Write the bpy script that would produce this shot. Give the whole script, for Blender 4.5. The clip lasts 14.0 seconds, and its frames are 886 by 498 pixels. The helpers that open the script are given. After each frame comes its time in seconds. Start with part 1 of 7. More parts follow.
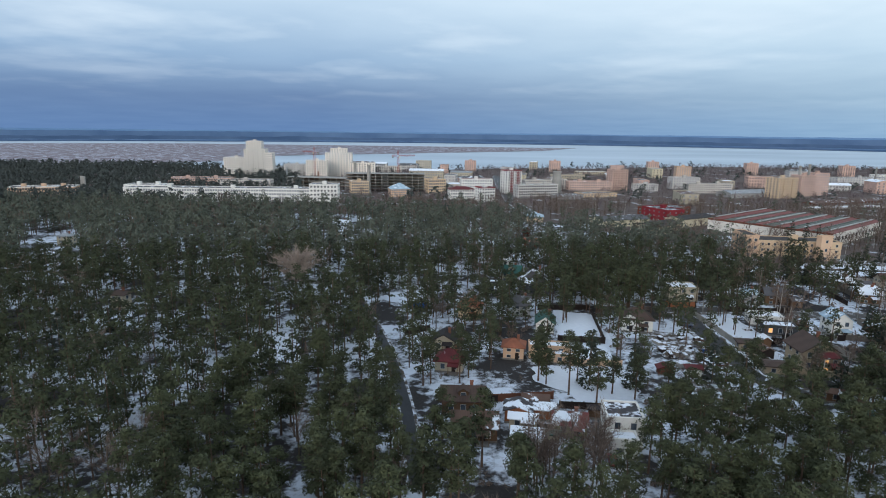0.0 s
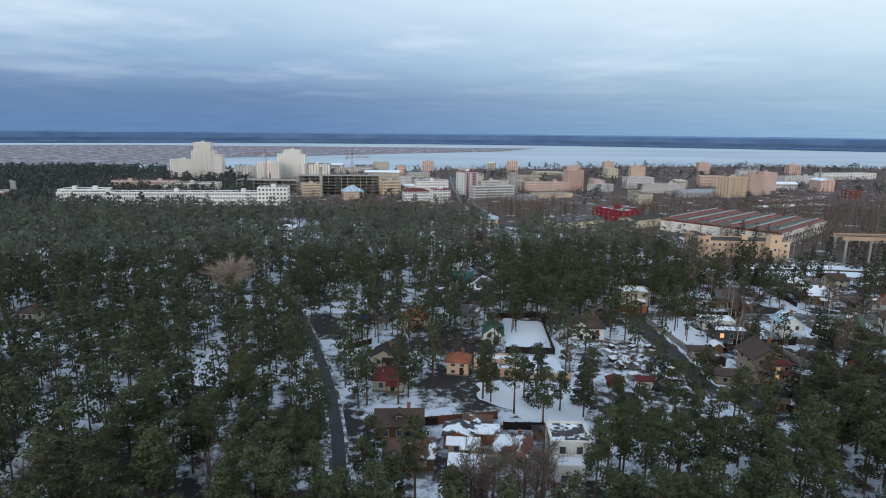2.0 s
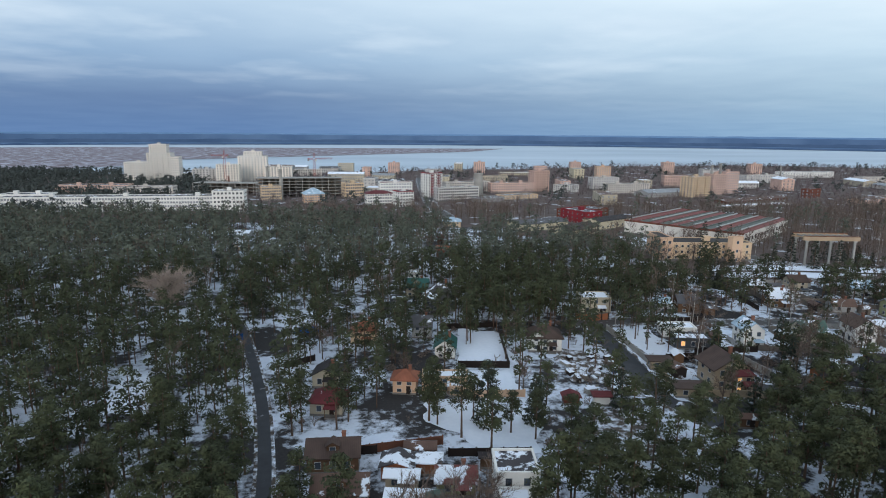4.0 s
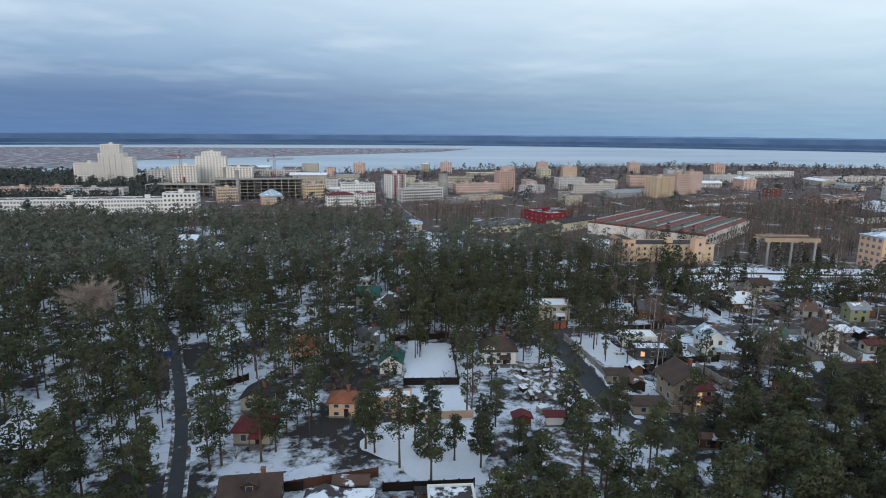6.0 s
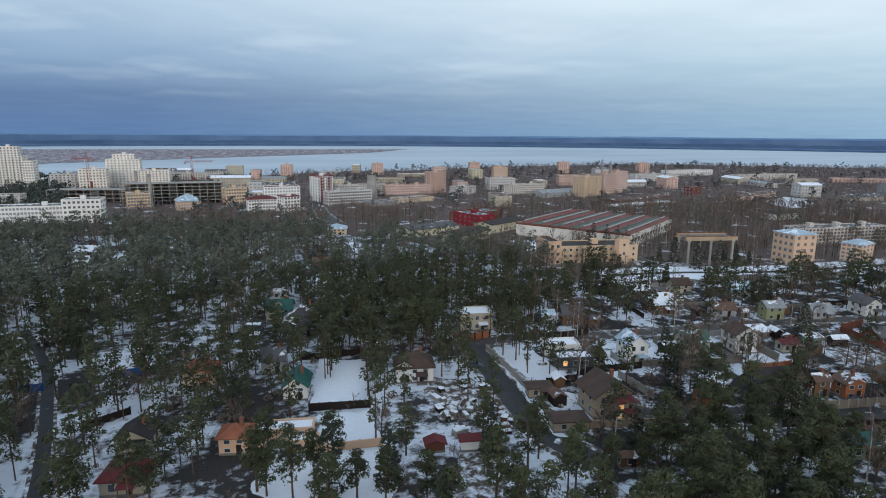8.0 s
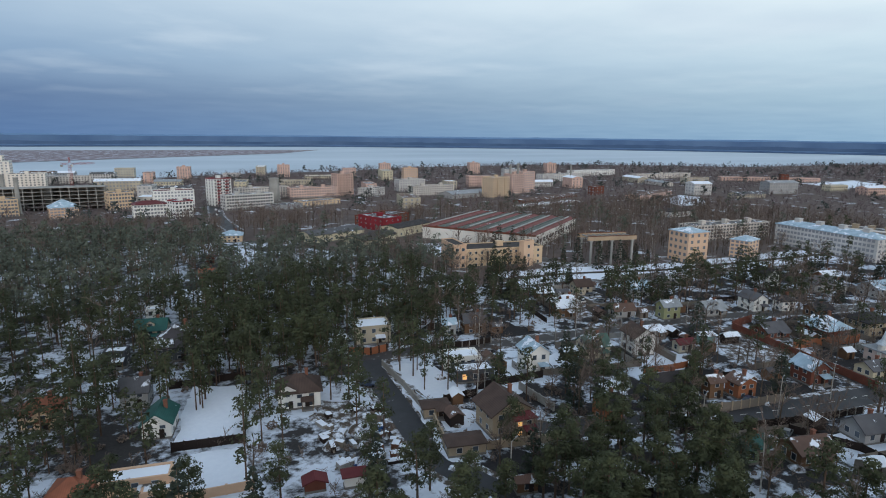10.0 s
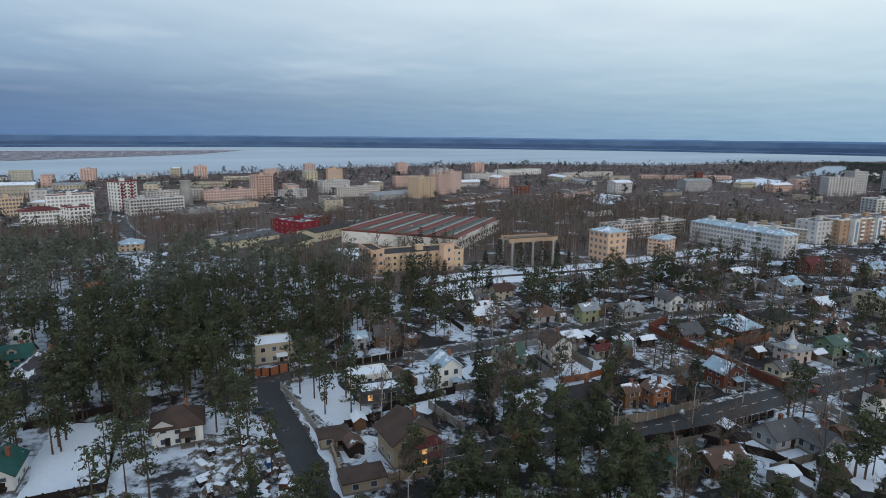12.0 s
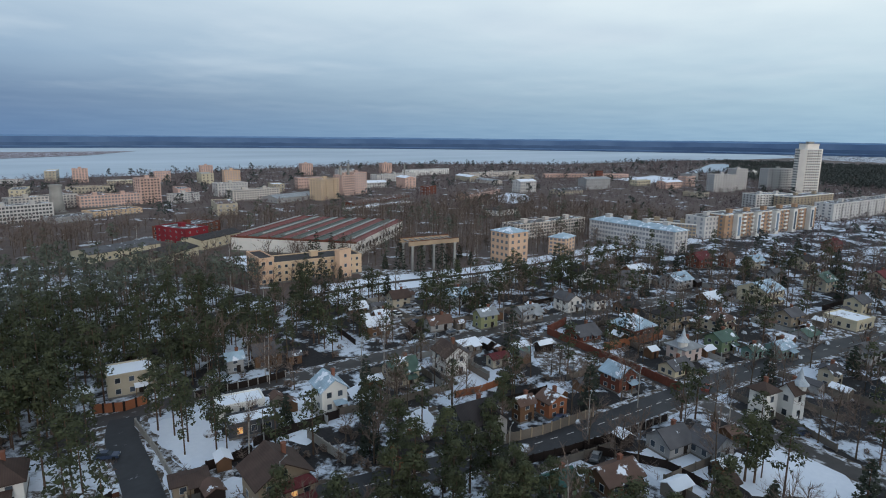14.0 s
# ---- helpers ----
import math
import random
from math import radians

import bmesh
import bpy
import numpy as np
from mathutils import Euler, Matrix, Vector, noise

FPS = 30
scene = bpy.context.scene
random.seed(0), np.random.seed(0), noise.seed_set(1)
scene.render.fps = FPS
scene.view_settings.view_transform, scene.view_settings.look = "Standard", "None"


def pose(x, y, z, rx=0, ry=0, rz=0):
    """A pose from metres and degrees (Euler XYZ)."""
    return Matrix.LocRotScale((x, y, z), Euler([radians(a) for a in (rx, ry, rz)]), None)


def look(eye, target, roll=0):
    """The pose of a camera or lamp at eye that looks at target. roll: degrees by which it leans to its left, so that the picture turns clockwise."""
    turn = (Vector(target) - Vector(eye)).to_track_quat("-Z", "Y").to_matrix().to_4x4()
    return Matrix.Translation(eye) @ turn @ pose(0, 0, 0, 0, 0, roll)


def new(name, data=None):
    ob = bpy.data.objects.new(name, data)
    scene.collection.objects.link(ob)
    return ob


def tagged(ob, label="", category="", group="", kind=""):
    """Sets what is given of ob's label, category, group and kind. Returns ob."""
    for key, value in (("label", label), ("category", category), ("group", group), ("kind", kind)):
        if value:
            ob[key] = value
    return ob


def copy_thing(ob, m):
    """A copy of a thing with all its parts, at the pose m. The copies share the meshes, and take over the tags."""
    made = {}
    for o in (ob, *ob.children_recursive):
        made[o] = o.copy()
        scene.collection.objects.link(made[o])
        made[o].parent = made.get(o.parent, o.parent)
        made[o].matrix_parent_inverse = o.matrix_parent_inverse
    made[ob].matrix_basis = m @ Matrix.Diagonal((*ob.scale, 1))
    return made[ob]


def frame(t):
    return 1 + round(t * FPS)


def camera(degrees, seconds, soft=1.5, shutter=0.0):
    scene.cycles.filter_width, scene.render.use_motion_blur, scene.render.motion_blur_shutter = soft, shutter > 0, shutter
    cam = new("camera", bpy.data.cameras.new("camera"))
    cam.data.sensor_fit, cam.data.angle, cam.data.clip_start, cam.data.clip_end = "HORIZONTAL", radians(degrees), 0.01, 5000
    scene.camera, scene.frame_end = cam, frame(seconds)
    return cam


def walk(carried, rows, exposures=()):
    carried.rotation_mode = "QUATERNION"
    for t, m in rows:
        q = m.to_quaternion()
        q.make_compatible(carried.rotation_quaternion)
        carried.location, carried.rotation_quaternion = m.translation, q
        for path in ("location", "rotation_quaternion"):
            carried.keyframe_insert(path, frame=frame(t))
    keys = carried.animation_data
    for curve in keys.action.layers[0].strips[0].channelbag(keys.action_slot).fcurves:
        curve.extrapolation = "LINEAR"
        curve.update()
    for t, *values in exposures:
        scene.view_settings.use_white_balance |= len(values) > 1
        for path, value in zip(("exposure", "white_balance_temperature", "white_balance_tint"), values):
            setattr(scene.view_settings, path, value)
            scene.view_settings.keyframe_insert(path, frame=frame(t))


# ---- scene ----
cam = camera(74.1, 14.0, soft=1.0)
PATH = [
    (0, (-0.545, -3.785, 61.696), (-0.383, -1.831, 61.299), 0.7),
    (0.5, (1.089, -1.509, 61.79), (1.273, 0.443, 61.394), 0.6),
    (1, (2.93, 0.976, 61.809), (3.151, 2.924, 61.414), 0.6),
    (1.5, (4.666, 3.485, 61.863), (4.927, 5.429, 61.469), 0.6),
    (2, (6.538, 5.907, 61.958), (6.827, 7.847, 61.564), 0.6),
    (2.5, (8.561, 8.149, 62.044), (8.875, 10.084, 61.65), 0.6),
    (3, (10.623, 10.467, 62.157), (10.969, 12.397, 61.764), 0.5),
    (5.5, (21.4, 22.316, 62.092), (21.838, 24.228, 61.701), 0.5),
    (6, (23.782, 24.721, 62.114), (24.259, 26.624, 61.723), 0.5),
    (6.5, (25.938, 27.003, 62.132), (26.454, 28.896, 61.742), 0.5),
    (7, (28.482, 29.427, 62.132), (29.043, 31.306, 61.743), 0.5),
    (7.5, (30.844, 31.586, 62.153), (31.459, 33.449, 61.764), 0.5),
    (8, (33.47, 33.537, 62.296), (34.148, 35.378, 61.908), 0.4),
    (10.5, (47.132, 43.185, 62.121), (48.121, 44.881, 61.738), 0.6),
    (11, (50.216, 44.656, 62.214), (51.249, 46.325, 61.831), 0.6),
    (11.5, (53.038, 45.916, 62.264), (54.108, 47.562, 61.881), 0.7),
    (12, (56.29, 47.419, 62.245), (57.415, 49.027, 61.863), 0.6),
    (12.5, (59.368, 48.887, 62.215), (60.557, 50.45, 61.832), 0.6),
    (13, (62.7, 50.13, 62.121), (63.947, 51.646, 61.739), 0.6),
    (13.5, (65.7, 51.175, 62.035), (67.0, 52.646, 61.654), 0.6),
    (14, (69.226, 52.203, 61.89), (70.577, 53.628, 61.511), 0.6),
]
walk(cam, [(t, look(eye, target, roll)) for t, eye, target, roll in PATH], exposures=[(0, 0.03), (6.5, -0.08), (14, -0.3)])
# ---- light and sky: a low overcast winter dusk ----
SUN_EL, SUN_AZ = radians(16), radians(205)      # azimuth clockwise from +y
world = bpy.data.worlds.new("overcast_sky")
scene.world = world
world.use_nodes = True


def node(tree, kind, **settings):
    n = tree.nodes.new(kind)
    for key, value in settings.items():
        if key == "op":
            n.operation = value
        elif key == "blend":
            n.blend_type = value
        elif key == "dtype":
            n.data_type = value
        elif key == "detail":
            n.inputs["Detail"].default_value = value
        elif key == "scale":
            n.inputs["Scale"].default_value = value
    return n


def ramp(tree, src, stops):
    r = tree.nodes.new("ShaderNodeValToRGB")
    while len(r.color_ramp.elements) < len(stops):
        r.color_ramp.elements.new(0.5)
    for el, (p, c) in zip(r.color_ramp.elements, stops):
        el.position = p
        el.color = (c, c, c, 1) if isinstance(c, (int, float)) else (*c, 1)
    tree.links.new(src, r.inputs[0])
    return r.outputs[0]


def mixcol(tree, fac, a, b, blend="MIX"):
    m = tree.nodes.new("ShaderNodeMix")
    m.data_type, m.blend_type = "RGBA", blend
    for sock, v in ((m.inputs[0], fac), (m.inputs[6], a), (m.inputs[7], b)):
        if isinstance(v, (int, float)):
            sock.default_value = v
        elif isinstance(v, tuple):
            sock.default_value = (*v, 1)
        else:
            tree.links.new(v, sock)
    return m.outputs[2]


def calc(tree, op, a, b=0.0):
    m = tree.nodes.new("ShaderNodeMath")
    m.operation = op
    for sock, v in ((m.inputs[0], a), (m.inputs[1], b)):
        if isinstance(v, (int, float)):
            sock.default_value = v
        else:
            tree.links.new(v, sock)
    return m.outputs[0]


def build_sky():
    t = world.node_tree
    t.nodes.clear()
    out = t.nodes.new("ShaderNodeOutputWorld")
    bg = t.nodes.new("ShaderNodeBackground")
    sky = t.nodes.new("ShaderNodeTexSky")
    sky.sky_type = "NISHITA"
    sky.sun_disc = False
    sky.sun_elevation, sky.sun_rotation = SUN_EL, SUN_AZ
    sky.air_density, sky.dust_density = 1.5, 3.0
    co = t.nodes.new("ShaderNodeTexCoord")
    xyz = t.nodes.new("ShaderNodeSeparateXYZ")
    t.links.new(co.outputs["Generated"], xyz.inputs[0])
    dx, dy, dz = xyz.outputs
    zc = calc(t, "MAXIMUM", dz, 0.0)
    # the cloud layer seen in perspective
    den = calc(t, "ADD", zc, 0.075)
    px, py = calc(t, "DIVIDE", dx, den), calc(t, "DIVIDE", dy, den)
    comb = t.nodes.new("ShaderNodeCombineXYZ")
    t.links.new(px, comb.inputs[0])
    t.links.new(py, comb.inputs[1])
    big = node(t, "ShaderNodeTexNoise", scale=0.62, detail=7.0)
    big.inputs["Roughness"].default_value = 0.5
    t.links.new(comb.outputs[0], big.inputs["Vector"])
    small = node(t, "ShaderNodeTexNoise", scale=1.3, detail=6.0)
    t.links.new(comb.outputs[0], small.inputs["Vector"])
    gaps = ramp(t, big.outputs[0], ((0.50, 0.0), (0.66, 1.0)))
    fine = ramp(t, small.outputs[0], ((0.35, 0.0), (0.75, 1.0)))
    # brighter towards one side, darker and bluer low over the far shore on the other
    side = calc(t, "ADD", calc(t, "MULTIPLY", dx, 0.82), calc(t, "MULTIPLY", dy, -0.57))
    side = ramp(t, calc(t, "MULTIPLY_ADD", side, 0.5), ((0.0, 0.0), (1.0, 1.0)))
    side = ramp(t, side, SIDE_STOPS)
    low = ramp(t, zc, LOW_LEFT)
    lowr = ramp(t, zc, LOW_RIGHT)
    base = mixcol(t, side, low, lowr)
    base = mixcol(t, calc(t, "MULTIPLY", gaps, ramp(t, zc, ((0.03, 0.0), (0.16, 0.6)))), base, (0.60, 0.70, 0.80))
    base = mixcol(t, calc(t, "MULTIPLY", fine, 0.35), base, mixcol(t, 1.0, base, (0.66, 0.74, 0.83), "MULTIPLY"))
    base = mixcol(t, 0.008, base, sky.outputs[0])
    t.links.new(base, bg.inputs[0])
    bg.inputs[1].default_value = SKY_STRENGTH
    t.links.new(bg.outputs[0], out.inputs[0])


SKY_STRENGTH = 1.25
SIDE_STOPS = ((0.16, 0.0), (0.92, 1.0))
LOW_LEFT = ((0.0, (0.105, 0.195, 0.375)), (0.05, (0.105, 0.190, 0.355)), (0.11, (0.235, 0.36, 0.535)), (0.20, (0.43, 0.555, 0.69)), (1.0, (0.47, 0.57, 0.70)))
LOW_RIGHT = ((0.0, (0.33, 0.51, 0.66)), (0.05, (0.42, 0.60, 0.72)), (0.11, (0.58, 0.73, 0.82)), (0.20, (0.80, 0.90, 0.94)), (1.0, (0.60, 0.70, 0.80)))
build_sky()
sun_data = bpy.data.lights.new("sun", "SUN")
sun_data.energy, sun_data.angle, sun_data.color = 1.35, radians(25), (1.0, 0.94, 0.90)
sun_lamp = new("sun", sun_data)
sun_lamp.matrix_world = look((0, 0, 300), (-math.sin(SUN_AZ) * math.cos(SUN_EL) * 100, -math.cos(SUN_AZ) * math.cos(SUN_EL) * 100, 300 - 100 * math.sin(SUN_EL)))

# ---- materials ----
MATS = {}


def shader(name, rough=0.8, metal=0.0, spec=0.15):
    m = bpy.data.materials.new(name)
    m.use_nodes = True
    t = m.node_tree
    b = t.nodes["Principled BSDF"]
    b.inputs["Roughness"].default_value = rough
    b.inputs["Metallic"].default_value = metal
    b.inputs["Specular IOR Level"].default_value = spec
    return m, t, b


def position(t):
    return t.nodes.new("ShaderNodeNewGeometry").outputs["Position"]


def noise_at(t, scale, detail=4.0, vec=None, rough=0.55):
    n = node(t, "ShaderNodeTexNoise", scale=scale, detail=detail)
    n.inputs["Roughness"].default_value = rough
    t.links.new(vec if vec is not None else position(t), n.inputs["Vector"])
    return n.outputs[0]


def relief(t, b, src, strength, dist):
    bump = t.nodes.new("ShaderNodeBump")
    bump.inputs["Strength"].default_value, bump.inputs["Distance"].default_value = strength, dist
    t.links.new(src, bump.inputs["Height"])
    t.links.new(bump.outputs[0], b.inputs["Normal"])


def shade(c, k):
    return tuple(min(1.0, v * k) for v in c)


SNOW = (0.72, 0.77, 0.85)


def plain(name, col, rough=0.8, var=0.25, big=0.15, fine=2.5, metal=0.0, bump=0.3, rand=0.0, spec=0.18):
    """A worn surface: stains at one scale, grain at another; rand varies it from piece to piece."""
    if name in MATS:
        return MATS[name]
    m, t, b = shader(name, rough, metal, spec)
    stain = ramp(t, noise_at(t, big, 5.0), ((0.3, 0.0), (0.7, 1.0)))
    grain = noise_at(t, fine, 6.0)
    c = mixcol(t, stain, shade(col, 1 - var), shade(col, 1 + var * 0.5))
    c = mixcol(t, calc(t, "MULTIPLY", grain, 0.5), c, shade(col, 1 - var * 1.2))
    if rand:
        info = t.nodes.new("ShaderNodeObjectInfo")
        c = mixcol(t, calc(t, "MULTIPLY", info.outputs["Random"], rand), c, shade(col, 0.45))
    t.links.new(c, b.inputs["Base Color"])
    if bump:
        relief(t, b, grain, bump, 0.05)
    MATS[name] = m
    return m


def roofing(name, col, snow=0.0, rough=0.7, ribs=0.0, metal=0.0):
    """Sheet or tile roofing with snow that lies in patches."""
    if name in MATS:
        return MATS[name]
    m, t, b = shader(name, rough, metal, 0.2)
    stain = ramp(t, noise_at(t, 0.35, 5.0), ((0.3, 0.0), (0.7, 1.0)))
    c = mixcol(t, stain, shade(col, 0.72), shade(col, 1.15))
    co = t.nodes.new("ShaderNodeTexCoord").outputs["Object"]
    w = t.nodes.new("ShaderNodeTexWave")
    w.inputs["Scale"].default_value = 0.9
    w.inputs["Distortion"].default_value = 0.3
    t.links.new(co, w.inputs["Vector"])
    c = mixcol(t, calc(t, "MULTIPLY", w.outputs["Fac"], 0.28), c, shade(col, 0.6))
    if snow > 0:
        s = noise_at(t, 0.28, 6.0, None, 0.62)
        edge = 0.72 - 0.44 * snow
        cover = ramp(t, s, ((edge - 0.015, 0.0), (edge + 0.025, 1.0)))
        c = mixcol(t, cover, c, SNOW)
        rr = t.nodes.new("ShaderNodeMapRange")
        t.links.new(cover, rr.inputs[0])
        rr.inputs[3].default_value, rr.inputs[4].default_value = rough, 0.9
        t.links.new(rr.outputs[0], b.inputs["Roughness"])
        relief(t, b, cover, 0.6, 0.12)
    else:
        relief(t, b, w.outputs["Fac"], 0.5, 0.05)
    t.links.new(c, b.inputs["Base Color"])
    MATS[name] = m
    return m


def glass_dark(name="window_glass", col=(0.035, 0.045, 0.06)):
    if name in MATS:
        return MATS[name]
    m, t, b = shader(name, 0.12, 0.0, 0.6)
    info = t.nodes.new("ShaderNodeObjectInfo")
    c = mixcol(t, info.outputs["Random"], shade(col, 0.55), shade(col, 2.0))
    t.links.new(c, b.inputs["Base Color"])
    MATS[name] = m
    return m


def lamp_lit(name, col, power):
    if name in MATS:
        return MATS[name]
    m, t, b = shader(name, 0.5)
    b.inputs["Base Color"].default_value = (*col, 1)
    b.inputs["Emission Color"].default_value = (*col, 1)
    b.inputs["Emission Strength"].default_value = power
    MATS[name] = m
    return m


def ground_mat():
    m, t, b = shader("snowy_ground", 0.9)
    fine = noise_at(t, 0.35, 8.0, None, 0.68)
    patch = noise_at(t, 0.045, 5.0, None, 0.6)
    both = calc(t, "ADD", calc(t, "MULTIPLY", fine, 0.4), calc(t, "MULTIPLY", patch, 0.6))
    cover = ramp(t, both, ((0.465, 0.0), (0.535, 1.0)))
    litter = mixcol(t, noise_at(t, 1.7, 6.0), (0.018, 0.018, 0.020), (0.062, 0.058, 0.057))
    snow = mixcol(t, noise_at(t, 0.6, 5.0), (0.50, 0.56, 0.66), (0.68, 0.73, 0.82))
    t.links.new(mixcol(t, cover, litter, snow), b.inputs["Base Color"])
    relief(t, b, both, 0.7, 0.3)
    return m


def snow_mat(name, dirt=0.25):
    m, t, b = shader(name, 0.85)
    d = ramp(t, noise_at(t, 0.5, 8.0, None, 0.65), ((0.62 - dirt * 0.55, 1.0), (0.70 - dirt * 0.3, 0.0)))
    g = mixcol(t, noise_at(t, 0.9, 6.0), (0.60, 0.66, 0.76), (0.74, 0.79, 0.87))
    dirtc = mixcol(t, noise_at(t, 2.0), (0.035, 0.03, 0.026), (0.13, 0.105, 0.085))
    t.links.new(mixcol(t, calc(t, "SUBTRACT", 1.0, d), dirtc, g) if dirt else g, b.inputs["Base Color"])
    if dirt:
        t.links.new(mixcol(t, d, g, dirtc), b.inputs["Base Color"])
    relief(t, b, noise_at(t, 1.2, 6.0), 0.5, 0.15)
    return m


def asphalt_mat(name, col=(0.036, 0.038, 0.043), slush=0.3):
    m, t, b = shader(name, 0.45)
    s = ramp(t, noise_at(t, 0.30, 7.0, None, 0.65), ((0.70 - slush * 0.2, 0.0), (0.78 - slush * 0.2, 1.0)))
    c = mixcol(t, noise_at(t, 0.8, 5.0), shade(col, 0.65), shade(col, 1.5))
    t.links.new(mixcol(t, s, c, (0.42, 0.44, 0.47)), b.inputs["Base Color"])
    rr = t.nodes.new("ShaderNodeMapRange")
    t.links.new(noise_at(t, 0.2, 4.0), rr.inputs[0])
    rr.inputs[3].default_value, rr.inputs[4].default_value = 0.3, 0.75
    t.links.new(rr.outputs[0], b.inputs["Roughness"])
    return m


def foliage(name, a, c, spread=1.0):
    """Needles or twigs: colour differs from clump to clump and from tree to tree."""
    m, t, b = shader(name, 0.75, 0.0, 0.15)
    isl = t.nodes.new("ShaderNodeNewGeometry").outputs["Random Per Island"]
    tone = calc(t, "MULTIPLY", isl, 0.30)
    for scale, share in ((0.55, 0.35), (0.07, 0.35)):
        tone = calc(t, "ADD", tone, calc(t, "MULTIPLY", ramp(t, noise_at(t, scale, 3.0), ((0.3, 0.0), (0.7, 1.0))), share))
    info = t.nodes.new("ShaderNodeObjectInfo")
    col = mixcol(t, tone, a, c)
    col = mixcol(t, calc(t, "MULTIPLY", info.outputs["Random"], 0.35), col, shade(a, 0.8))
    t.links.new(col, b.inputs["Base Color"])
    return m


def ice_mat():
    m, t, b = shader("frozen_bay_ice", 0.8)
    vec = t.nodes.new("ShaderNodeMapping")
    vec.inputs["Scale"].default_value = (0.35, 1.0, 1.0)
    t.links.new(position(t), vec.inputs[0])
    c = mixcol(t, ramp(t, noise_at(t, 0.004, 6.0, vec.outputs[0]), ((0.35, 0.0), (0.65, 1.0))), (0.36, 0.44, 0.52), (0.46, 0.54, 0.62))
    t.links.new(c, b.inputs["Base Color"])
    return m


def marsh_mat():
    m, t, b = shader("reed_marsh", 0.9)
    n = ramp(t, noise_at(t, 0.05, 8.0, None, 0.75), ((0.50, 0.0), (0.60, 1.0)))
    c = mixcol(t, n, mixcol(t, noise_at(t, 0.006), (0.13, 0.105, 0.12), (0.20, 0.165, 0.18)), (0.48, 0.51, 0.60))
    t.links.new(c, b.inputs["Base Color"])
    return m


def far_mat(name, a, c):
    m, t, b = shader(name, 1.0, 0.0, 0.0)
    t.links.new(mixcol(t, ramp(t, noise_at(t, 0.004, 6.0), ((0.35, 0.0), (0.65, 1.0))), a, c), b.inputs["Base Color"])
    return m


def town_mat():
    m, t, b = shader("town_ground", 0.9)
    n = noise_at(t, 0.05, 8.0, None, 0.65)
    cover = ramp(t, n, ((0.58, 0.0), (0.64, 1.0)))
    c = mixcol(t, noise_at(t, 0.12, 5.0), (0.055, 0.045, 0.042), (0.16, 0.125, 0.115))
    t.links.new(mixcol(t, cover, c, (0.55, 0.59, 0.66)), b.inputs["Base Color"])
    return m


def suburb_mat():
    m, t, b = shader("garden_ground", 0.9)
    n = calc(t, "ADD", calc(t, "MULTIPLY", noise_at(t, 0.30, 8.0, None, 0.68), 0.38), calc(t, "MULTIPLY", noise_at(t, 0.07, 4.0), 0.62))
    cover = ramp(t, n, ((0.50, 0.0), (0.55, 1.0)))
    c = mixcol(t, noise_at(t, 1.4, 6.0), (0.012, 0.012, 0.014), (0.050, 0.048, 0.050))
    t.links.new(mixcol(t, cover, c, mixcol(t, noise_at(t, 0.9, 5.0), (0.48, 0.55, 0.66), (0.68, 0.74, 0.83))), b.inputs["Base Color"])
    relief(t, b, n, 0.7, 0.25)
    return m


SUBURB_GROUND = suburb_mat()
TOWN = town_mat()
GROUND, SNOWFIELD, DIRTY_SNOW = ground_mat(), snow_mat("clean_snow", 0.0), snow_mat("dirty_snow", 0.28)
ASPHALT, LANE = asphalt_mat("wet_asphalt"), asphalt_mat("slushy_lane", (0.055, 0.052, 0.052), 0.65)
ICE, MARSH = ice_mat(), marsh_mat()
NEEDLES = foliage("pine_needles", (0.019, 0.023, 0.015), (0.099, 0.113, 0.056))
SPRUCE = foliage("spruce_needles", (0.020, 0.028, 0.024), (0.060, 0.072, 0.050))
TWIGS = foliage("bare_twigs", (0.08, 0.060, 0.052), (0.24, 0.185, 0.155))
FAR_WOOD = foliage("far_woodland", (0.070, 0.056, 0.062), (0.22, 0.168, 0.170))
OAK_TWIGS = foliage("pale_oak_twigs", (0.20, 0.16, 0.14), (0.42, 0.34, 0.29))
BARK = plain("pine_bark", (0.15, 0.10, 0.075), 0.9, 0.5, 0.6, 6.0, rand=0.4)
BIRCH = plain("birch_bark", (0.50, 0.48, 0.45), 0.8, 0.5, 1.5, 7.0)
WOODDARK = plain("bare_wood", (0.11, 0.085, 0.065), 0.9, 0.4, 0.6, 5.0)
GLASS = glass_dark()
# Paler than GLASS: contrast lost to haze on far blocks is put in the colour.
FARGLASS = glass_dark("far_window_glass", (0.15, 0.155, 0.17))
# Paler and bluer than NEEDLES: distance haze put into the far pines' colour.
FAR_NEEDLES = foliage("hazed_pine_needles", (0.046, 0.057, 0.052), (0.135, 0.148, 0.108))
# Lifted towards blue-grey; haze over the far wood is painted into this tone.
FAR_CONIFER = foliage("far_conifer", (0.030, 0.038, 0.040), (0.085, 0.095, 0.085))
GLASSBLUE = glass_dark("balcony_glass", (0.10, 0.14, 0.19))
WHITEFRAME = plain("white_frame", (0.50, 0.50, 0.48), 0.5, 0.08, 0.5, 3.0, bump=0.0)
LIT = lamp_lit("lit_window", (1.0, 0.50, 0.18), 0.7)
CONCRETE = plain("concrete", (0.33, 0.32, 0.30), 0.85, 0.3)
BRICKRED = plain("red_brick", (0.17, 0.062, 0.043), 0.85, 0.3, 0.3, 4.0)
CHIMNEY = plain("chimney_brick", (0.22, 0.10, 0.07), 0.9, 0.3)
PLINTH = plain("plinth_stone", (0.20, 0.19, 0.18), 0.9, 0.3)
STEEL = plain("painted_steel", (0.28, 0.30, 0.31), 0.5, 0.2, metal=0.3)
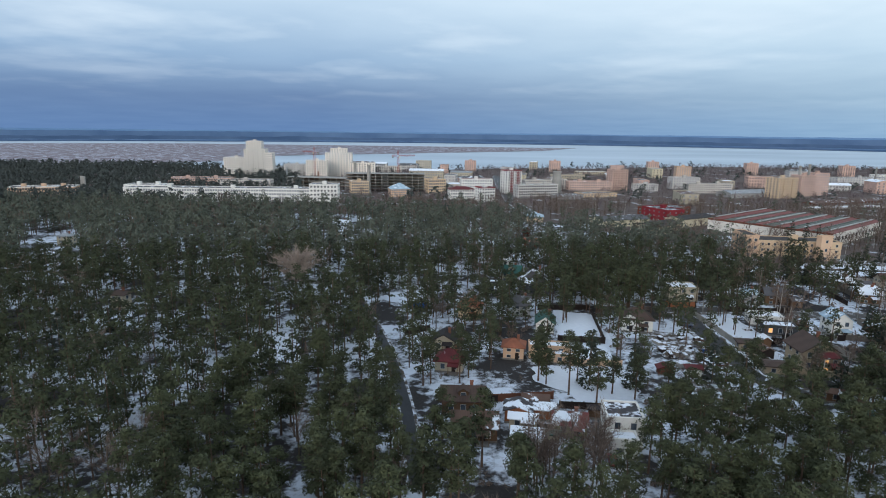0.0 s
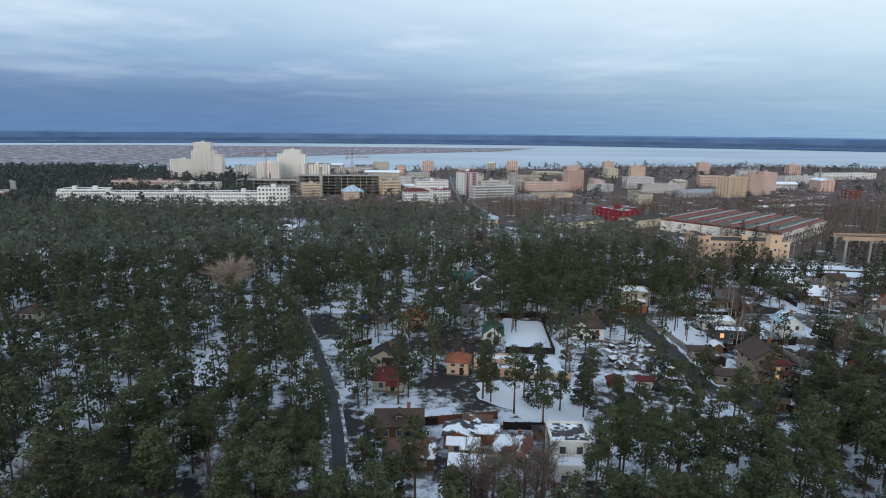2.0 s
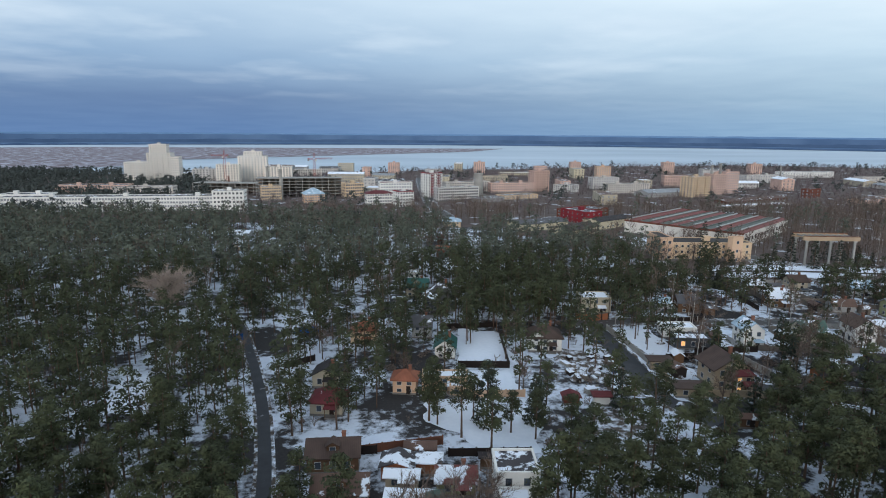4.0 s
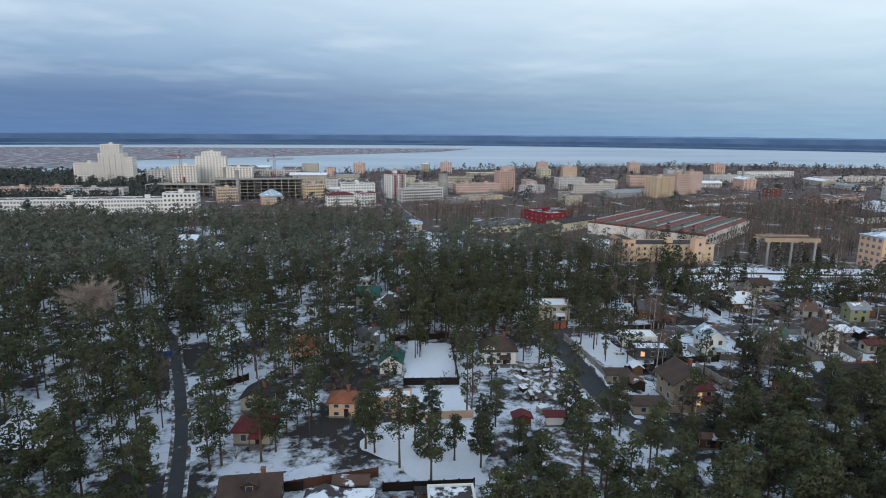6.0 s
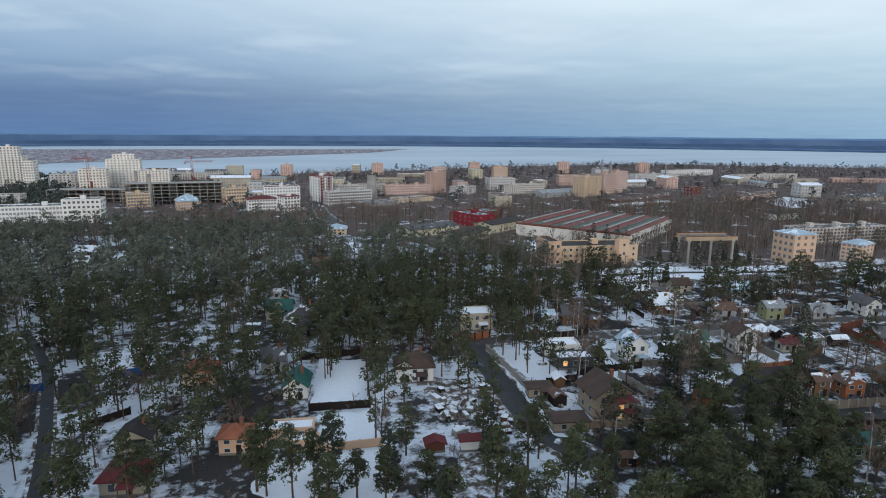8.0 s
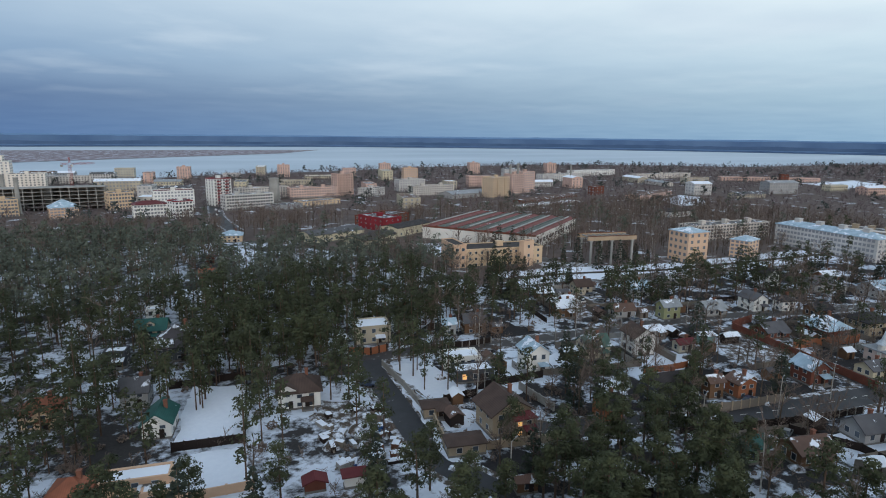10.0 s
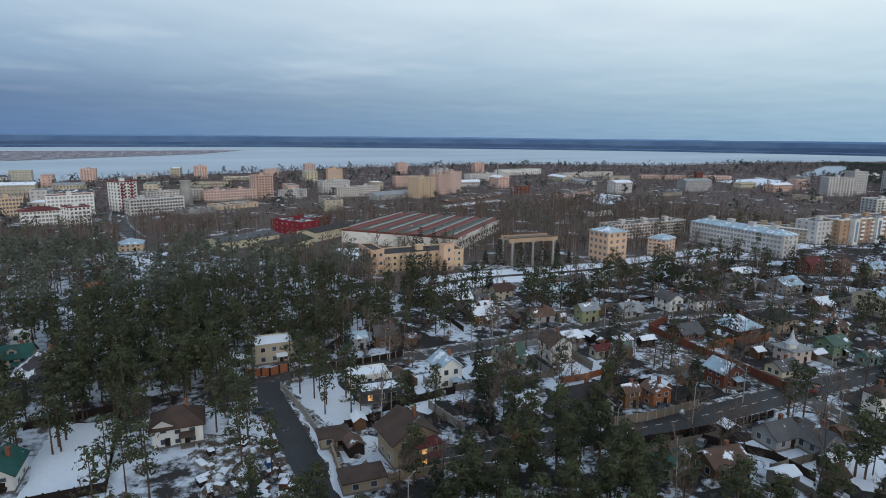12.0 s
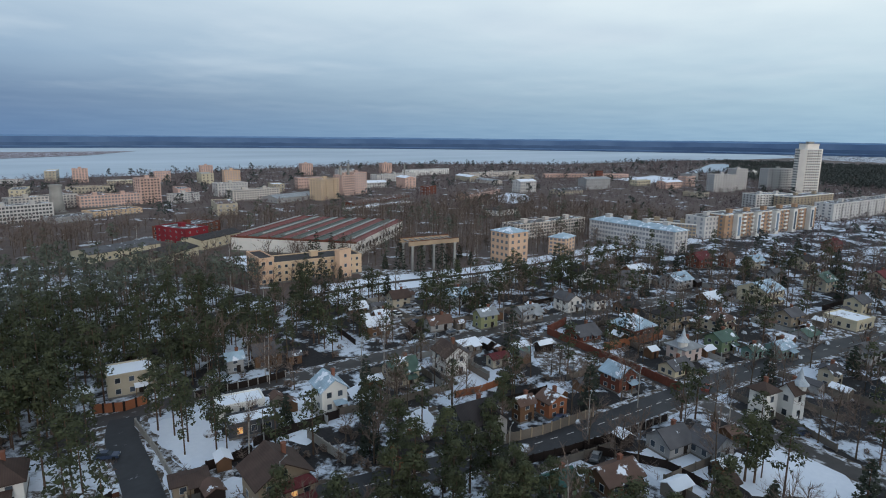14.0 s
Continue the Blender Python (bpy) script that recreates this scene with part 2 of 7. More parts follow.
DARKWOOD = plain("dark_fence_wood", (0.028, 0.020, 0.018), 0.8, 0.3)
GREYWOOD = plain("grey_fence_wood", (0.20, 0.175, 0.15), 0.85, 0.35)
RUST = plain("rusty_metal", (0.16, 0.07, 0.045), 0.8, 0.4)

# ---- mesh helpers ----
class Shape:
    """Vertices and faces of one mesh, gathered piece by piece."""

    def __init__(self):
        self.v, self.f = [], []

    def box(self, x0, y0, z0, x1, y1, z1):
        n = len(self.v)
        self.v += [(x0, y0, z0), (x1, y0, z0), (x1, y1, z0), (x0, y1, z0), (x0, y0, z1), (x1, y0, z1), (x1, y1, z1), (x0, y1, z1)]
        self.f += [tuple(n + i for i in q) for q in ((0, 3, 2, 1), (4, 5, 6, 7), (0, 1, 5, 4), (1, 2, 6, 5), (2, 3, 7, 6), (3, 0, 4, 7))]
        return self

    def prism(self, ring, z0, z1):
        n, k = len(self.v), len(ring)
        self.v += [(x, y, z0) for x, y in ring] + [(x, y, z1) for x, y in ring]
        self.f += [tuple(n + k + i for i in range(k)), tuple(n + k - 1 - i for i in range(k))]
        self.f += [(n + i, n + (i + 1) % k, n + k + (i + 1) % k, n + k + i) for i in range(k)]
        return self

    def hull(self, pts, faces):
        n = len(self.v)
        self.v += list(pts)
        self.f += [tuple(n + i for i in q) for q in faces]
        return self

    def tube(self, a, b, r0, r1, k=6):
        a, b = Vector(a), Vector(b)
        d = (b - a).normalized()
        s = d.orthogonal().normalized()
        u = d.cross(s)
        n = len(self.v)
        for p, r in ((a, r0), (b, r1)):
            for i in range(k):
                w = 2 * math.pi * i / k
                self.v.append(tuple(p + s * (r * math.cos(w)) + u * (r * math.sin(w))))
        self.f += [(n + i, n + (i + 1) % k, n + k + (i + 1) % k, n + k + i) for i in range(k)]
        self.f.append(tuple(n + k + i for i in range(k)))
        return self

    def mesh(self, name, material):
        me = bpy.data.meshes.new(name)
        me.from_pydata(self.v, [], self.f)
        me.materials.append(material)
        me.update()
        return me


def part(name, shape, material, parent, label="", at=None):
    me = shape if isinstance(shape, bpy.types.Mesh) else shape.mesh(name, material)
    ob = new(name, me)
    ob.parent = parent
    if at:
        ob.location, ob.rotation_euler = at[:3], (0, 0, at[3])
    if label:
        ob["label"] = label
    return ob


def thing(name, x, y, yaw, label, category, group="", kind="", z=0.0):
    ob = new(name)
    ob.empty_display_size = 0.5
    ob.location, ob.rotation_euler = (x, y, z), (0, 0, radians(yaw))
    return tagged(ob, label, category, group, kind)


def solid(name, shape, material, label, category, kind="structure", group=""):
    return tagged(new(name, shape.mesh(name, material)), label, category, group, kind)


WIN = {}
FOOT = []


def window(parent, x, y, z, turn, w=1.3, h=1.5, lit=False, split=False):
    """A window on a wall that faces local -y after turn: frame with a cross bar, and a dark pane set back in it."""
    key = (w, h)
    if key not in WIN:
        e = 0.07
        a, b = w / 2, w / 2 - e

        def ring(y, half, z0, z1):
            return [(-half, y, z0), (half, y, z0), (half, y, z1), (-half, y, z1)]

        v = ring(0.08, a, 0, h) + ring(-0.06, a, 0, h) + ring(-0.06, b, e, h - e) + ring(-0.02, b, e, h - e)
        quads = [(4 * r + i, 4 * r + (i + 1) % 4, 4 * r + 4 + (i + 1) % 4, 4 * r + 4 + i) for r in range(3) for i in range(4)]
        s, whole = Shape().hull(v, quads), Shape().hull(v, quads + [(12, 13, 14, 15)])
        me = whole.mesh("window", WHITEFRAME)
        me.materials.append(GLASS)
        me.polygons[12].material_index = 1
        p = Shape().box(-b, -0.025, e, b, 0.06, h - e)
        WIN[key] = (s.mesh("window", WHITEFRAME), p.mesh("pane", GLASS), p.mesh("pane_lit", LIT), me)
    fr, pane, lit_pane, whole = WIN[key]
    if not split and not lit:
        return part("window", whole, None, parent, "", (x, y, z, turn))
    ob = part("window", fr, None, parent, "", (x, y, z, turn))
    part("pane", lit_pane if lit else pane, None, ob, "warmly lit pane" if lit else "")
    return ob


def windows_along(parent, w, d, z, face, count, ww=1.3, wh=1.5, span=0.8, lit=(), split=False):
    """A row of windows on one of a box's four faces: 0 front (-y), 1 right (+x), 2 back, 3 left."""
    length = w if face in (0, 2) else d
    for i in range(count):
        u = (-0.5 + (i + 0.5) / count) * length * span
        x, y, turn = ((u, -d / 2, 0), (w / 2, u, math.pi / 2), (-u, d / 2, math.pi), (-w / 2, -u, -math.pi / 2))[face]
        window(parent, x, y, z, turn, ww, wh, i in lit, split)


def gable_wall(w, d, h, rise, along):
    """Walls under a gable roof, the gables as one piece with them. along: the ridge's axis."""
    s = Shape()
    a, b = w / 2, d / 2
    if along == "x":
        s.hull([(-a, -b, 0), (a, -b, 0), (a, b, 0), (-a, b, 0), (-a, -b, h), (a, -b, h), (a, b, h), (-a, b, h), (-a, 0, h + rise), (a, 0, h + rise)],
               ((0, 1, 5, 4), (2, 3, 7, 6), (1, 2, 6, 9, 5), (3, 0, 4, 8, 7), (4, 5, 9, 8), (6, 7, 8, 9)))
    else:
        s.hull([(-a, -b, 0), (a, -b, 0), (a, b, 0), (-a, b, 0), (-a, -b, h), (a, -b, h), (a, b, h), (-a, b, h), (0, -b, h + rise), (0, b, h + rise)],
               ((0, 1, 5, 8, 4), (2, 3, 7, 9, 6), (1, 2, 6, 5), (3, 0, 4, 7), (5, 6, 9, 8), (7, 4, 8, 9)))
    return s


def gable_roof(w, d, h, rise, along, over=0.5, thick=0.22):
    s = Shape()
    a, b = (w / 2 + over, d / 2) if along == "x" else (d / 2 + over, w / 2)
    drop = over * rise / b
    e = b + over
    for side in (1, -1):
        pts = []
        for x in (-a, a):
            for yy, zz in ((side * e, h - drop), (0, h + rise)):
                for lift in (0.03, 0.03 + thick):
                    px, py = (x, yy) if along == "x" else (yy, x)
                    pts.append((px, py, zz + lift))
        s.hull(pts, ((0, 1, 3, 2), (4, 6, 7, 5), (0, 4, 5, 1), (1, 5, 7, 3), (0, 2, 6, 4), (2, 3, 7, 6)))
    return s


def hip_roof(w, d, h, rise, over=0.6, thick=0.2):
    s = Shape()
    a, b = w / 2 + over, d / 2 + over
    r = max(0.0, a - b) if a > b else 0.0
    q = max(0.0, b - a) if b > a else 0.0
    s.box(-a, -b, h - 0.02, a, b, h + thick)
    z = h + thick + 0.003
    s.hull([(-a, -b, z), (a, -b, z), (a, b, z), (-a, b, z), (-r, -q, z + rise), (r, q, z + rise)],
           ((0, 1, 5, 4), (1, 2, 5), (2, 3, 4, 5), (3, 0, 4)) if a >= b else ((0, 1, 4), (1, 2, 5, 4), (2, 3, 5), (3, 0, 4, 5)))
    return s


TIMBER_POST = plain("porch_timber", (0.20, 0.13, 0.08))


def house(x, y, yaw, w, d, h, roof, rise, wall, roofm, label, ridge="x", chimney=True, floors=2, name="house", lit=0, plinth=True, category="house", over=0.5):
    ob = thing(name, x, y, yaw, label, category)
    FOOT.append((x, y, radians(yaw), w, d))
    if plinth:
        part("plinth", Shape().box(-w / 2 - 0.08, -d / 2 - 0.08, -0.3, w / 2 + 0.08, d / 2 + 0.08, 0.45), PLINTH, ob)
    if roof == "gable":
        part("wall", gable_wall(w, d, h, rise, ridge), wall, ob)
        part("roof", gable_roof(w, d, h, rise, ridge, over), roofm, ob)
    elif roof == "hip":
        part("wall", Shape().box(-w / 2, -d / 2, 0, w / 2, d / 2, h), wall, ob)
        part("roof", hip_roof(w, d, h, rise, over + 0.1), roofm, ob)
    elif roof == "shed":
        a, b = w / 2, d / 2
        part("wall", Shape().hull([(-a, -b, 0), (a, -b, 0), (a, b, 0), (-a, b, 0), (-a, -b, h), (a, -b, h), (a, b, h + rise), (-a, b, h + rise)],
                                  ((0, 1, 5, 4), (1, 2, 6, 5), (2, 3, 7, 6), (3, 0, 4, 7), (4, 5, 6, 7))), wall, ob)
        a, b, k = a + over, b + over, rise * over / d
        part("roof", Shape().hull([(-a, -b, h - k + 0.03), (a, -b, h - k + 0.03), (a, b, h + rise + k + 0.03), (-a, b, h + rise + k + 0.03),
                                   (-a, -b, h - k + 0.25), (a, -b, h - k + 0.25), (a, b, h + rise + k + 0.25), (-a, b, h + rise + k + 0.25)],
                                  ((0, 3, 2, 1), (4, 5, 6, 7), (0, 1, 5, 4), (1, 2, 6, 5), (2, 3, 7, 6), (3, 0, 4, 7))), roofm, ob)
    else:
        part("wall", Shape().box(-w / 2, -d / 2, 0, w / 2, d / 2, h), wall, ob)
        part("roof", Shape().box(-w / 2 + 0.3, -d / 2 + 0.3, h + 0.004, w / 2 - 0.3, d / 2 - 0.3, h + 0.12), roofm, ob)
        r = Shape()
        r.box(-w / 2 - 0.12, -d / 2 - 0.12, h - 0.25, w / 2 + 0.12, -d / 2 + 0.28, h + 0.42).box(-w / 2 - 0.12, d / 2 - 0.28, h - 0.25, w / 2 + 0.12, d / 2 + 0.12, h + 0.42)
        r.box(-w / 2 - 0.12, -d / 2 + 0.28, h - 0.25, -w / 2 + 0.28, d / 2 - 0.28, h + 0.42).box(w / 2 - 0.28, -d / 2 + 0.28, h - 0.25, w / 2 + 0.12, d / 2 - 0.28, h + 0.42)
        part("parapet", r, wall, ob)
    step = h / max(1, floors)
    near = math.hypot(x - 60, y - 90) < 95
    n0, n1 = max(1, round(w / 3.2)), max(1, round(d / 3.4))
    for k in range(floors):
        z = k * step + min(1.0, step * 0.34)
        wh = min(1.5, step * 0.5)
        windows_along(ob, w, d, z, 0, n0, 1.2, wh, 0.86, (0,) if lit > k else (), near)
        if x < 60:
            windows_along(ob, w, d, z, 1, n1, 1.2, wh, 0.8, (), near)
        windows_along(ob, w, d, z, 3, n1, 1.2, wh, 0.8, (), near)
    if roof == "gable" and rise > 2.2:
        for face in ((3,) if ridge == "x" else (0,)):
            windows_along(ob, w, d, h + 0.3, face, 1, 1.1, 1.2)
    if floors and h > 2.4:
        door = part("door", Shape().box(-0.5, -0.08, 0.05, 0.5, 0.05, 2.1), DARKWOOD, ob, "", (w * 0.18, -d / 2, 0.1, 0))
        part("door_handle", Shape().box(0.32, -0.14, 0.98, 0.42, -0.08, 1.06), STEEL, door)
    style = (round(x * 7) + round(y * 3)) % 4
    if floors and style < 2 and w > 5:
        px = w * 0.18
        porch = part("porch", Shape().box(px - 1.3, -d / 2 - 1.6, 0.0, px + 1.3, -d / 2 - 0.004, 0.35), PLINTH, ob)
        part("porch_roof", Shape().hull([(px - 1.5, -d / 2 - 1.8, 2.35), (px + 1.5, -d / 2 - 1.8, 2.35), (px + 1.5, -d / 2 - 0.004, 2.9), (px - 1.5, -d / 2 - 0.004, 2.9), (px - 1.5, -d / 2 - 1.8, 2.47), (px + 1.5, -d / 2 - 1.8, 2.47), (px + 1.5, -d / 2 - 0.004, 3.02), (px - 1.5, -d / 2 - 0.004, 3.02)],
                                    ((0, 3, 2, 1), (4, 5, 6, 7), (0, 1, 5, 4), (1, 2, 6, 5), (2, 3, 7, 6), (3, 0, 4, 7))), roofm, porch)
        for sx in (-1.2, 1.2):
            part("porch_post", Shape().box(px + sx - 0.08, -d / 2 - 1.6, 0.35, px + sx + 0.08, -d / 2 - 1.44, 2.5), TIMBER_POST, porch)
    if roof == "gable" and ridge == "x" and rise > 1.8 and style in (1, 2) and w > 7:
        y0, z0 = -d * 0.36, h + rise * 0.22
        dm = part("dormer", Shape().hull([(-1.1, y0, z0), (1.1, y0, z0), (1.1, y0, z0 + 1.2), (-1.1, y0, z0 + 1.2), (0, y0, z0 + 1.9), (-1.1, 0, z0), (1.1, 0, z0), (1.1, 0, z0 + 1.2), (-1.1, 0, z0 + 1.2), (0, 0, z0 + 1.9)],
                                         ((0, 1, 2, 4, 3), (1, 6, 7, 2), (5, 0, 3, 8), (2, 7, 9, 4), (8, 3, 4, 9))), wall, ob)
        part("dormer_roof", Shape().hull([(-1.4, y0 - 0.3, z0 + 1.05), (0, y0 - 0.3, z0 + 1.95), (1.4, y0 - 0.3, z0 + 1.05), (-1.4, 0, z0 + 1.05), (0, 0, z0 + 1.95), (1.4, 0, z0 + 1.05),
                                          (-1.4, y0 - 0.3, z0 + 1.2), (0, y0 - 0.3, z0 + 2.1), (1.4, y0 - 0.3, z0 + 1.2), (-1.4, 0, z0 + 1.2), (0, 0, z0 + 2.1), (1.4, 0, z0 + 1.2)],
                                         ((0, 1, 4, 3), (1, 2, 5, 4), (6, 9, 10, 7), (7, 10, 11, 8), (0, 6, 7, 1), (1, 7, 8, 2), (0, 3, 9, 6), (2, 8, 11, 5))), roofm, dm)
        window(dm, 0, y0, z0 + 0.2, 0, 1.2, 0.9)
    if chimney and roof != "flat":
        cx, cy = (w * 0.2, d * 0.08)
        top = h + rise + 0.9
        part("chimney", Shape().box(cx - 0.35, cy - 0.35, h + rise * 0.35, cx + 0.35, cy + 0.35, top).box(cx - 0.43, cy - 0.43, top, cx + 0.43, cy + 0.43, top + 0.15), CHIMNEY, ob)
    return ob


def block(x, y, yaw, w, d, h, floors, wall, label, roofm=None, roof="flat", rise=2.0, bays=0, balconies=0, faces=(0, 1, 3), name="apartment_building",
          trim=None, boxes=2, category="apartment block", each=True, ww=1.5, wh=1.5, band=None, cut=0.0):
    """A block of flats, works or office: body, plinth, roof with parapet or hip, windows by storeys, balcony stacks, roof huts."""
    ob = thing(name, x, y, yaw, label, category)
    FOOT.append((x, y, radians(yaw), w, d))
    a, b = w / 2, d / 2
    ring = [(-a + cut, -b), (a - cut, -b), (a, -b + cut), (a, b - cut), (a - cut, b), (-a + cut, b), (-a, b - cut), (-a, -b + cut)] if cut else [(-a, -b), (a, -b), (a, b), (-a, b)]
    part("wall", Shape().prism(ring, 0, h), wall, ob)
    part("plinth", Shape().box(-a - 0.1, -b - 0.1, -0.5, a + 0.1, b + 0.1, 0.8), PLINTH, ob)
    roofm = roofm or MATS["bitumen_snow"]
    if cut:
        part("parapet", Shape().prism([(x * 1.02, y * 1.02) for x, y in ring], h + 0.004, h + 0.8), trim or wall, ob)
    elif roof == "flat":
        part("roof", Shape().box(-a + 0.4, -b + 0.4, h + 0.004, a - 0.4, b - 0.4, h + 0.2), roofm, ob)
        e = 0.4
        s = Shape().box(-a - 0.1, -b - 0.1, h - 0.1, a + 0.1, -b + e, h + 0.6).box(-a - 0.1, b - e, h - 0.1, a + 0.1, b + 0.1, h + 0.6)
        s.box(-a - 0.1, -b + e, h - 0.1, -a + e, b - e, h + 0.6).box(a - e, -b + e, h - 0.1, a + 0.1, b - e, h + 0.6)
        part("parapet", s, trim or wall, ob)
    elif roof == "hip":
        part("roof", hip_roof(w, d, h, rise, 0.5, 0.25), roofm, ob)
    else:
        part("roof", gable_roof(w, d, h, rise, "x", 0.5), roofm, ob)
        part("gable", gable_wall(w - 0.02, d - 0.02, h, rise - 0.05, "x"), wall, ob)
    for i in range(boxes):
        u = (-0.5 + (i + 0.5) / boxes) * w * 0.9
        lift = rise * 0.75 if roof != "flat" else 0.2
        part("roof_hut", Shape().box(u - 1.6, -1.4, h + lift, u + 1.6, 1.4, h + lift + 2.2).box(u - 1.8, -1.6, h + lift + 2.2, u + 1.8, 1.6, h + lift + 2.4), wall, ob)
    step = h / floors
    bays = bays or max(2, round(w / 3.3))
    side = max(1, round(d / 4.5))
    rows = Shape()
    for k in range(floors):
        z = k * step + step * 0.3
        hh = min(wh, step * 0.55)
        if each:
            for face in faces:
                windows_along(ob, w, d, z, face, bays if face in (0, 2) else side, ww, hh, 0.96)
        else:
            s = rows
            for face in faces:
                n, length = (bays, w) if face in (0, 2) else (side, d)
                for i in range(n):
                    u = (-0.5 + (i + 0.5) / n) * (length - 2 * cut) * 0.96
                    half = ww / 2
                    if face == 0:
                        s.box(u - half, -b - 0.06, z, u + half, -b + 0.05, z + hh)
                    elif face == 1:
                        s.box(a - 0.05, u - half, z, a + 0.06, u + half, z + hh)
                    elif face == 3:
                        s.box(-a - 0.06, u - half, z, -a + 0.05, u + half, z + hh)
        if band:
            part("string_course", Shape().box(-a - 0.07, -b - 0.07, (k + 1) * step - 0.35, a + 0.07, b + 0.07, (k + 1) * step - 0.1), band, ob)
    if rows.v:
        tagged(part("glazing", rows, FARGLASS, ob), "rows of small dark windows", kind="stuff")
    if balconies:
        for j in range(balconies):
            u = (-0.5 + (j + 0.5) / balconies) * (w - 2 * cut) * 0.9
            for k in range(1 if floors > 1 else 0, floors):
                z = k * step
                s = Shape().box(u - 1.5, -b - 1.2, z, u + 1.5, -b - 0.07, z + 0.15).box(u - 1.5, -b - 1.2, z + 0.15, u + 1.5, -b - 1.1, z + 1.15)
                s.box(u - 1.5, -b - 1.1, z + 0.15, u - 1.4, -b - 0.07, z + 1.15).box(u + 1.4, -b - 1.1, z + 0.15, u + 1.5, -b - 0.07, z + 1.15)
                part("balcony", s, trim or wall, ob)
    return ob


def strip(pts, width):
    """A ribbon of that width along a line of plan points."""
    ps = [Vector(p) for p in pts]
    fine = []
    for i in range(len(ps) - 1):
        p0, p1, p2, p3 = ps[max(0, i - 1)], ps[i], ps[i + 1], ps[min(len(ps) - 1, i + 2)]
        for k in range(6):
            t = k / 6
            fine.append(0.5 * ((2 * p1) + (p2 - p0) * t + (2 * p0 - 5 * p1 + 4 * p2 - p3) * t * t + (3 * p1 - p0 - 3 * p2 + p3) * t ** 3))
    fine.append(ps[-1])
    left, right = [], []
    for i, p in enumerate(fine):
        d = (fine[min(i + 1, len(fine) - 1)] - fine[max(i - 1, 0)]).normalized()
        n = Vector((-d.y, d.x)) * width / 2
        left.append(p + n)
        right.append(p - n)
    return left, right, fine


ROADS = []


def road(name, pts, width, material, label, z=0.05, thick=0.0, keep=True, category="road", verge=3.4):
    left, right, mid = strip(pts, width)
    s = Shape()
    k = len(mid)
    if thick:
        s.v = [(*p, z) for p in left] + [(*p, z) for p in right] + [(*p, z - thick) for p in left] + [(*p, z - thick) for p in right]
        for i in range(k - 1):
            s.f += [(k + i, k + i + 1, i + 1, i), (i, i + 1, 2 * k + i + 1, 2 * k + i), (k + i + 1, k + i, 3 * k + i, 3 * k + i + 1)]
    else:
        s.v = [(*p, z) for p in left] + [(*p, z) for p in right]
        s.f = [(k + i, k + i + 1, i + 1, i) for i in range(k - 1)]
    if keep:
        ROADS.append(([tuple(p) for p in mid], width))
        l2, r2, m2 = strip(pts, width + verge)
        v = Shape()
        v.v = [(*p, z - 0.03) for p in l2] + [(*p, z - 0.03) for p in r2]
        v.f = [(k + i, k + i + 1, i + 1, i) for i in range(k - 1)]
        solid("verge", v, DIRTY_SNOW, "ploughed dirty snow along the road edge", "snow verge")
    return solid(name, s, material, label, category)


CLEAR = []


def clearing(name, ring, material, label, z=0.04, category="snow"):
    """A flat patch of ground inside a ring of plan points; trees keep off it."""
    ragged = []
    for p, q in zip(ring, ring[1:] + ring[:1]):
        n = max(1, round(math.hypot(q[0] - p[0], q[1] - p[1]) / 1.6))
        for i in range(n):
            x, y = p[0] + (q[0] - p[0]) * i / n, p[1] + (q[1] - p[1]) * i / n
            v = noise.noise_vector((x * 0.22, y * 0.22, 5.0)) * 1.5 + noise.noise_vector((x * 0.8, y * 0.8, 2.0)) * 0.5
            ragged.append((x + v.x, y + v.y))
    s = Shape()
    s.v = [(x, y, z) for x, y in ragged]
    s.f = [tuple(range(len(ragged)))]
    area = sum(p[0] * q[1] - q[0] * p[1] for p, q in zip(ring, ring[1:] + ring[:1]))
    if area < 0:
        s.f = [tuple(reversed(s.f[0]))]
    CLEAR.append(ring)
    return solid(name, s, material, label, category)


FENCE = {}


def fence(pts, h, material, label, posts=None, step=2.5, name="fence", thick=0.06, cap=False):
    """Panels between posts along a line of plan points, each panel and post a piece."""
    ob = thing(name, *pts[0], 0, label, "fence")
    ox, oy = pts[0]
    for p, q in zip(pts, pts[1:]):
        length = math.hypot(q[0] - p[0], q[1] - p[1])
        n = max(1, round(length / step))
        seg = length / n
        a = math.atan2(q[1] - p[1], q[0] - p[0])
        key = (round(seg, 2), h, material.name, thick)
        if key not in FENCE:
            s = Shape().box(0.06, -thick / 2, 0.05, seg - 0.06, thick / 2, h)
            s.box(0.06, -thick / 2 - 0.03, h * 0.25, seg - 0.06, -thick / 2 - 0.004, h * 0.25 + 0.1).box(0.06, -thick / 2 - 0.03, h * 0.8, seg - 0.06, -thick / 2 - 0.004, h * 0.8 + 0.1)
            FENCE[key] = (s.mesh("panel", material), Shape().box(-0.1 - thick / 2, -0.1 - thick / 2, -0.2, 0.1 + thick / 2, 0.1 + thick / 2, h + 0.15).mesh("post", posts or material))
        for i in range(n + 1):
            x, y = p[0] + math.cos(a) * seg * i - ox, p[1] + math.sin(a) * seg * i - oy
            if i < n:
                part("panel", FENCE[key][0], None, ob, "", (x, y, 0, a))
            part("post", FENCE[key][1], None, ob, "", (x, y, 0, a))
    return ob


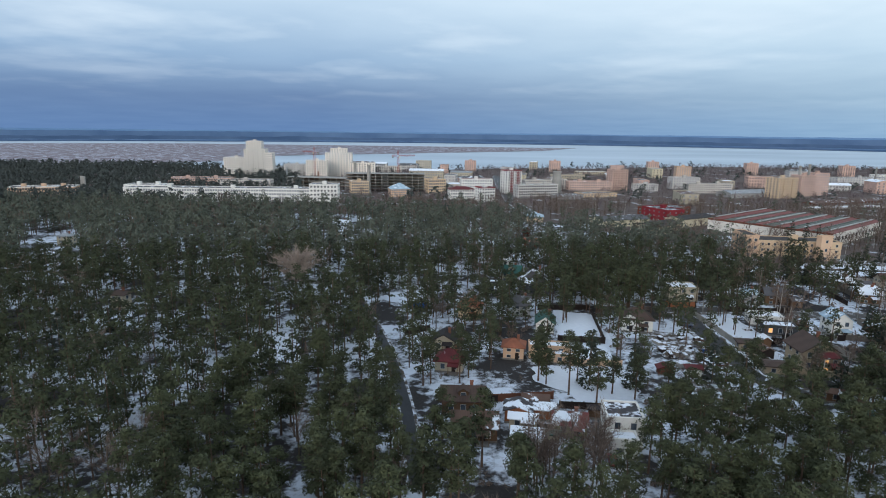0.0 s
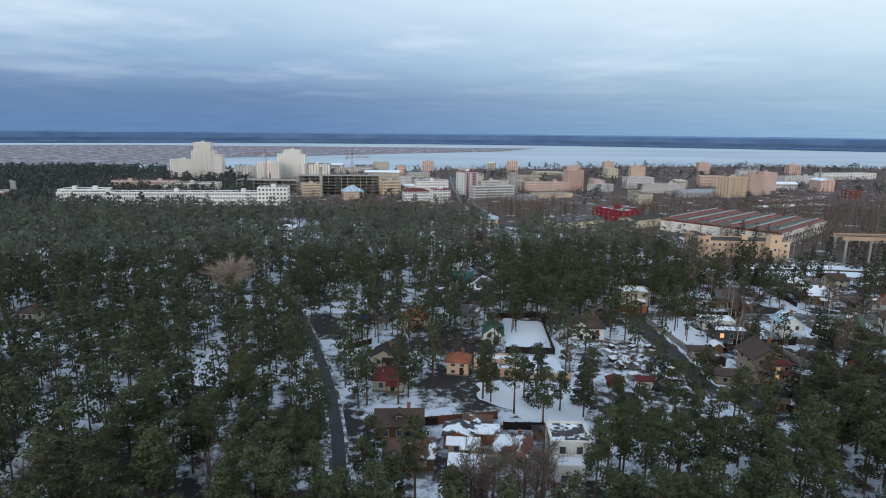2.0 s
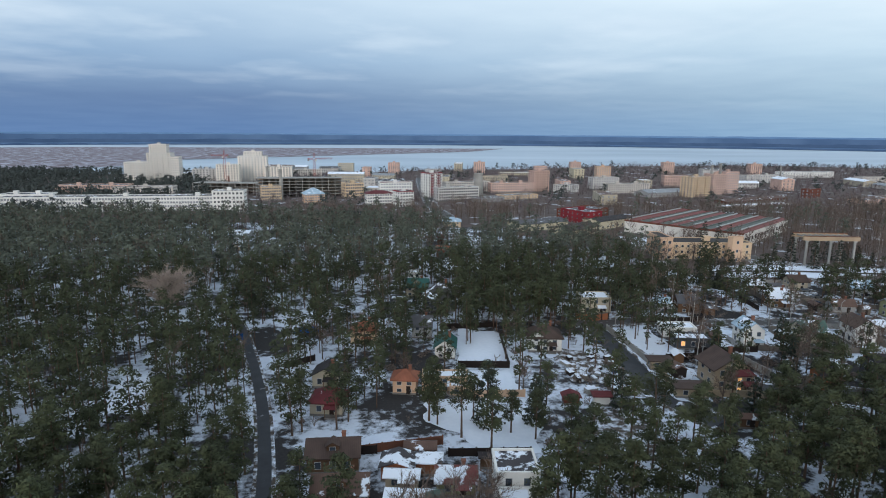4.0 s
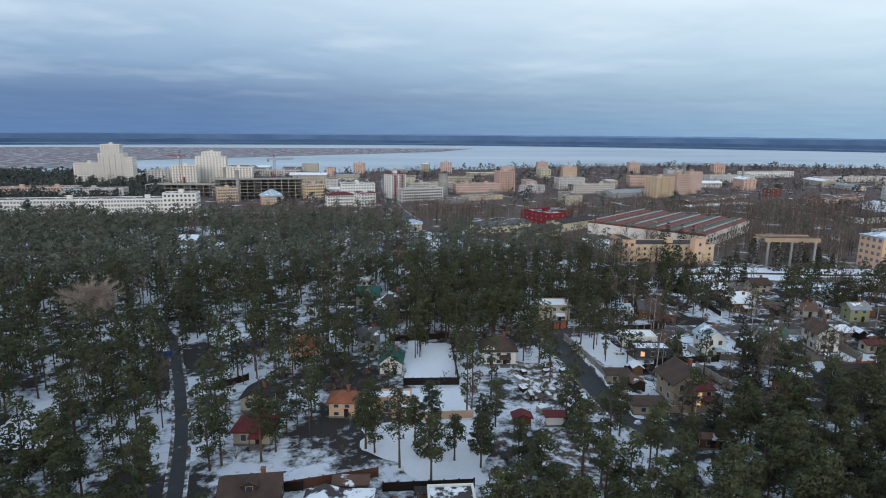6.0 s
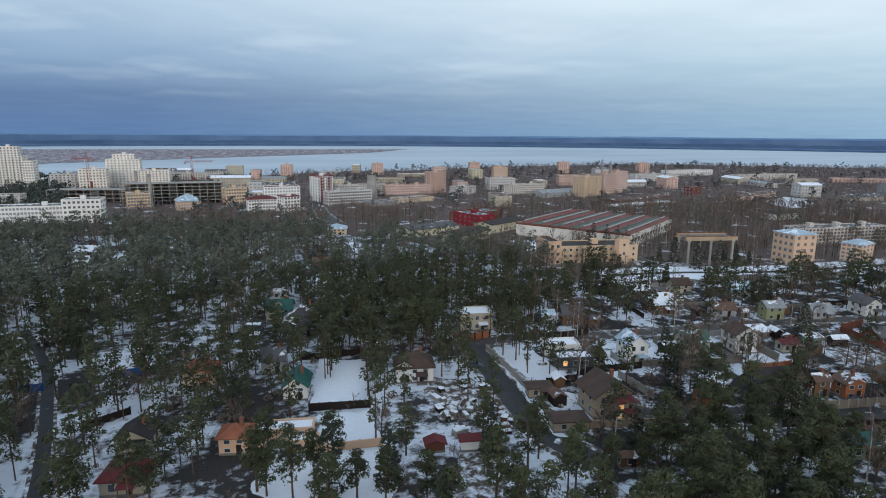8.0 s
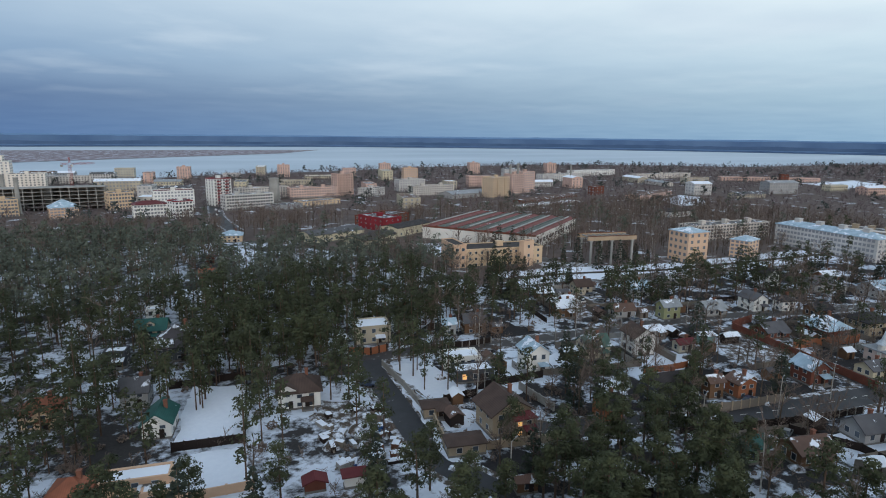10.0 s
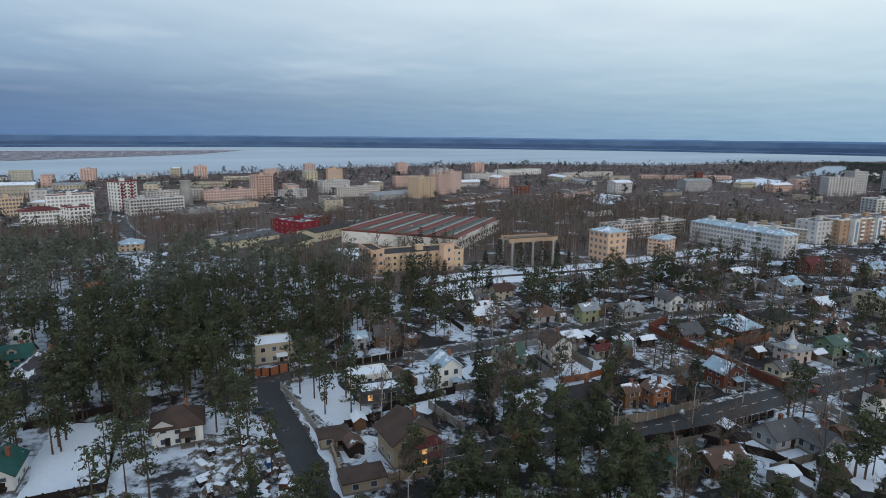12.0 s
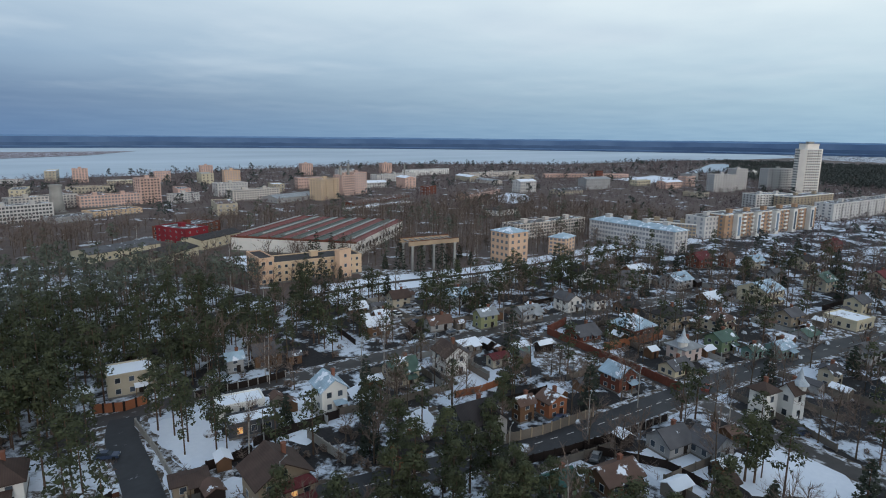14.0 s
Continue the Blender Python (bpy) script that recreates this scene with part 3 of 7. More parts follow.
def garden_shed(x, y, yaw, w, d, h, wall, roofm, label):
    ob = thing("garden_shed", x, y, yaw, label, "shed", "garden sheds")
    FOOT.append((x, y, radians(yaw), w, d))
    part("wall", gable_wall(w, d, h, 0.8, "x"), wall, ob)
    part("roof", gable_roof(w, d, h, 0.8, "x", 0.3, 0.16), roofm, ob)
    part("door", Shape().box(-0.45, -d / 2 - 0.05, 0.05, 0.45, -d / 2 + 0.04, 1.9), DARKWOOD, ob)


def snow_heap(x, y, r, h, seed):
    """A lumpy mound of shovelled snow."""
    s = Shape()
    q = random.Random(seed)
    n = 10
    s.v.append((0, 0, h))
    for k, f in enumerate((0.45, 0.8, 1.0)):
        for i in range(n):
            a = 6.283 * i / n
            rr = r * f * q.uniform(0.8, 1.15)
            s.v.append((rr * math.cos(a), rr * math.sin(a), h * (0.85, 0.42, -0.05)[k] * q.uniform(0.85, 1.15)))
    s.f = [(0, 1 + i, 1 + (i + 1) % n) for i in range(n)]
    for k in range(2):
        b = 1 + k * n
        s.f += [(b + i, b + n + i, b + n + (i + 1) % n, b + (i + 1) % n) for i in range(n)]
    ob = tagged(new("snow_drift", s.mesh("snow_drift", DIRTY_SNOW)), "lumpy drift of shovelled dirty snow", "snow drift", "snow drifts")
    ob.location = (x, y, 0.05)


def keep_open(ring):
    """A stretch of the plan where no trees are scattered."""
    CLEAR.append(ring)

# ---- works hall, gantry, cranes, stacks, cars, poles ----
GREYCAR = plain("grey_car_paint", (0.12, 0.125, 0.13), 0.35, 0.1, bump=0.0, spec=0.5)
WHITECAR = plain("white_car_paint", (0.70, 0.70, 0.70), 0.35, 0.1, bump=0.0, spec=0.5)
BLUECAR = plain("dark_blue_car_paint", (0.03, 0.05, 0.10), 0.35, 0.1, bump=0.0, spec=0.5)
REDCAR = plain("red_car_paint", (0.28, 0.02, 0.02), 0.35, 0.1, bump=0.0, spec=0.5)
TYRE = plain("tyre_rubber", (0.02, 0.02, 0.02), 0.9, 0.1, bump=0.0)
plain("blue_sheet_fence", (0.02, 0.10, 0.33), 0.5, 0.2)
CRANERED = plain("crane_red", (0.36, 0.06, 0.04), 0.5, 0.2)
HALLROOF = roofing("hall_red_roof", (0.20, 0.075, 0.07), 0.05)
HALLGREY = roofing("hall_green_grey_strip", (0.11, 0.13, 0.12), 0.06)
SKYLIGHT = plain("skylight_strip", (0.34, 0.35, 0.35), 0.4, 0.2)
HALLWALL = plain("hall_pale_wall", (0.70, 0.67, 0.62), var=0.15)


def works_hall(x, y, yaw, w, d, h):
    ob = thing("works_hall", x, y, yaw, "huge white works hall with ridged red-brown roof", "factory")
    FOOT.append((x, y, radians(yaw), w, d))
    a, b = w / 2, d / 2
    part("wall", Shape().box(-a, -b, 0, a, b, h), HALLWALL, ob)
    part("plinth", Shape().box(-a - 0.1, -b - 0.1, -0.5, a + 0.1, b + 0.1, 1.2), PLINTH, ob)
    s = Shape().box(-a - 0.15, -b - 0.15, h - 0.6, a + 0.15, -b - 0.02, h + 0.5).box(-a - 0.15, b + 0.02, h - 0.6, a + 0.15, b + 0.15, h + 0.5)
    part("cornice", s, BRICKRED, ob)
    n = 11
    step = w / n
    for i in range(n):
        u0 = -a + i * step
        s = Shape().hull([(u0, -b, h + 0.01), (u0 + step * 0.55, -b, h + 1.1), (u0 + step * 0.55, b, h + 1.1), (u0, b, h + 0.01), (u0 + step * 0.55, -b, h + 0.01), (u0 + step * 0.55, b, h + 0.01)],
                         ((0, 1, 2, 3), (0, 4, 1), (3, 2, 5), (1, 4, 5, 2)))
        part("roof_bay", s, HALLROOF if i in (0, 1, 3, 6, 8, 10) else HALLGREY, ob)
        s = Shape().hull([(u0 + step * 0.56, -b, h + 0.7), (u0 + step, -b, h + 0.02), (u0 + step, b, h + 0.02), (u0 + step * 0.56, b, h + 0.7), (u0 + step * 0.56, -b, h + 0.01), (u0 + step * 0.56, b, h + 0.01)],
                         ((0, 1, 2, 3), (0, 4, 1), (3, 2, 5), (0, 3, 5, 4)))
        part("roof_strip", s, HALLGREY if i % 2 else HALLROOF, ob)
        if i % 2 == 0:
            part("skylight", Shape().box(u0 + step * 0.38, -b + 5, h + 0.72, u0 + step * 0.53, b - 5, h + 1.6), SKYLIGHT, ob)
    for i in range(14):
        window(ob, a, -b + (i + 0.7) * d / 14.5, h * 0.45, math.pi / 2, 2.6, 2.2)
    for i in range(9):
        part("pilaster", Shape().box(-a + (i + 0.5) * w / 9 - 0.3, -b - 0.12, 1.2, -a + (i + 0.5) * w / 9 + 0.3, -b - 0.004, h - 0.6), WHITE_PAINT, ob)


WHITE_PAINT = plain("chalky_white_paint", (0.66, 0.65, 0.62), var=0.15)


GANTRY_BEAM = plain("ochre_concrete", (0.42, 0.31, 0.21), 0.85, 0.3)


def gantry(x, y, yaw, w, h):
    ob = thing("crane_gantry", x, y, yaw, "grey concrete crane gantry on tall columns", "gantry")
    for yy in (-5, 5):
        for i in range(3):
            u = -w / 2 + i * w / 2
            part("column", Shape().box(u - 0.45, yy - 0.4, -0.3, u + 0.45, yy + 0.4, h - 1.9).box(u - 0.8, yy - 0.5, h - 2.5, u + 0.8, yy + 0.5, h - 1.92), CONCRETE, ob)
        part("beam", Shape().box(-w / 2 - 2, yy - 0.5, h - 1.9, w / 2 + 2, yy + 0.5, h), GANTRY_BEAM, ob)
    for i in range(9):
        u = -w / 2 + i * w / 8
        part("cross_beam", Shape().box(u - 0.2, -4.58, h - 0.7, u + 0.2, 4.58, h - 0.2), STEEL, ob)
    part("rail", Shape().box(-w / 2 - 2, -5.2, h + 0.004, w / 2 + 2, -4.9, h + 0.35), RUST, ob)
    part("rail", Shape().box(-w / 2 - 2, 4.9, h + 0.004, w / 2 + 2, 5.2, h + 0.35), RUST, ob)


def stack(x, y, h, r, material, label):
    ob = thing("chimney_stack", x, y, 0, label, "chimney")
    part("shaft", Shape().tube((0, 0, -0.3), (0, 0, h), r, r * 0.75, 14), material, ob)
    part("rim", Shape().tube((0, 0, h - 1.2), (0, 0, h + 0.05), r * 0.88, r * 0.88, 14), material, ob)
    part("base", Shape().box(-r * 1.3, -r * 1.3, -0.3, r * 1.3, r * 1.3, 2.0), PLINTH, ob)


def lattice(s, a, b, half, n):
    """A square lattice boom between two points: four chords and their diagonals."""
    a, b = Vector(a), Vector(b)
    d = (b - a).normalized()
    u = d.orthogonal().normalized()
    v = d.cross(u)
    corners = [u * half + v * half, -u * half + v * half, -u * half - v * half, u * half - v * half]
    for c in corners:
        s.tube(a + c, b + c, 0.09, 0.09, 4)
    for i in range(n):
        p, q = a + (b - a) * i / n, a + (b - a) * (i + 1) / n
        for k in range(4):
            s.tube(p + corners[k], q + corners[(k + 1) % 4], 0.05, 0.05, 3)
    return s


def tower_crane(x, y, h, reach, turn):
    ob = thing("tower_crane", x, y, turn, "red tower crane over the building site", "crane")
    part("mast", lattice(Shape(), (0, 0, 0), (0, 0, h), 0.9, 14), CRANERED, ob)
    part("jib", lattice(Shape(), (1, 0, h + 0.5), (reach, 0, h + 0.5), 0.6, 14), CRANERED, ob)
    part("counter_jib", lattice(Shape(), (-1, 0, h + 0.5), (-reach * 0.35, 0, h + 0.5), 0.6, 5), CRANERED, ob)
    part("counterweight", Shape().box(-reach * 0.35, -1, h - 1.8, -reach * 0.27, 1, h - 0.2), CONCRETE, ob)
    part("cab", Shape().box(0.9, -0.8, h - 2.2, 2.4, 0.8, h - 0.2), WHITE_PAINT, ob)
    part("apex", lattice(Shape(), (0, 0, h + 1), (0, 0, h + 6), 0.5, 4), CRANERED, ob)
    part("footing", Shape().box(-2, -2, -0.3, 2, 2, 0.8), CONCRETE, ob)


def building_frame(x, y, yaw, w, d, h, floors):
    ob = thing("building_frame", x, y, yaw, "unfinished grey concrete building frame with open floors", "building site")
    FOOT.append((x, y, radians(yaw), w, d))
    n = max(3, round(w / 6))
    step = h / floors
    for k in range(floors + 1):
        part("floor_slab", Shape().box(-w / 2, -d / 2, k * step - 0.35, w / 2, d / 2, k * step), CONCRETE, ob)
    for i in range(n + 1):
        u = -w / 2 + 0.4 + i * (w - 0.8) / n
        for v in (-d / 2 + 0.4, d / 2 - 0.4):
            part("column", Shape().box(u - 0.3, v - 0.3, 0.003, u + 0.3, v + 0.3, h - 0.2), CONCRETE, ob)
    part("core", Shape().box(-3, 0.5, 0.01, 3, d / 2 - 1, h - 0.36), PANEL_GREY, ob)
    part("back_wall", Shape().box(-w / 2 + 0.8, d / 2 - 0.28, 0.01, w / 2 - 0.8, d / 2 - 0.05, h - 0.36), PINK_BRICK, ob)


PANEL_GREY = plain("raw_concrete", (0.30, 0.29, 0.28))
PINK_BRICK = plain("raw_block_wall", (0.33, 0.25, 0.20))
CONE_METAL = roofing("cone_metal", (0.42, 0.47, 0.52), 0.0, 0.4)


def cone_roof(x, y, base, rise, r):
    ob = thing("roof_turret", x, y, 0, "pointed pale metal turret roof on a round drum", "turret")
    part("drum", Shape().tube((0, 0, -0.2), (0, 0, base), r * 0.55, r * 0.55, 10), WHITE_PAINT, ob)
    part("spire", Shape().tube((0, 0, base), (0, 0, base + rise * 0.35), r * 0.75, r * 0.3, 10).tube((0, 0, base + rise * 0.35), (0, 0, base + rise), r * 0.3, 0.05, 10), CONE_METAL, ob)
    part("finial", Shape().tube((0, 0, base + rise - 0.05), (0, 0, base + rise + 0.8), 0.06, 0.03, 5), STEEL, ob)


CARS = {}


def car(x, y, yaw, paint):
    names = {GREYCAR: "grey", WHITECAR: "white", BLUECAR: "dark blue", REDCAR: "red"}
    ob = thing("car", x, y, yaw, names[paint] + " car parked on the snowy street", "car", "parked cars", z=0.07)
    if not CARS:
        w = 0.86
        def hull_of(profile, half, taper):
            s = Shape()
            k = len(profile)
            s.v = [(px, -half * (taper if pz > 0.95 else 1), pz) for px, pz in profile] + [(px, half * (taper if pz > 0.95 else 1), pz) for px, pz in profile]
            s.f = [tuple(range(k)), tuple(reversed(range(k, 2 * k)))] + [(i, k + i, k + (i + 1) % k, (i + 1) % k) for i in range(k)]
            return s
        CARS["body"] = hull_of([(-2.15, 0.25), (2.15, 0.25), (2.2, 0.62), (1.9, 0.8), (1.0, 0.92), (-1.95, 0.94), (-2.2, 0.8)], w, 1)
        CARS["cabin"] = hull_of([(0.95, 0.925), (0.25, 1.40), (-1.25, 1.42), (-1.95, 0.945)], w - 0.06, 0.86)
        CARS["roof"] = Shape().box(-1.2, -0.6, 1.425, 0.2, 0.6, 1.46)
        CARS["wheel"] = Shape().tube((0, -0.11, 0), (0, 0.11, 0), 0.32, 0.32, 12)
        CARS["wheel"].f.append(tuple(reversed(range(12))))
        CARS["light"] = Shape().box(-0.05, -0.18, -0.07, 0.05, 0.18, 0.07)
        for key, m in (("cabin", GLASS), ("wheel", TYRE), ("light", WHITEFRAME)):
            CARS[key + "_mesh"] = CARS[key].mesh(key, m)
    part("body", CARS["body"], paint, ob)
    part("cabin", CARS["cabin_mesh"], None, ob, "dark tinted car windows")
    part("roof", CARS["roof"], paint, ob)
    for wx in (-1.35, 1.35):
        for wy in (-0.8, 0.8):
            part("wheel", CARS["wheel_mesh"], None, ob, "", (wx, wy, 0.32, 0))
    for wy in (-0.6, 0.6):
        part("headlight", CARS["light_mesh"], None, ob, "", (2.17, wy, 0.66, 0))
    return ob


def utility_pole(x, y, h):
    ob = thing("utility_pole", x, y, 20, "grey street lamp pole beside the road", "lamp post", "street poles")
    part("pole", Shape().tube((0, 0, -0.3), (0, 0, h), 0.14, 0.09, 8), CONCRETE, ob)
    part("arm", Shape().tube((0, 0, h - 0.15), (1.4, 0, h + 0.25), 0.05, 0.04, 6), STEEL, ob)
    part("lamp_head", Shape().box(1.2, -0.12, h + 0.2, 1.8, 0.12, h + 0.34), STEEL, ob)
    part("cross_arm", Shape().box(-0.05, -0.8, h - 0.9, 0.05, 0.8, h - 0.78), GREYWOOD, ob)


def roof_crown(x, y, yaw, w, d, z, h, wall):
    """The narrower top storeys of a tower block."""
    ob = thing("penthouse", x, y, yaw, "narrow pale top storeys crowning the tower block", "penthouse", z=z)
    part("wall", Shape().prism([(-w / 2 + 1.5, -d / 2), (w / 2 - 1.5, -d / 2), (w / 2, -d / 2 + 1.5), (w / 2, d / 2), (-w / 2, d / 2), (-w / 2, -d / 2 + 1.5)], -0.3, h), wall, ob)
    part("roof", Shape().box(-w / 2 - 0.3, -d / 2 - 0.3, h + 0.004, w / 2 + 0.3, d / 2 + 0.3, h + 0.5), CONCRETE, ob)
    part("lift_house", Shape().box(-w / 5, -d / 5, h + 0.504, w / 5, d / 5, h + 2.6), CONCRETE, ob)


def piers(x, y, yaw, w, d, h, count):
    """White stair towers standing proud of a long block's front."""
    for i in range(count):
        u = (-0.5 + (i + 0.5) / count) * w
        a = radians(yaw)
        px, py = x + math.cos(a) * u + math.sin(a) * (d / 2 + 1.6), y + math.sin(a) * u - math.cos(a) * (d / 2 + 1.6)
        ob = thing("stair_tower", px, py, yaw, "white stair tower on the terracotta block", "stair tower", "stair towers of the block")
        part("wall", Shape().box(-2.2, -1.5, -0.3, 2.2, 1.5, h + 1.8), WHITE_PAINT, ob)
        part("glazing", Shape().box(-1.0, -1.6, 2.0, 1.0, -1.504, h), GLASSBLUE, ob)
        part("cap", Shape().box(-2.35, -1.65, h + 1.804, 2.35, 1.65, h + 2.1), CONCRETE, ob)

# ---- ground, frozen bay, marsh, far shore ----
def disc(r0, r1, z, n=160):
    s = Shape()
    for r in (r0, r1):
        s.v += [(r * math.cos(2 * math.pi * i / n), r * math.sin(2 * math.pi * i / n), z) for i in range(n)]
    s.f = [(i, n + i, n + (i + 1) % n, (i + 1) % n) for i in range(n)]
    return s


gs = Shape()
for gi in range(-6, 7):
    for gj in range(-6, 7):
        gs.v.append((gi * 816.0, gj * 816.0, 0.0))
gs.f = [(i * 13 + j, (i + 1) * 13 + j, (i + 1) * 13 + j + 1, i * 13 + j + 1) for i in range(12) for j in range(12)]
solid("ground", gs, GROUND, "snow-patched ground with brown leaf litter", "ground")

near_shore = [(-2300, 640), (-1100, 880), (-619, 960), (-430, 965), (-190, 925), (0, 895), (190, 985), (350, 1000), (550, 1070), (870, 1060), (1100, 930), (1200, 845), (1450, 835), (1720, 800), (1950, 730), (2350, 690)]
far_arc = [(2825 * math.sin(radians(a)), 2825 * math.cos(radians(a))) for a in range(72, -76, -4)]
ice = Shape()
ice.v = [(x, y, 0.35) for x, y in near_shore + far_arc]
ice.f = [tuple(range(len(ice.v)))]
solid("water", ice, ICE, "frozen bay under pale snow and ice", "ice")
marsh = Shape()
marsh.v = [(x, y, 0.9) for x, y in ((-2000, 1000), (-1100, 900), (-619, 975), (-433, 1003), (-319, 1120), (-281, 1350), (158, 1640), (466, 1850), (689, 2204), (422, 2215), (-210, 2290), (-802, 2340), (-1650, 2000))]
marsh.f = [tuple(range(len(marsh.v)))]
solid("marsh", marsh, MARSH, "brown reed marsh with snow on the frozen bay", "marsh")

# Blue of the distance haze is mixed into these land and forest colours.
FAR_LAND = far_mat("hazed_shore_land", (0.085, 0.145, 0.255), (0.125, 0.20, 0.32))
FAR_RIDGE = far_mat("hazed_forest_ridge", (0.06, 0.105, 0.19), (0.095, 0.15, 0.25))
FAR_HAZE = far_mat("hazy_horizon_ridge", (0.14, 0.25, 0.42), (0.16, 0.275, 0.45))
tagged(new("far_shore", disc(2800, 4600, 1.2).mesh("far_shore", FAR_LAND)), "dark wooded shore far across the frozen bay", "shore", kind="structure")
rng = random.Random(7)


def ridge(r, top, rough, material, label, n=900):
    s = Shape()
    for i in range(n):
        a = 2 * math.pi * i / n
        h = top + rough * (noise.noise((math.cos(a) * 9, math.sin(a) * 9, r)) + 0.6 * noise.noise((math.cos(a) * 60, math.sin(a) * 60, r))) + rng.uniform(-0.15, 0.15) * rough
        s.v += [(r * math.cos(a), r * math.sin(a), 0.0), (r * math.cos(a), r * math.sin(a), max(3.0, h)), ((r + 60) * math.cos(a), (r + 60) * math.sin(a), 0.0)]
    for i in range(n):
        j = (i + 1) % n
        s.f += [(3 * i, 3 * j, 3 * j + 1, 3 * i + 1), (3 * i + 1, 3 * j + 1, 3 * j + 2, 3 * i + 2)]
    tagged(new("backdrop", s.mesh("backdrop", material)), label, "far woods", kind="structure")


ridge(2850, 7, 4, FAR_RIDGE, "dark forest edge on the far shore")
ridge(3300, 17, 5, FAR_RIDGE, "forest behind the far shore tinted dark haze blue")
ridge(4300, 36, 4, FAR_LAND, "forest near the horizon tinted haze blue-grey")
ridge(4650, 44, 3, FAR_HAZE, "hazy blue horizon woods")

tg = Shape()
tg.v = [(x, y, 0.022) for x, y in ((-700, 455), (-270, 455), (-34, 432), (60, 395), (108, 390), (165, 300), (172, 245), (330, 232), (480, 205), (760, 150), (900, -100), (1700, -200), (2300, 755), (1410, 940), (1100, 990), (870, 1050), (550, 1060), (350, 990), (190, 975), (0, 885), (-190, 915), (-430, 955), (-619, 950), (-1100, 870))]
tg.f = [tuple(range(len(tg.v)))]
tg.f = [tuple(reversed(tg.f[0]))] if sum(a[0] * b[1] - b[0] * a[1] for a, b in zip(tg.v, tg.v[1:] + tg.v[:1])) < 0 else tg.f
solid("town_ground", tg, TOWN, "brown thawed town ground with scraps of snow", "ground")

sg = Shape()
sg.v = [(x, y, 0.012) for x, y in ((100, 30), (470, 40), (620, 120), (480, 203), (330, 230), (172, 243), (150, 225), (100, 185), (96, 120))]
sg.f = [tuple(range(len(sg.v)))]
solid("garden_ground", sg, SUBURB_GROUND, "dark garden soil with patches of snow", "ground")

# ---- paints used by the buildings ----
CREAM = plain("cream_render", (0.46, 0.41, 0.32))
WHITE = plain("white_render", (0.74, 0.73, 0.70), var=0.15)
GREYW = plain("grey_render", (0.34, 0.34, 0.34))
DARKG = plain("dark_grey_cladding", (0.075, 0.08, 0.09))
PEACH = plain("peach_render", (0.62, 0.42, 0.29), var=0.15)
YELLOW = plain("yellow_render", (0.62, 0.46, 0.31), var=0.15)
PALEY = plain("pale_yellow_panel", (0.55, 0.49, 0.36), var=0.15)
BEIGE = plain("beige_panel", (0.60, 0.55, 0.50))
PANEL = plain("grey_panel", (0.56, 0.54, 0.52))
PINKISH = plain("pink_brick", (0.62, 0.42, 0.35))
ORANGE = plain("orange_render", (0.32, 0.125, 0.065))
CRIMSON = plain("crimson_cladding", (0.23, 0.028, 0.038))
TIMBER = plain("brown_timber", (0.15, 0.085, 0.05), var=0.35)
GREENW = plain("green_painted_wood", (0.17, 0.24, 0.15))
OLIVE = plain("olive_render", (0.30, 0.31, 0.17))
TERRA = plain("terracotta_panel", (0.40, 0.26, 0.17))
TOWERW = plain("ivory_tower_panel", (0.78, 0.72, 0.65), var=0.12)
PINK = plain("pale_pink_render", (0.60, 0.48, 0.44))
STONEW = plain("sandy_stone", (0.36, 0.29, 0.21))
TURQ = plain("turquoise_paint", (0.17, 0.29, 0.27))
CONCRETE_DARK = plain("track_ballast", (0.07, 0.06, 0.055), 0.9, 0.3)
R_BIT = roofing("bitumen_snow", (0.09, 0.09, 0.095), 0.35)
R_DARK = roofing("dark_tile", (0.034, 0.030, 0.032), 0.0)
R_DARKS = roofing("dark_tile_snow", (0.06, 0.055, 0.06), 0.45)
R_BROWN = roofing("brown_tile", (0.075, 0.05, 0.042), 0.0)
R_BROWNS = roofing("brown_tile_snow", (0.12, 0.075, 0.06), 0.3)
R_RED = roofing("red_tile", (0.125, 0.028, 0.032), 0.12)
R_REDS = roofing("reddish_tile_snow", (0.17, 0.06, 0.055), 0.42)
R_ORANGE = roofing("orange_tile", (0.27, 0.10, 0.06), 0.08)
R_GREY = roofing("grey_sheet", (0.26, 0.28, 0.30), 0.2, 0.5)
R_BLUE = roofing("pale_blue_sheet", (0.34, 0.46, 0.56), 0.35, 0.45)
R_TEAL = roofing("teal_sheet", (0.025, 0.095, 0.085), 0.12, 0.5)
R_GREEN = roofing("green_sheet", (0.07, 0.12, 0.10), 0.3, 0.6)
R_SNOW = roofing("snow_covered_roof", (0.16, 0.14, 0.13), 0.8)
R_SLATE = roofing("slate_sheet", (0.10, 0.10, 0.11), 0.15)

# ---- streets, lanes and snowy yards ----
road("road_main", [(109.2, 135.4), (124.4, 130.9), (141.5, 125.3), (158.4, 119.5), (183.4, 113.4), (205.9, 109.4), (234.6, 103.7), (265.1, 95.4), (299.2, 85.4)], 7.5, ASPHALT, "dark wet asphalt street between the gardens", z=0.06)
road("road_junction", [(97.7, 119.4), (93.6, 132.6), (94.0, 145.0), (96.2, 162.6), (98.0, 178.0), (101.1, 187.2)], 6.2, ASPHALT, "dark wet asphalt street with snowy edges", z=0.066)
road("road_cross", [(93.9, 189.7), (100.7, 188.4), (114.8, 188.4), (134.0, 183.3), (145.7, 181.0), (159.2, 179.6), (181.7, 176.3), (201.4, 173.9), (225.3, 169.8), (261.5, 158.5), (302.3, 149.1)], 5.5, LANE, "slushy side street along the garden fences", z=0.054)
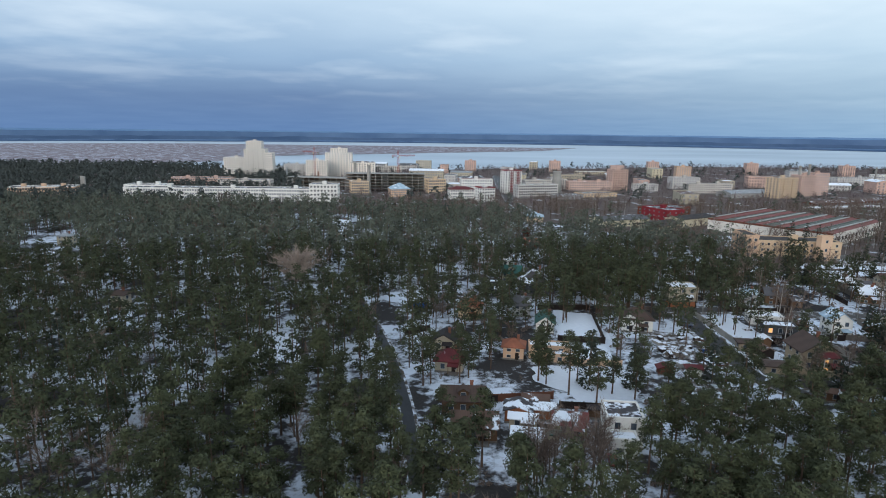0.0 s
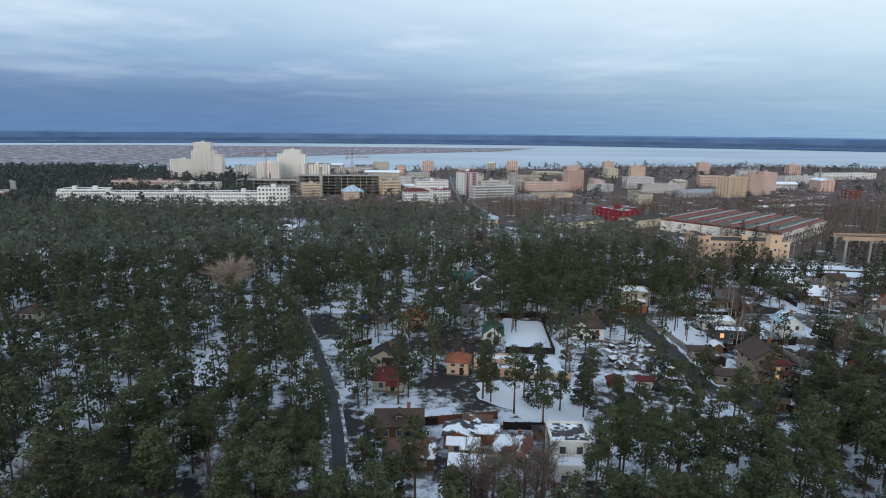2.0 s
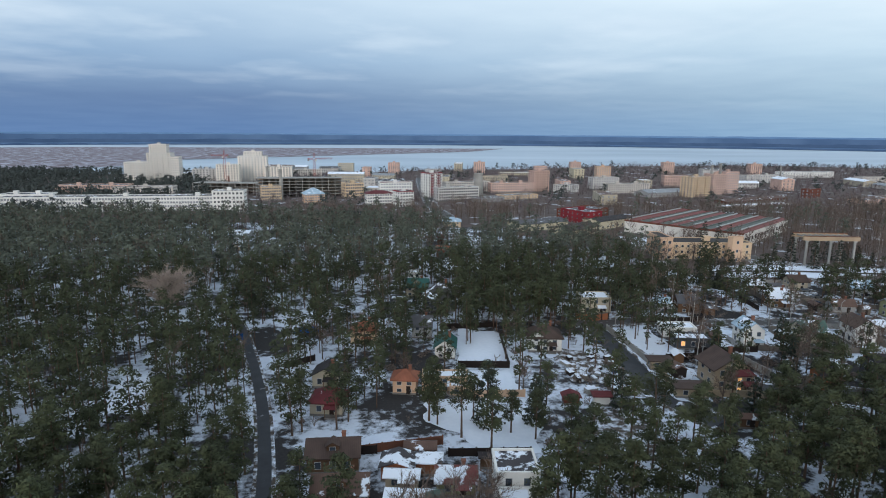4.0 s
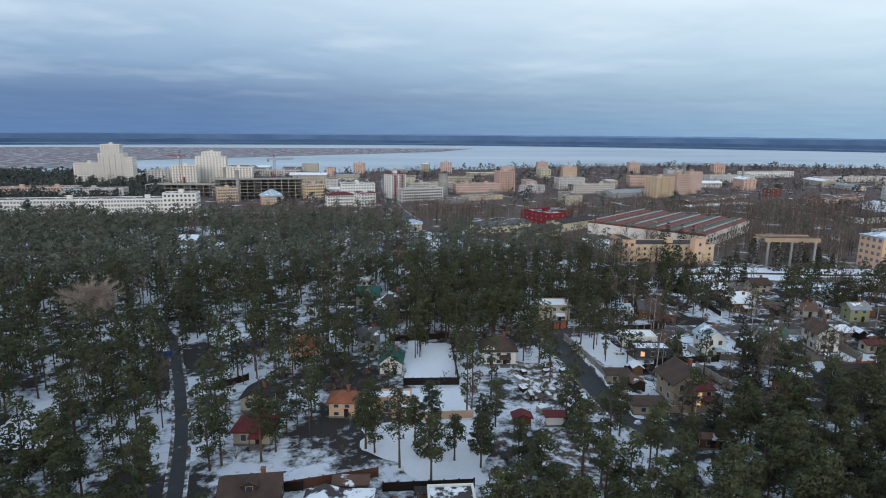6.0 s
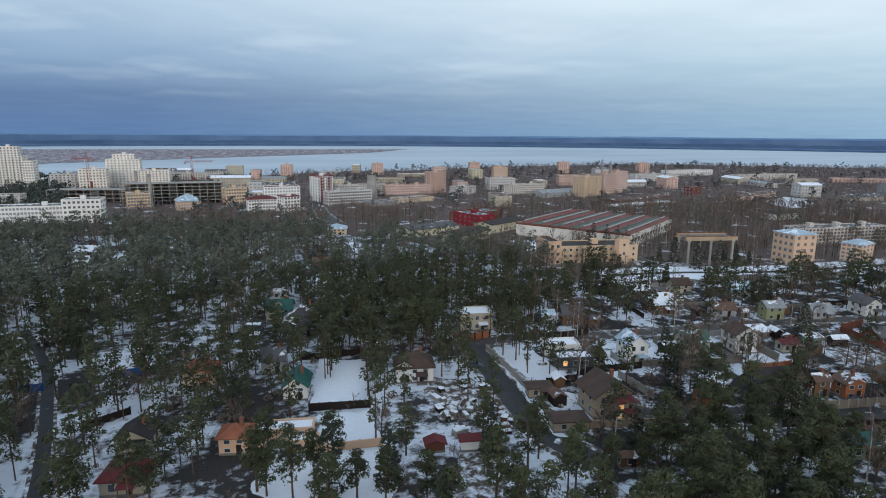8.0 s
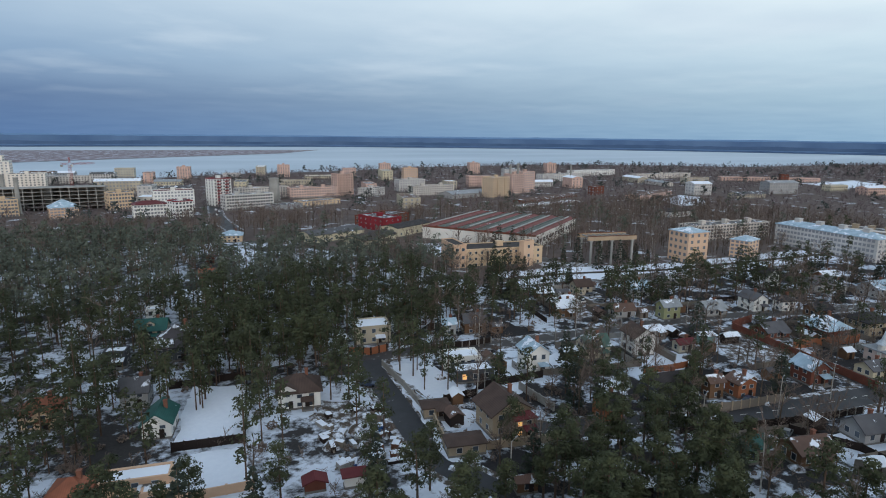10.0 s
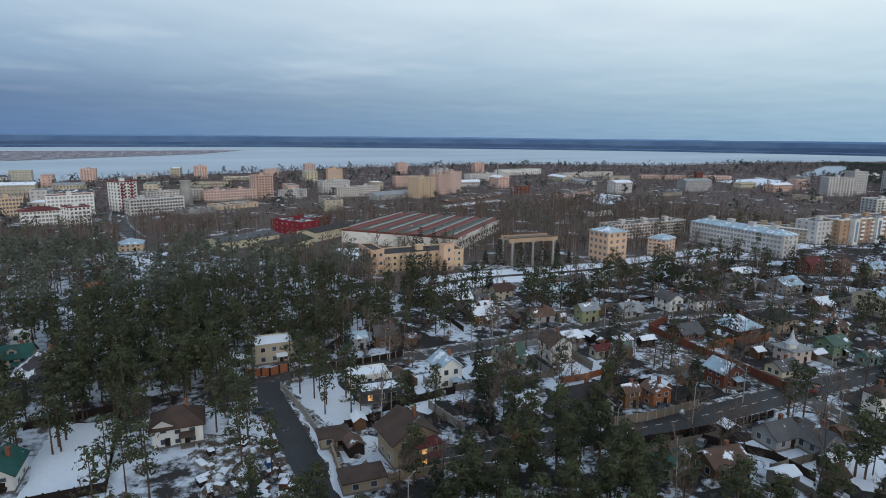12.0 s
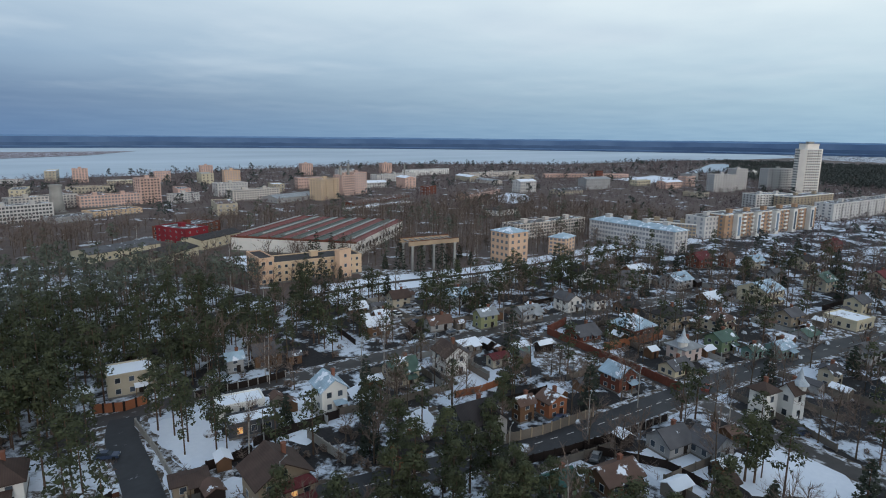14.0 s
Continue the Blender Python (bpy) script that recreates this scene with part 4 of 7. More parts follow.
road("road_forest", [(-29.8, 245.8), (-15.5, 210.6), (-8.6, 183.0), (-2.6, 153.8), (0.4, 132.2), (2.2, 112.7), (3.0, 89.9)], 2.6, ASPHALT, "narrow asphalt lane through the pine wood", z=0.058, verge=1.4)
road("road_side", [(217.2, 161.3), (213.3, 138.0), (210.8, 122.5), (206.5, 109.7), (202.5, 96.1), (198.2, 81.2), (194.5, 66.7)], 5.0, LANE, "slushy lane beside the brick wall", z=0.05)
road("road_town", [(141.9, 817.5), (127.6, 718.3), (113.1, 597.8), (103.0, 505.1), (103.6, 432.9)], 9.0, ASPHALT, "distant town street with slush and cars", z=0.09)
road("road_works", [(231.2, 280.0), (220.7, 244.9), (225.9, 225.3), (261.8, 220.0)], 6.0, LANE, "slushy works road beside the yellow school", z=0.045)
road("railway_bed", [(186.7, 248.1), (222.6, 243.3), (271.9, 228.9), (347.0, 221.5), (447.4, 209.3), (571.5, 193.1), (781.9, 171.2)], 24.0, SNOWFIELD, "snowy railway embankment", z=0.1, category='railway')
road("ballast", [(186.7, 248.1), (222.6, 243.3), (271.9, 228.9), (347.0, 221.5), (447.4, 209.3), (571.5, 193.1), (781.9, 171.2)], 3.4, CONCRETE_DARK, "dark railway ballast with two tracks", z=0.16, category='railway', keep=False)
road("path_wood", [(-84.9, 230.4), (-64.6, 235.4), (-47.0, 237.2), (-28.1, 231.7)], 4.0, LANE, "slushy path crossing the pine wood", z=0.043)
road("path_far", [(23.3, 282.6), (35.9, 282.7), (52.8, 280.8)], 4.0, LANE, "slushy lane between forest gardens", z=0.043)
clearing("snow_yard", [(52.7, 184.6), (66.1, 187.4), (61.8, 157.1), (61.2, 157.2), (48.1, 159.8)], SNOWFIELD, "clean snow lying over a fenced garden")
clearing("snow_yard", [(50.0, 157.8), (61.0, 155.6), (59.5, 141.3), (47.7, 142.4)], SNOWFIELD, "clean snow over a walled garden")
clearing("snow_yard", [(35.0, 140.0), (39.8, 142.4), (59.0, 138.6), (59.0, 128.0), (54.0, 115.5), (43.0, 118.0), (40.0, 127.0), (35.0, 132.0)], SNOWFIELD, "trampled snow in an open garden", z=0.042)
clearing("snow_yard", [(73.3, 131.5), (81.4, 130.6), (83.8, 124.1), (78.4, 111.5), (75.6, 108.4), (64.2, 111.4), (69.3, 123.5)], DIRTY_SNOW, "patchy snow on an open plot", z=0.044)
clearing("snow_yard", [(-37.9, 167.5), (-32.2, 172.0), (-27.3, 157.8), (-26.1, 145.7), (-33.1, 148.1), (-37.3, 144.7), (-40.4, 154.5)], SNOWFIELD, "clean snow in a woodland clearing")
clearing("snow_yard", [(177.3, 89.2), (189.3, 87.9), (195.2, 82.4), (194.8, 74.5), (187.6, 68.5), (172.8, 82.1)], SNOWFIELD, "clean snow on a park-like lawn", z=0.046)
clearing("snow_yard", [(168.8, 95.7), (175.5, 92.2), (171.3, 87.3), (165.7, 89.0), (163.7, 93.1)], SNOWFIELD, "clean snow between garden paths", z=0.046)
clearing("snow_yard", [(150.8, 110.9), (160.3, 107.3), (159.3, 103.1), (148.6, 104.3), (145.6, 106.9)], DIRTY_SNOW, "patchy snow in a garden", z=0.046)
clearing("snow_yard", [(121.3, 158.8), (129.4, 169.1), (136.0, 165.1), (132.7, 155.1), (124.2, 150.1), (121.9, 155.2)], SNOWFIELD, "clean snow in a garden", z=0.044)
clearing("snow_yard", [(145.8, 166.8), (151.4, 168.6), (153.5, 164.3), (150.6, 156.0), (141.2, 156.5)], SNOWFIELD, "clean snow in a garden", z=0.044)
clearing("snow_yard", [(102.3, 174.6), (107.0, 180.2), (108.3, 161.7), (110.6, 151.4), (106.0, 150.6), (102.7, 161.2)], DIRTY_SNOW, "ploughed dirty snow along a street", z=0.044)
clearing("snow_yard", [(141.0, 141.0), (152.7, 148.1), (156.6, 144.5), (146.7, 135.8), (140.9, 136.3)], DIRTY_SNOW, "patchy snow in a garden", z=0.044)
clearing("snow_yard", [(197.4, 148.2), (207.8, 147.9), (208.8, 135.1), (195.1, 131.6), (191.9, 142.1)], DIRTY_SNOW, "patchy snow over vegetable plots", z=0.044)
clearing("snow_yard", [(210.6, 247.3), (236.9, 237.5), (272.4, 222.4), (259.4, 217.9), (211.1, 229.0)], DIRTY_SNOW, "snow along the railway", z=0.042)
clearing("snow_yard", [(122.0, 382.2), (154.2, 402.1), (176.8, 430.2), (193.1, 430.0), (178.2, 404.3), (144.8, 386.0), (127.2, 361.5)], DIRTY_SNOW, "snow on the works yard", z=0.05)
clearing("snow_yard", [(189.5, 342.1), (204.5, 335.0), (183.0, 291.2), (184.3, 320.3)], SNOWFIELD, "snow beside the works hall", z=0.05)
clearing("snow_yard", [(508.8, 449.6), (571.1, 476.5), (571.1, 452.5), (524.5, 404.6), (486.3, 404.4)], SNOWFIELD, "snow on a small hill", z=0.5)
clearing("snow_yard", [(101.6, 148.0), (108.6, 148.9), (111.3, 145.6), (105.8, 141.8), (99.5, 142.5)], SNOWFIELD, "clean snow in a paved yard", z=0.05)
clearing("snow_verge", [(102.4, 183.6), (100.2, 165.1), (98.2, 151.1), (95.9, 138.4), (95.4, 131.2), (98.0, 130.4), (97.0, 136.5), (99.4, 147.0), (99.8, 153.6), (101.0, 166.5), (101.5, 181.5)], SNOWFIELD, "heaped white snow between street and wall", z=0.075)
clearing("snow_yard", [(103.5, 180.5), (115.0, 179.5), (114.5, 158.0), (103.0, 156.5)], SNOWFIELD, "clean snow round the garages", z=0.045)
clearing("snow_yard", [(300.8, 109.9), (327.1, 105.7), (323.8, 89.6), (270.2, 80.1), (280.5, 96.2)], DIRTY_SNOW, "patchy snow on an open plot", z=0.046)
clearing("water", [(1077, 515), (1247, 499), (1588, 631), (1545, 657), (1275, 572)], ICE, "frozen inlet among the far trees", z=0.5, category="ice")
clearing("snow_yard", [(863, 520), (994, 520), (956, 454), (837, 448)], SNOWFIELD, "open snowy field beyond the town", z=0.5)
keep_open([(8.0, 124.0), (21.0, 125.0), (21.0, 95.0), (8.0, 99.0)])
keep_open([(128.0, 330.0), (186.0, 322.0), (214.0, 300.0), (232.0, 296.0), (226.0, 392.0), (150.0, 402.0), (120.0, 380.0)])
keep_open([(12.7, 131.1), (50.9, 128.4), (49.9, 100.1), (42.8, 86.0), (17.4, 88.0), (12.0, 102.9)])
keep_open([(73.2, 185.5), (84.8, 178.7), (80.6, 155.1), (68.1, 158.7)])
keep_open([(-206.1, 338.3), (-178.6, 337.9), (-132.2, 250.0), (-160.0, 250.9)])
keep_open([(-107.9, 212.4), (-91.9, 211.4), (-78.2, 180.0), (-92.8, 181.0)])
keep_open([(-47.3, 387.0), (-24.1, 380.5), (-8.0, 337.1), (-30.4, 314.7)])
keep_open([(-65.9, 367.4), (-52.6, 363.6), (-46.6, 337.9), (-59.0, 341.4)])
keep_open([(146.1, 185.9), (156.8, 176.2), (137.4, 149.1), (128.2, 155.8)])
keep_open([(111.9, 149.4), (122.8, 142.9), (110.9, 126.3), (100.7, 130.2)])
keep_open([(177.9, 174.6), (189.1, 164.6), (170.2, 144.7), (159.8, 154.1)])
clearing("snow_yard", [(161.0, 108.5), (161.4, 103.0), (159.2, 102.4), (158.6, 108.1)], SNOWFIELD, "clean snow in a garden yard", z=0.047)
clearing("snow_yard", [(180.4, 162.8), (179.1, 148.5), (168.5, 149.9), (173.4, 160.3)], SNOWFIELD, "clean snow in a garden yard", z=0.047)
clearing("snow_yard", [(178.5, 156.0), (185.7, 150.8), (172.3, 140.5), (169.7, 146.8)], SNOWFIELD, "clean snow in a garden yard", z=0.049)
clearing("snow_yard", [(203.8, 155.0), (213.7, 141.9), (202.3, 136.4), (195.4, 146.6)], DIRTY_SNOW, "trodden patchy snow in a garden yard", z=0.047)
clearing("snow_yard", [(148.0, 146.8), (154.6, 145.9), (147.0, 136.1), (142.0, 137.2)], SNOWFIELD, "clean snow in a garden yard", z=0.047)
clearing("snow_yard", [(152.9, 113.1), (161.9, 110.7), (161.2, 105.8), (150.5, 106.2)], SNOWFIELD, "clean snow in a garden yard", z=0.048)
clearing("snow_yard", [(169.1, 106.8), (184.2, 93.3), (171.2, 89.9), (166.2, 95.9)], SNOWFIELD, "clean snow in a garden yard", z=0.05)
clearing("snow_yard", [(186.1, 90.3), (185.0, 81.0), (177.1, 78.9), (179.0, 89.0)], SNOWFIELD, "clean snow in a garden yard", z=0.048)
clearing("snow_yard", [(54.3, 190.5), (67.6, 185.4), (64.1, 159.8), (54.0, 167.2)], SNOWFIELD, "clean snow in a garden yard", z=0.048)
clearing("snow_yard", [(78.7, 170.2), (86.3, 166.1), (85.7, 152.5), (78.2, 153.6)], DIRTY_SNOW, "trodden patchy snow in a garden yard", z=0.048)
clearing("snow_yard", [(58.6, 293.1), (72.9, 287.0), (71.8, 274.5), (58.3, 280.5)], SNOWFIELD, "clean snow in a garden yard", z=0.048)
clearing("snow_yard", [(70.5, 202.9), (80.6, 198.6), (80.8, 193.2), (71.0, 196.8)], SNOWFIELD, "clean snow in a garden yard", z=0.048)
clearing("snow_yard", [(128.4, 177.9), (137.0, 166.9), (126.9, 155.1), (121.4, 160.9)], SNOWFIELD, "clean snow in a garden yard", z=0.051)
clearing("snow_yard", [(103.3, 154.8), (110.0, 152.8), (106.4, 143.3), (101.6, 146.8)], DIRTY_SNOW, "trodden patchy snow in a garden yard", z=0.049)
clearing("snow_yard", [(100.1, 183.7), (104.0, 184.9), (101.6, 150.9), (99.4, 138.3), (96.1, 140.7), (97.8, 159.1)], DIRTY_SNOW, "trodden patchy snow in a garden yard", z=0.052)
clearing("snow_yard", [(222.1, 273.4), (242.4, 259.4), (247.9, 234.2), (276.7, 235.8), (317.3, 232.7), (307.7, 225.7), (265.6, 226.0), (234.1, 230.8), (214.0, 253.6)], DIRTY_SNOW, "trodden patchy snow in a garden yard", z=0.052)
clearing("snow_yard", [(187.4, 211.3), (206.8, 221.5), (208.6, 210.2), (184.6, 189.4), (176.6, 191.5)], DIRTY_SNOW, "trodden patchy snow in a garden yard", z=0.049)
# painted dashes along the middle of the main street
dash = Shape().box(-1.0, -0.07, 0.0, 1.0, 0.07, 0.012).mesh("dash", WHITE)
lane_line = thing("lane_line", 124.4, 130.9, 0, "worn white dashed centre line on wet asphalt", "road marking", kind="structure", z=0.064)
mid_line = ROADS[0][0]
for p, q in zip(mid_line, mid_line[1:]):
    n = max(1, round(math.hypot(q[0] - p[0], q[1] - p[1]) / 5.0))
    for i in range(n):
        part("dash", dash, None, lane_line, "", (p[0] + (q[0] - p[0]) * (i + 0.5) / n - 124.4, p[1] + (q[1] - p[1]) * (i + 0.5) / n - 130.9, 0, math.atan2(q[1] - p[1], q[0] - p[0])))
# ---- fences and garden walls ----
fence([(47.9, 159.9), (61.4, 157.2)], 2.0, DARKWOOD, "dark brown board fence along a snowy garden")
fence([(49.5, 191.5), (67.4, 190.5)], 1.8, DARKWOOD, "dark board fence behind a snowy garden")
fence([(61.4, 157.2), (67.1, 187.1)], 1.8, DARKWOOD, "dark board fence beside a snowy garden")
fence([(46.6, 141.7), (59.7, 139.9)], 1.8, PEACH, "peach rendered garden wall", thick=0.25, step=4.0)
fence([(36.5, 117.2), (52.4, 114.7)], 1.8, DARKWOOD, "dark brown board fence behind sheds")
fence([(96.5, 194.0), (102.0, 190.9), (107.2, 191.6)], 2.2, ORANGE, "orange brick fence with dark posts", posts=DARKWOOD, thick=0.2)
fence([(103.9, 132.0), (109.5, 130.6), (118.0, 128.2)], 1.8, STONEW, "sandy stone fence along the street", thick=0.3, step=3.0)
fence([(99.6, 147.0), (97.0, 137.0)], 2.0, STONEW, "sandy stone wall along the street", thick=0.3, step=3.0)
fence([(101.7, 181.5), (101.2, 166.5), (100.0, 153.6)], 1.8, CONCRETE, "pale concrete wall beside the snowy verge", thick=0.2, step=3.5)
fence([(106.0, 154.4), (114.7, 154.1)], 2.0, DARKWOOD, "dark board fence behind a yard")
fence([(116.3, 187.0), (128.5, 184.6), (138.2, 183.8)], 1.8, DARKWOOD, "dark fence with pale posts along the street", posts=CONCRETE)
fence([(116.6, 156.9), (122.8, 156.8), (136.0, 155.7)], 2.0, DARKWOOD, "dark fence behind the garden")
fence([(133.0, 165.1), (132.4, 154.7)], 2.0, GREYW, "grey board fence beside the blue-roofed house")
fence([(136.7, 156.8), (146.8, 153.3), (165.0, 149.4)], 1.8, GREYWOOD, "grey wooden garden fence")
fence([(162.2, 145.5), (169.0, 143.6), (175.9, 143.2)], 1.8, ORANGE, "orange board fence round a snowy yard")
fence([(217.7, 159.4), (229.0, 160.8)], 2.5, BRICKRED, "red brick wall beside the street", thick=0.3, step=4.0)
fence([(216.8, 158.7), (211.8, 137.0), (209.0, 121.6), (206.4, 111.1)], 2.2, BRICKRED, "long red brick wall with pale caps", thick=0.3, step=4.0)
fence([(217.0, 138.4), (240.0, 132.4)], 2.6, ORANGE, "tall orange brick garden wall", thick=0.3, step=4.0)
fence([(153.0, 123.9), (163.5, 120.5), (178.6, 117.8)], 2.2, GREYWOOD, "fence with brick posts along the street", posts=STONEW)
fence([(164.3, 110.6), (170.6, 96.6), (169.3, 88.5)], 1.8, DARKWOOD, "dark wooden garden fence")
fence([(143.8, 118.5), (160.5, 112.6), (174.9, 108.5), (189.2, 105.6)], 1.8, DARKWOOD, "dark fence along the main street")
fence([(213.2, 101.5), (206.1, 83.4), (202.1, 76.2)], 1.6, GREYWOOD, "grey fence beside the lane")
fence([(225.9, 225.3), (261.8, 220.0), (294.0, 212.9)], 2.2, CONCRETE, "grey concrete fence along the railway", thick=0.2, step=4.0)
fence([(434.4, 203.7), (498.9, 196.4), (604.2, 182.5)], 3.0, CONCRETE, "long concrete wall along the railway", thick=0.25, step=6.0)
fence([(126.4, 152.5), (126.4, 139.3)], 2.0, CONCRETE, "pale concrete garden fence", thick=0.2)
fence([(10.5, 121.5), (22.8, 120.9)], 1.8, DARKWOOD, "dark fence between gardens")
fence([(19.0, 121.1), (36.2, 121.9)], 2.0, RUST, "rust brown metal fence behind the sheds")
fence([(2.3, 167.2), (10.1, 171.7)], 1.8, DARKWOOD, "dark fence in a snowy garden")
fence([(-16.4, 192.3), (-11.5, 192.3)], 2.0, MATS['blue_sheet_fence'], "bright blue sheet fence in the wood")
fence([(3.6, 195.4), (10.8, 195.2)], 2.0, MATS['blue_sheet_fence'], "bright blue sheet fence in the wood")
# ---- houses of the wooded suburb ----
house(-95.3, 200.1, -15.1, 5.1, 4.1, 5.0, "hip", 1.3, CREAM, R_BROWN, "cream two-storey house with brown hip roof among pines")
house(-105.8, 179.9, -12.3, 4.3, 2.7, 4.0, "gable", 1.1, GREYW, R_GREY, "small grey house with steep gable among pines", ridge='y')
house(-172.0, 313.5, -15.1, 6.7, 6.1, 5.3, "hip", 1.3, CREAM, R_GREY, "cream three-storey house with grey hip roof", floors=3)
house(-160.2, 276.5, -12.3, 8.7, 8.7, 3.5, "flat", 0.0, GREYW, R_SNOW, "low flat building with snow-covered roof", floors=1)
house(24.7, 184.9, -15.1, 7.4, 6.1, 4.0, "hip", 2.2, YELLOW, R_ORANGE, "yellow house with orange tile hip roof")
house(25.0, 181.6, -13.0, 3.0, 1.4, 4.0, "gable", 0.9, YELLOW, R_ORANGE, "gabled yellow porch wing with orange tile roof", ridge='y', chimney=False)
house(13.6, 156.3, -13.0, 6.4, 6.2, 3.2, "gable", 1.8, CREAM, R_DARK, "cream gabled house with dark grey roof and chimney", ridge='y', floors=1)
house(13.8, 141.4, -14.4, 7.2, 6.0, 3.0, "hip", 2.5, CREAM, R_RED, "house with broad dark red hip roof", floors=1)
house(32.2, 148.6, -15.1, 5.6, 5.0, 3.6, "hip", 1.8, PEACH, R_ORANGE, "peach house with rust-orange hip roof")
house(41.8, 147.6, -12.0, 11.0, 4.2, 3.8, "flat", 0.0, PEACH, R_SNOW, "long peach two-storey house with snowy flat roof")
house(45.0, 143.6, -12.0, 5.4, 2.6, 2.4, "flat", 0.0, PEACH, R_SNOW, "low peach garage with white parapet", floors=1, name='garage', category='garage')
house(42.5, 186.7, -14.4, 5.9, 5.3, 4.0, "gable", 2.4, GREYW, R_SLATE, "grey mansard house with dark slate roof")
house(46.6, 170.5, -14.0, 5.6, 8.0, 3.4, "gable", 2.1, WHITE, R_TEAL, "white cottage with teal green sheet roof", ridge='y')
house(76.0, 170.5, -12.3, 9.4, 7.7, 4.0, "hip", 3.0, WHITE, R_BROWN, "white three-storey house with brown hip roof")
house(72.8, 168.1, -13.7, 3.9, 1.8, 4.9, "gable", 1.2, WHITE, R_BROWN, "gabled white wing with timber trim and brown roof", ridge='y', chimney=False)
house(53.5, 216.0, -12.3, 11.4, 11.4, 4.0, "hip", 5.0, DARKG, R_DARKS, "broad dark house with star-like snowy roof")
house(47.9, 232.7, -14.4, 8.4, 6.1, 4.0, "gable", 2.5, CREAM, R_TEAL, "house with teal green roof under pines")
house(49.4, 248.2, -12.3, 5.0, 4.1, 5.4, "flat", 0.0, WHITE, R_SNOW, "white cubic villa with tall windows")
house(38.4, 214.4, -13.7, 5.3, 4.4, 4.4, "flat", 0.0, DARKG, R_SNOW, "black modern house with snowy flat roof")
house(71.9, 301.2, -14.4, 6.7, 4.3, 4.0, "gable", 1.5, BRICKRED, R_ORANGE, "small red cottage with orange roof")
house(77.0, 334.9, -15.1, 3.5, 1.9, 4.0, "hip", 0.7, BRICKRED, R_RED, "small red brick house among trees")
house(45.0, 330.7, -12.3, 5.7, 4.2, 4.0, "gable", 1.4, TIMBER, R_SNOW, "timber cottage with snow-covered roof")
house(96.3, 394.8, -12.3, 11.5, 10.5, 4.0, "hip", 2.5, YELLOW, R_BLUE, "pale yellow house with blue-grey hip roof")
house(-30.5, 336.7, -13.0, 6.2, 6.2, 4.0, "gable", 1.9, CREAM, R_SNOW, "house with snow-covered roof in the wood")
house(-35.0, 372.7, -14.4, 10.3, 9.3, 2.5, "gable", 2.0, GREYW, R_SNOW, "low house with snow-covered roof in the wood", floors=1)
house(38.2, 439.0, -11.6, 3.9, 2.8, 4.0, "flat", 0.0, PINKISH, R_BIT, "small square brick house above the wood", floors=2)
house(106.8, 202.6, -10.9, 10.4, 8.4, 5.4, "flat", 0.0, CREAM, R_SNOW, "pale cream two-storey villa with white flat roof")
house(123.1, 216.1, -12.3, 4.8, 4.3, 4.0, "gable", 1.7, DARKG, R_DARK, "dark timber house with white gable trim", ridge='y')
house(116.4, 216.6, -12.3, 4.5, 4.5, 4.0, "gable", 1.6, DARKG, R_DARK, "dark house with long sloping roof")
house(133.1, 250.3, -13.7, 5.8, 4.2, 4.0, "hip", 0.6, TIMBER, R_BLUE, "house with pale metal roof and pointed cone")
house(130.2, 196.4, -11.6, 4.2, 3.5, 4.0, "gable", 1.3, GREYW, R_BLUE, "grey house with pale blue sheet roof")
house(138.8, 195.2, -13.7, 7.1, 5.2, 4.0, "gable", 2.1, TIMBER, R_SLATE, "timber cottage behind birches")
house(121.0, 173.0, -14.4, 10.0, 6.0, 3.2, "flat", 0.0, WHITE, R_SNOW, "low white garage with snow-covered flat roof", floors=1, name='garage', category='garage')
house(119.4, 163.6, -14.4, 10.0, 5.4, 3.0, "flat", 0.0, DARKG, R_SNOW, "dark bath house with snowy flat roof and lit window", floors=1, lit=1)
house(137.6, 162.0, -12.3, 6.0, 7.2, 5.6, "gable", 2.2, WHITE, R_BLUE, "white two-storey house with pale blue sheet roof", ridge='y')
house(158.4, 161.5, -12.3, 7.5, 6.2, 4.0, "gable", 2.4, CREAM, R_GREEN, "cream house with green-grey gable roof")
house(172.6, 158.2, -14.4, 6.4, 7.6, 5.8, "gable", 2.2, WHITE, R_BROWN, "white gabled house with brown roof", ridge='y')
house(111.8, 138.4, -6.0, 9.0, 8.0, 5.6, "gable", 2.8, STONEW, R_BROWN, "sandy house with brown roof above a terrace", ridge='y', over=0.8)
house(113.2, 133.3, -6.0, 5.2, 2.0, 4.3, "hip", 1.2, STONEW, R_RED, "glazed bay with red roof and lit windows", chimney=False, lit=2, over=0.3)
house(101.4, 150.2, -14.0, 5.6, 3.6, 2.6, "hip", 0.5, STONEW, R_BROWN, "low gatehouse with flat brown hip roof", floors=1, chimney=False)
house(99.6, 134.0, -14.4, 7.6, 4.6, 2.4, "hip", 0.5, STONEW, R_BROWN, "stone garden store with a low brown roof", floors=1, chimney=False, over=0.3)
house(135.0, 131.2, -10.9, 4.8, 4.4, 4.1, "gable", 1.7, ORANGE, R_DARK, "house with steep dark roof and orange walls")
house(151.0, 129.0, -10.9, 8.6, 7.2, 5.4, "gable", 3.2, DARKG, R_DARK, "large dark grey house with steep dark roof")
house(153.2, 124.6, -10.9, 4.2, 2.0, 5.4, "gable", 1.8, GREYW, R_DARK, "gabled grey front wing of the dark house", ridge='y', chimney=False)
house(172.6, 125.0, -10.9, 5.3, 4.3, 4.0, "gable", 1.4, ORANGE, R_BROWNS, "orange timber house with brown snowy roof", ridge='y')
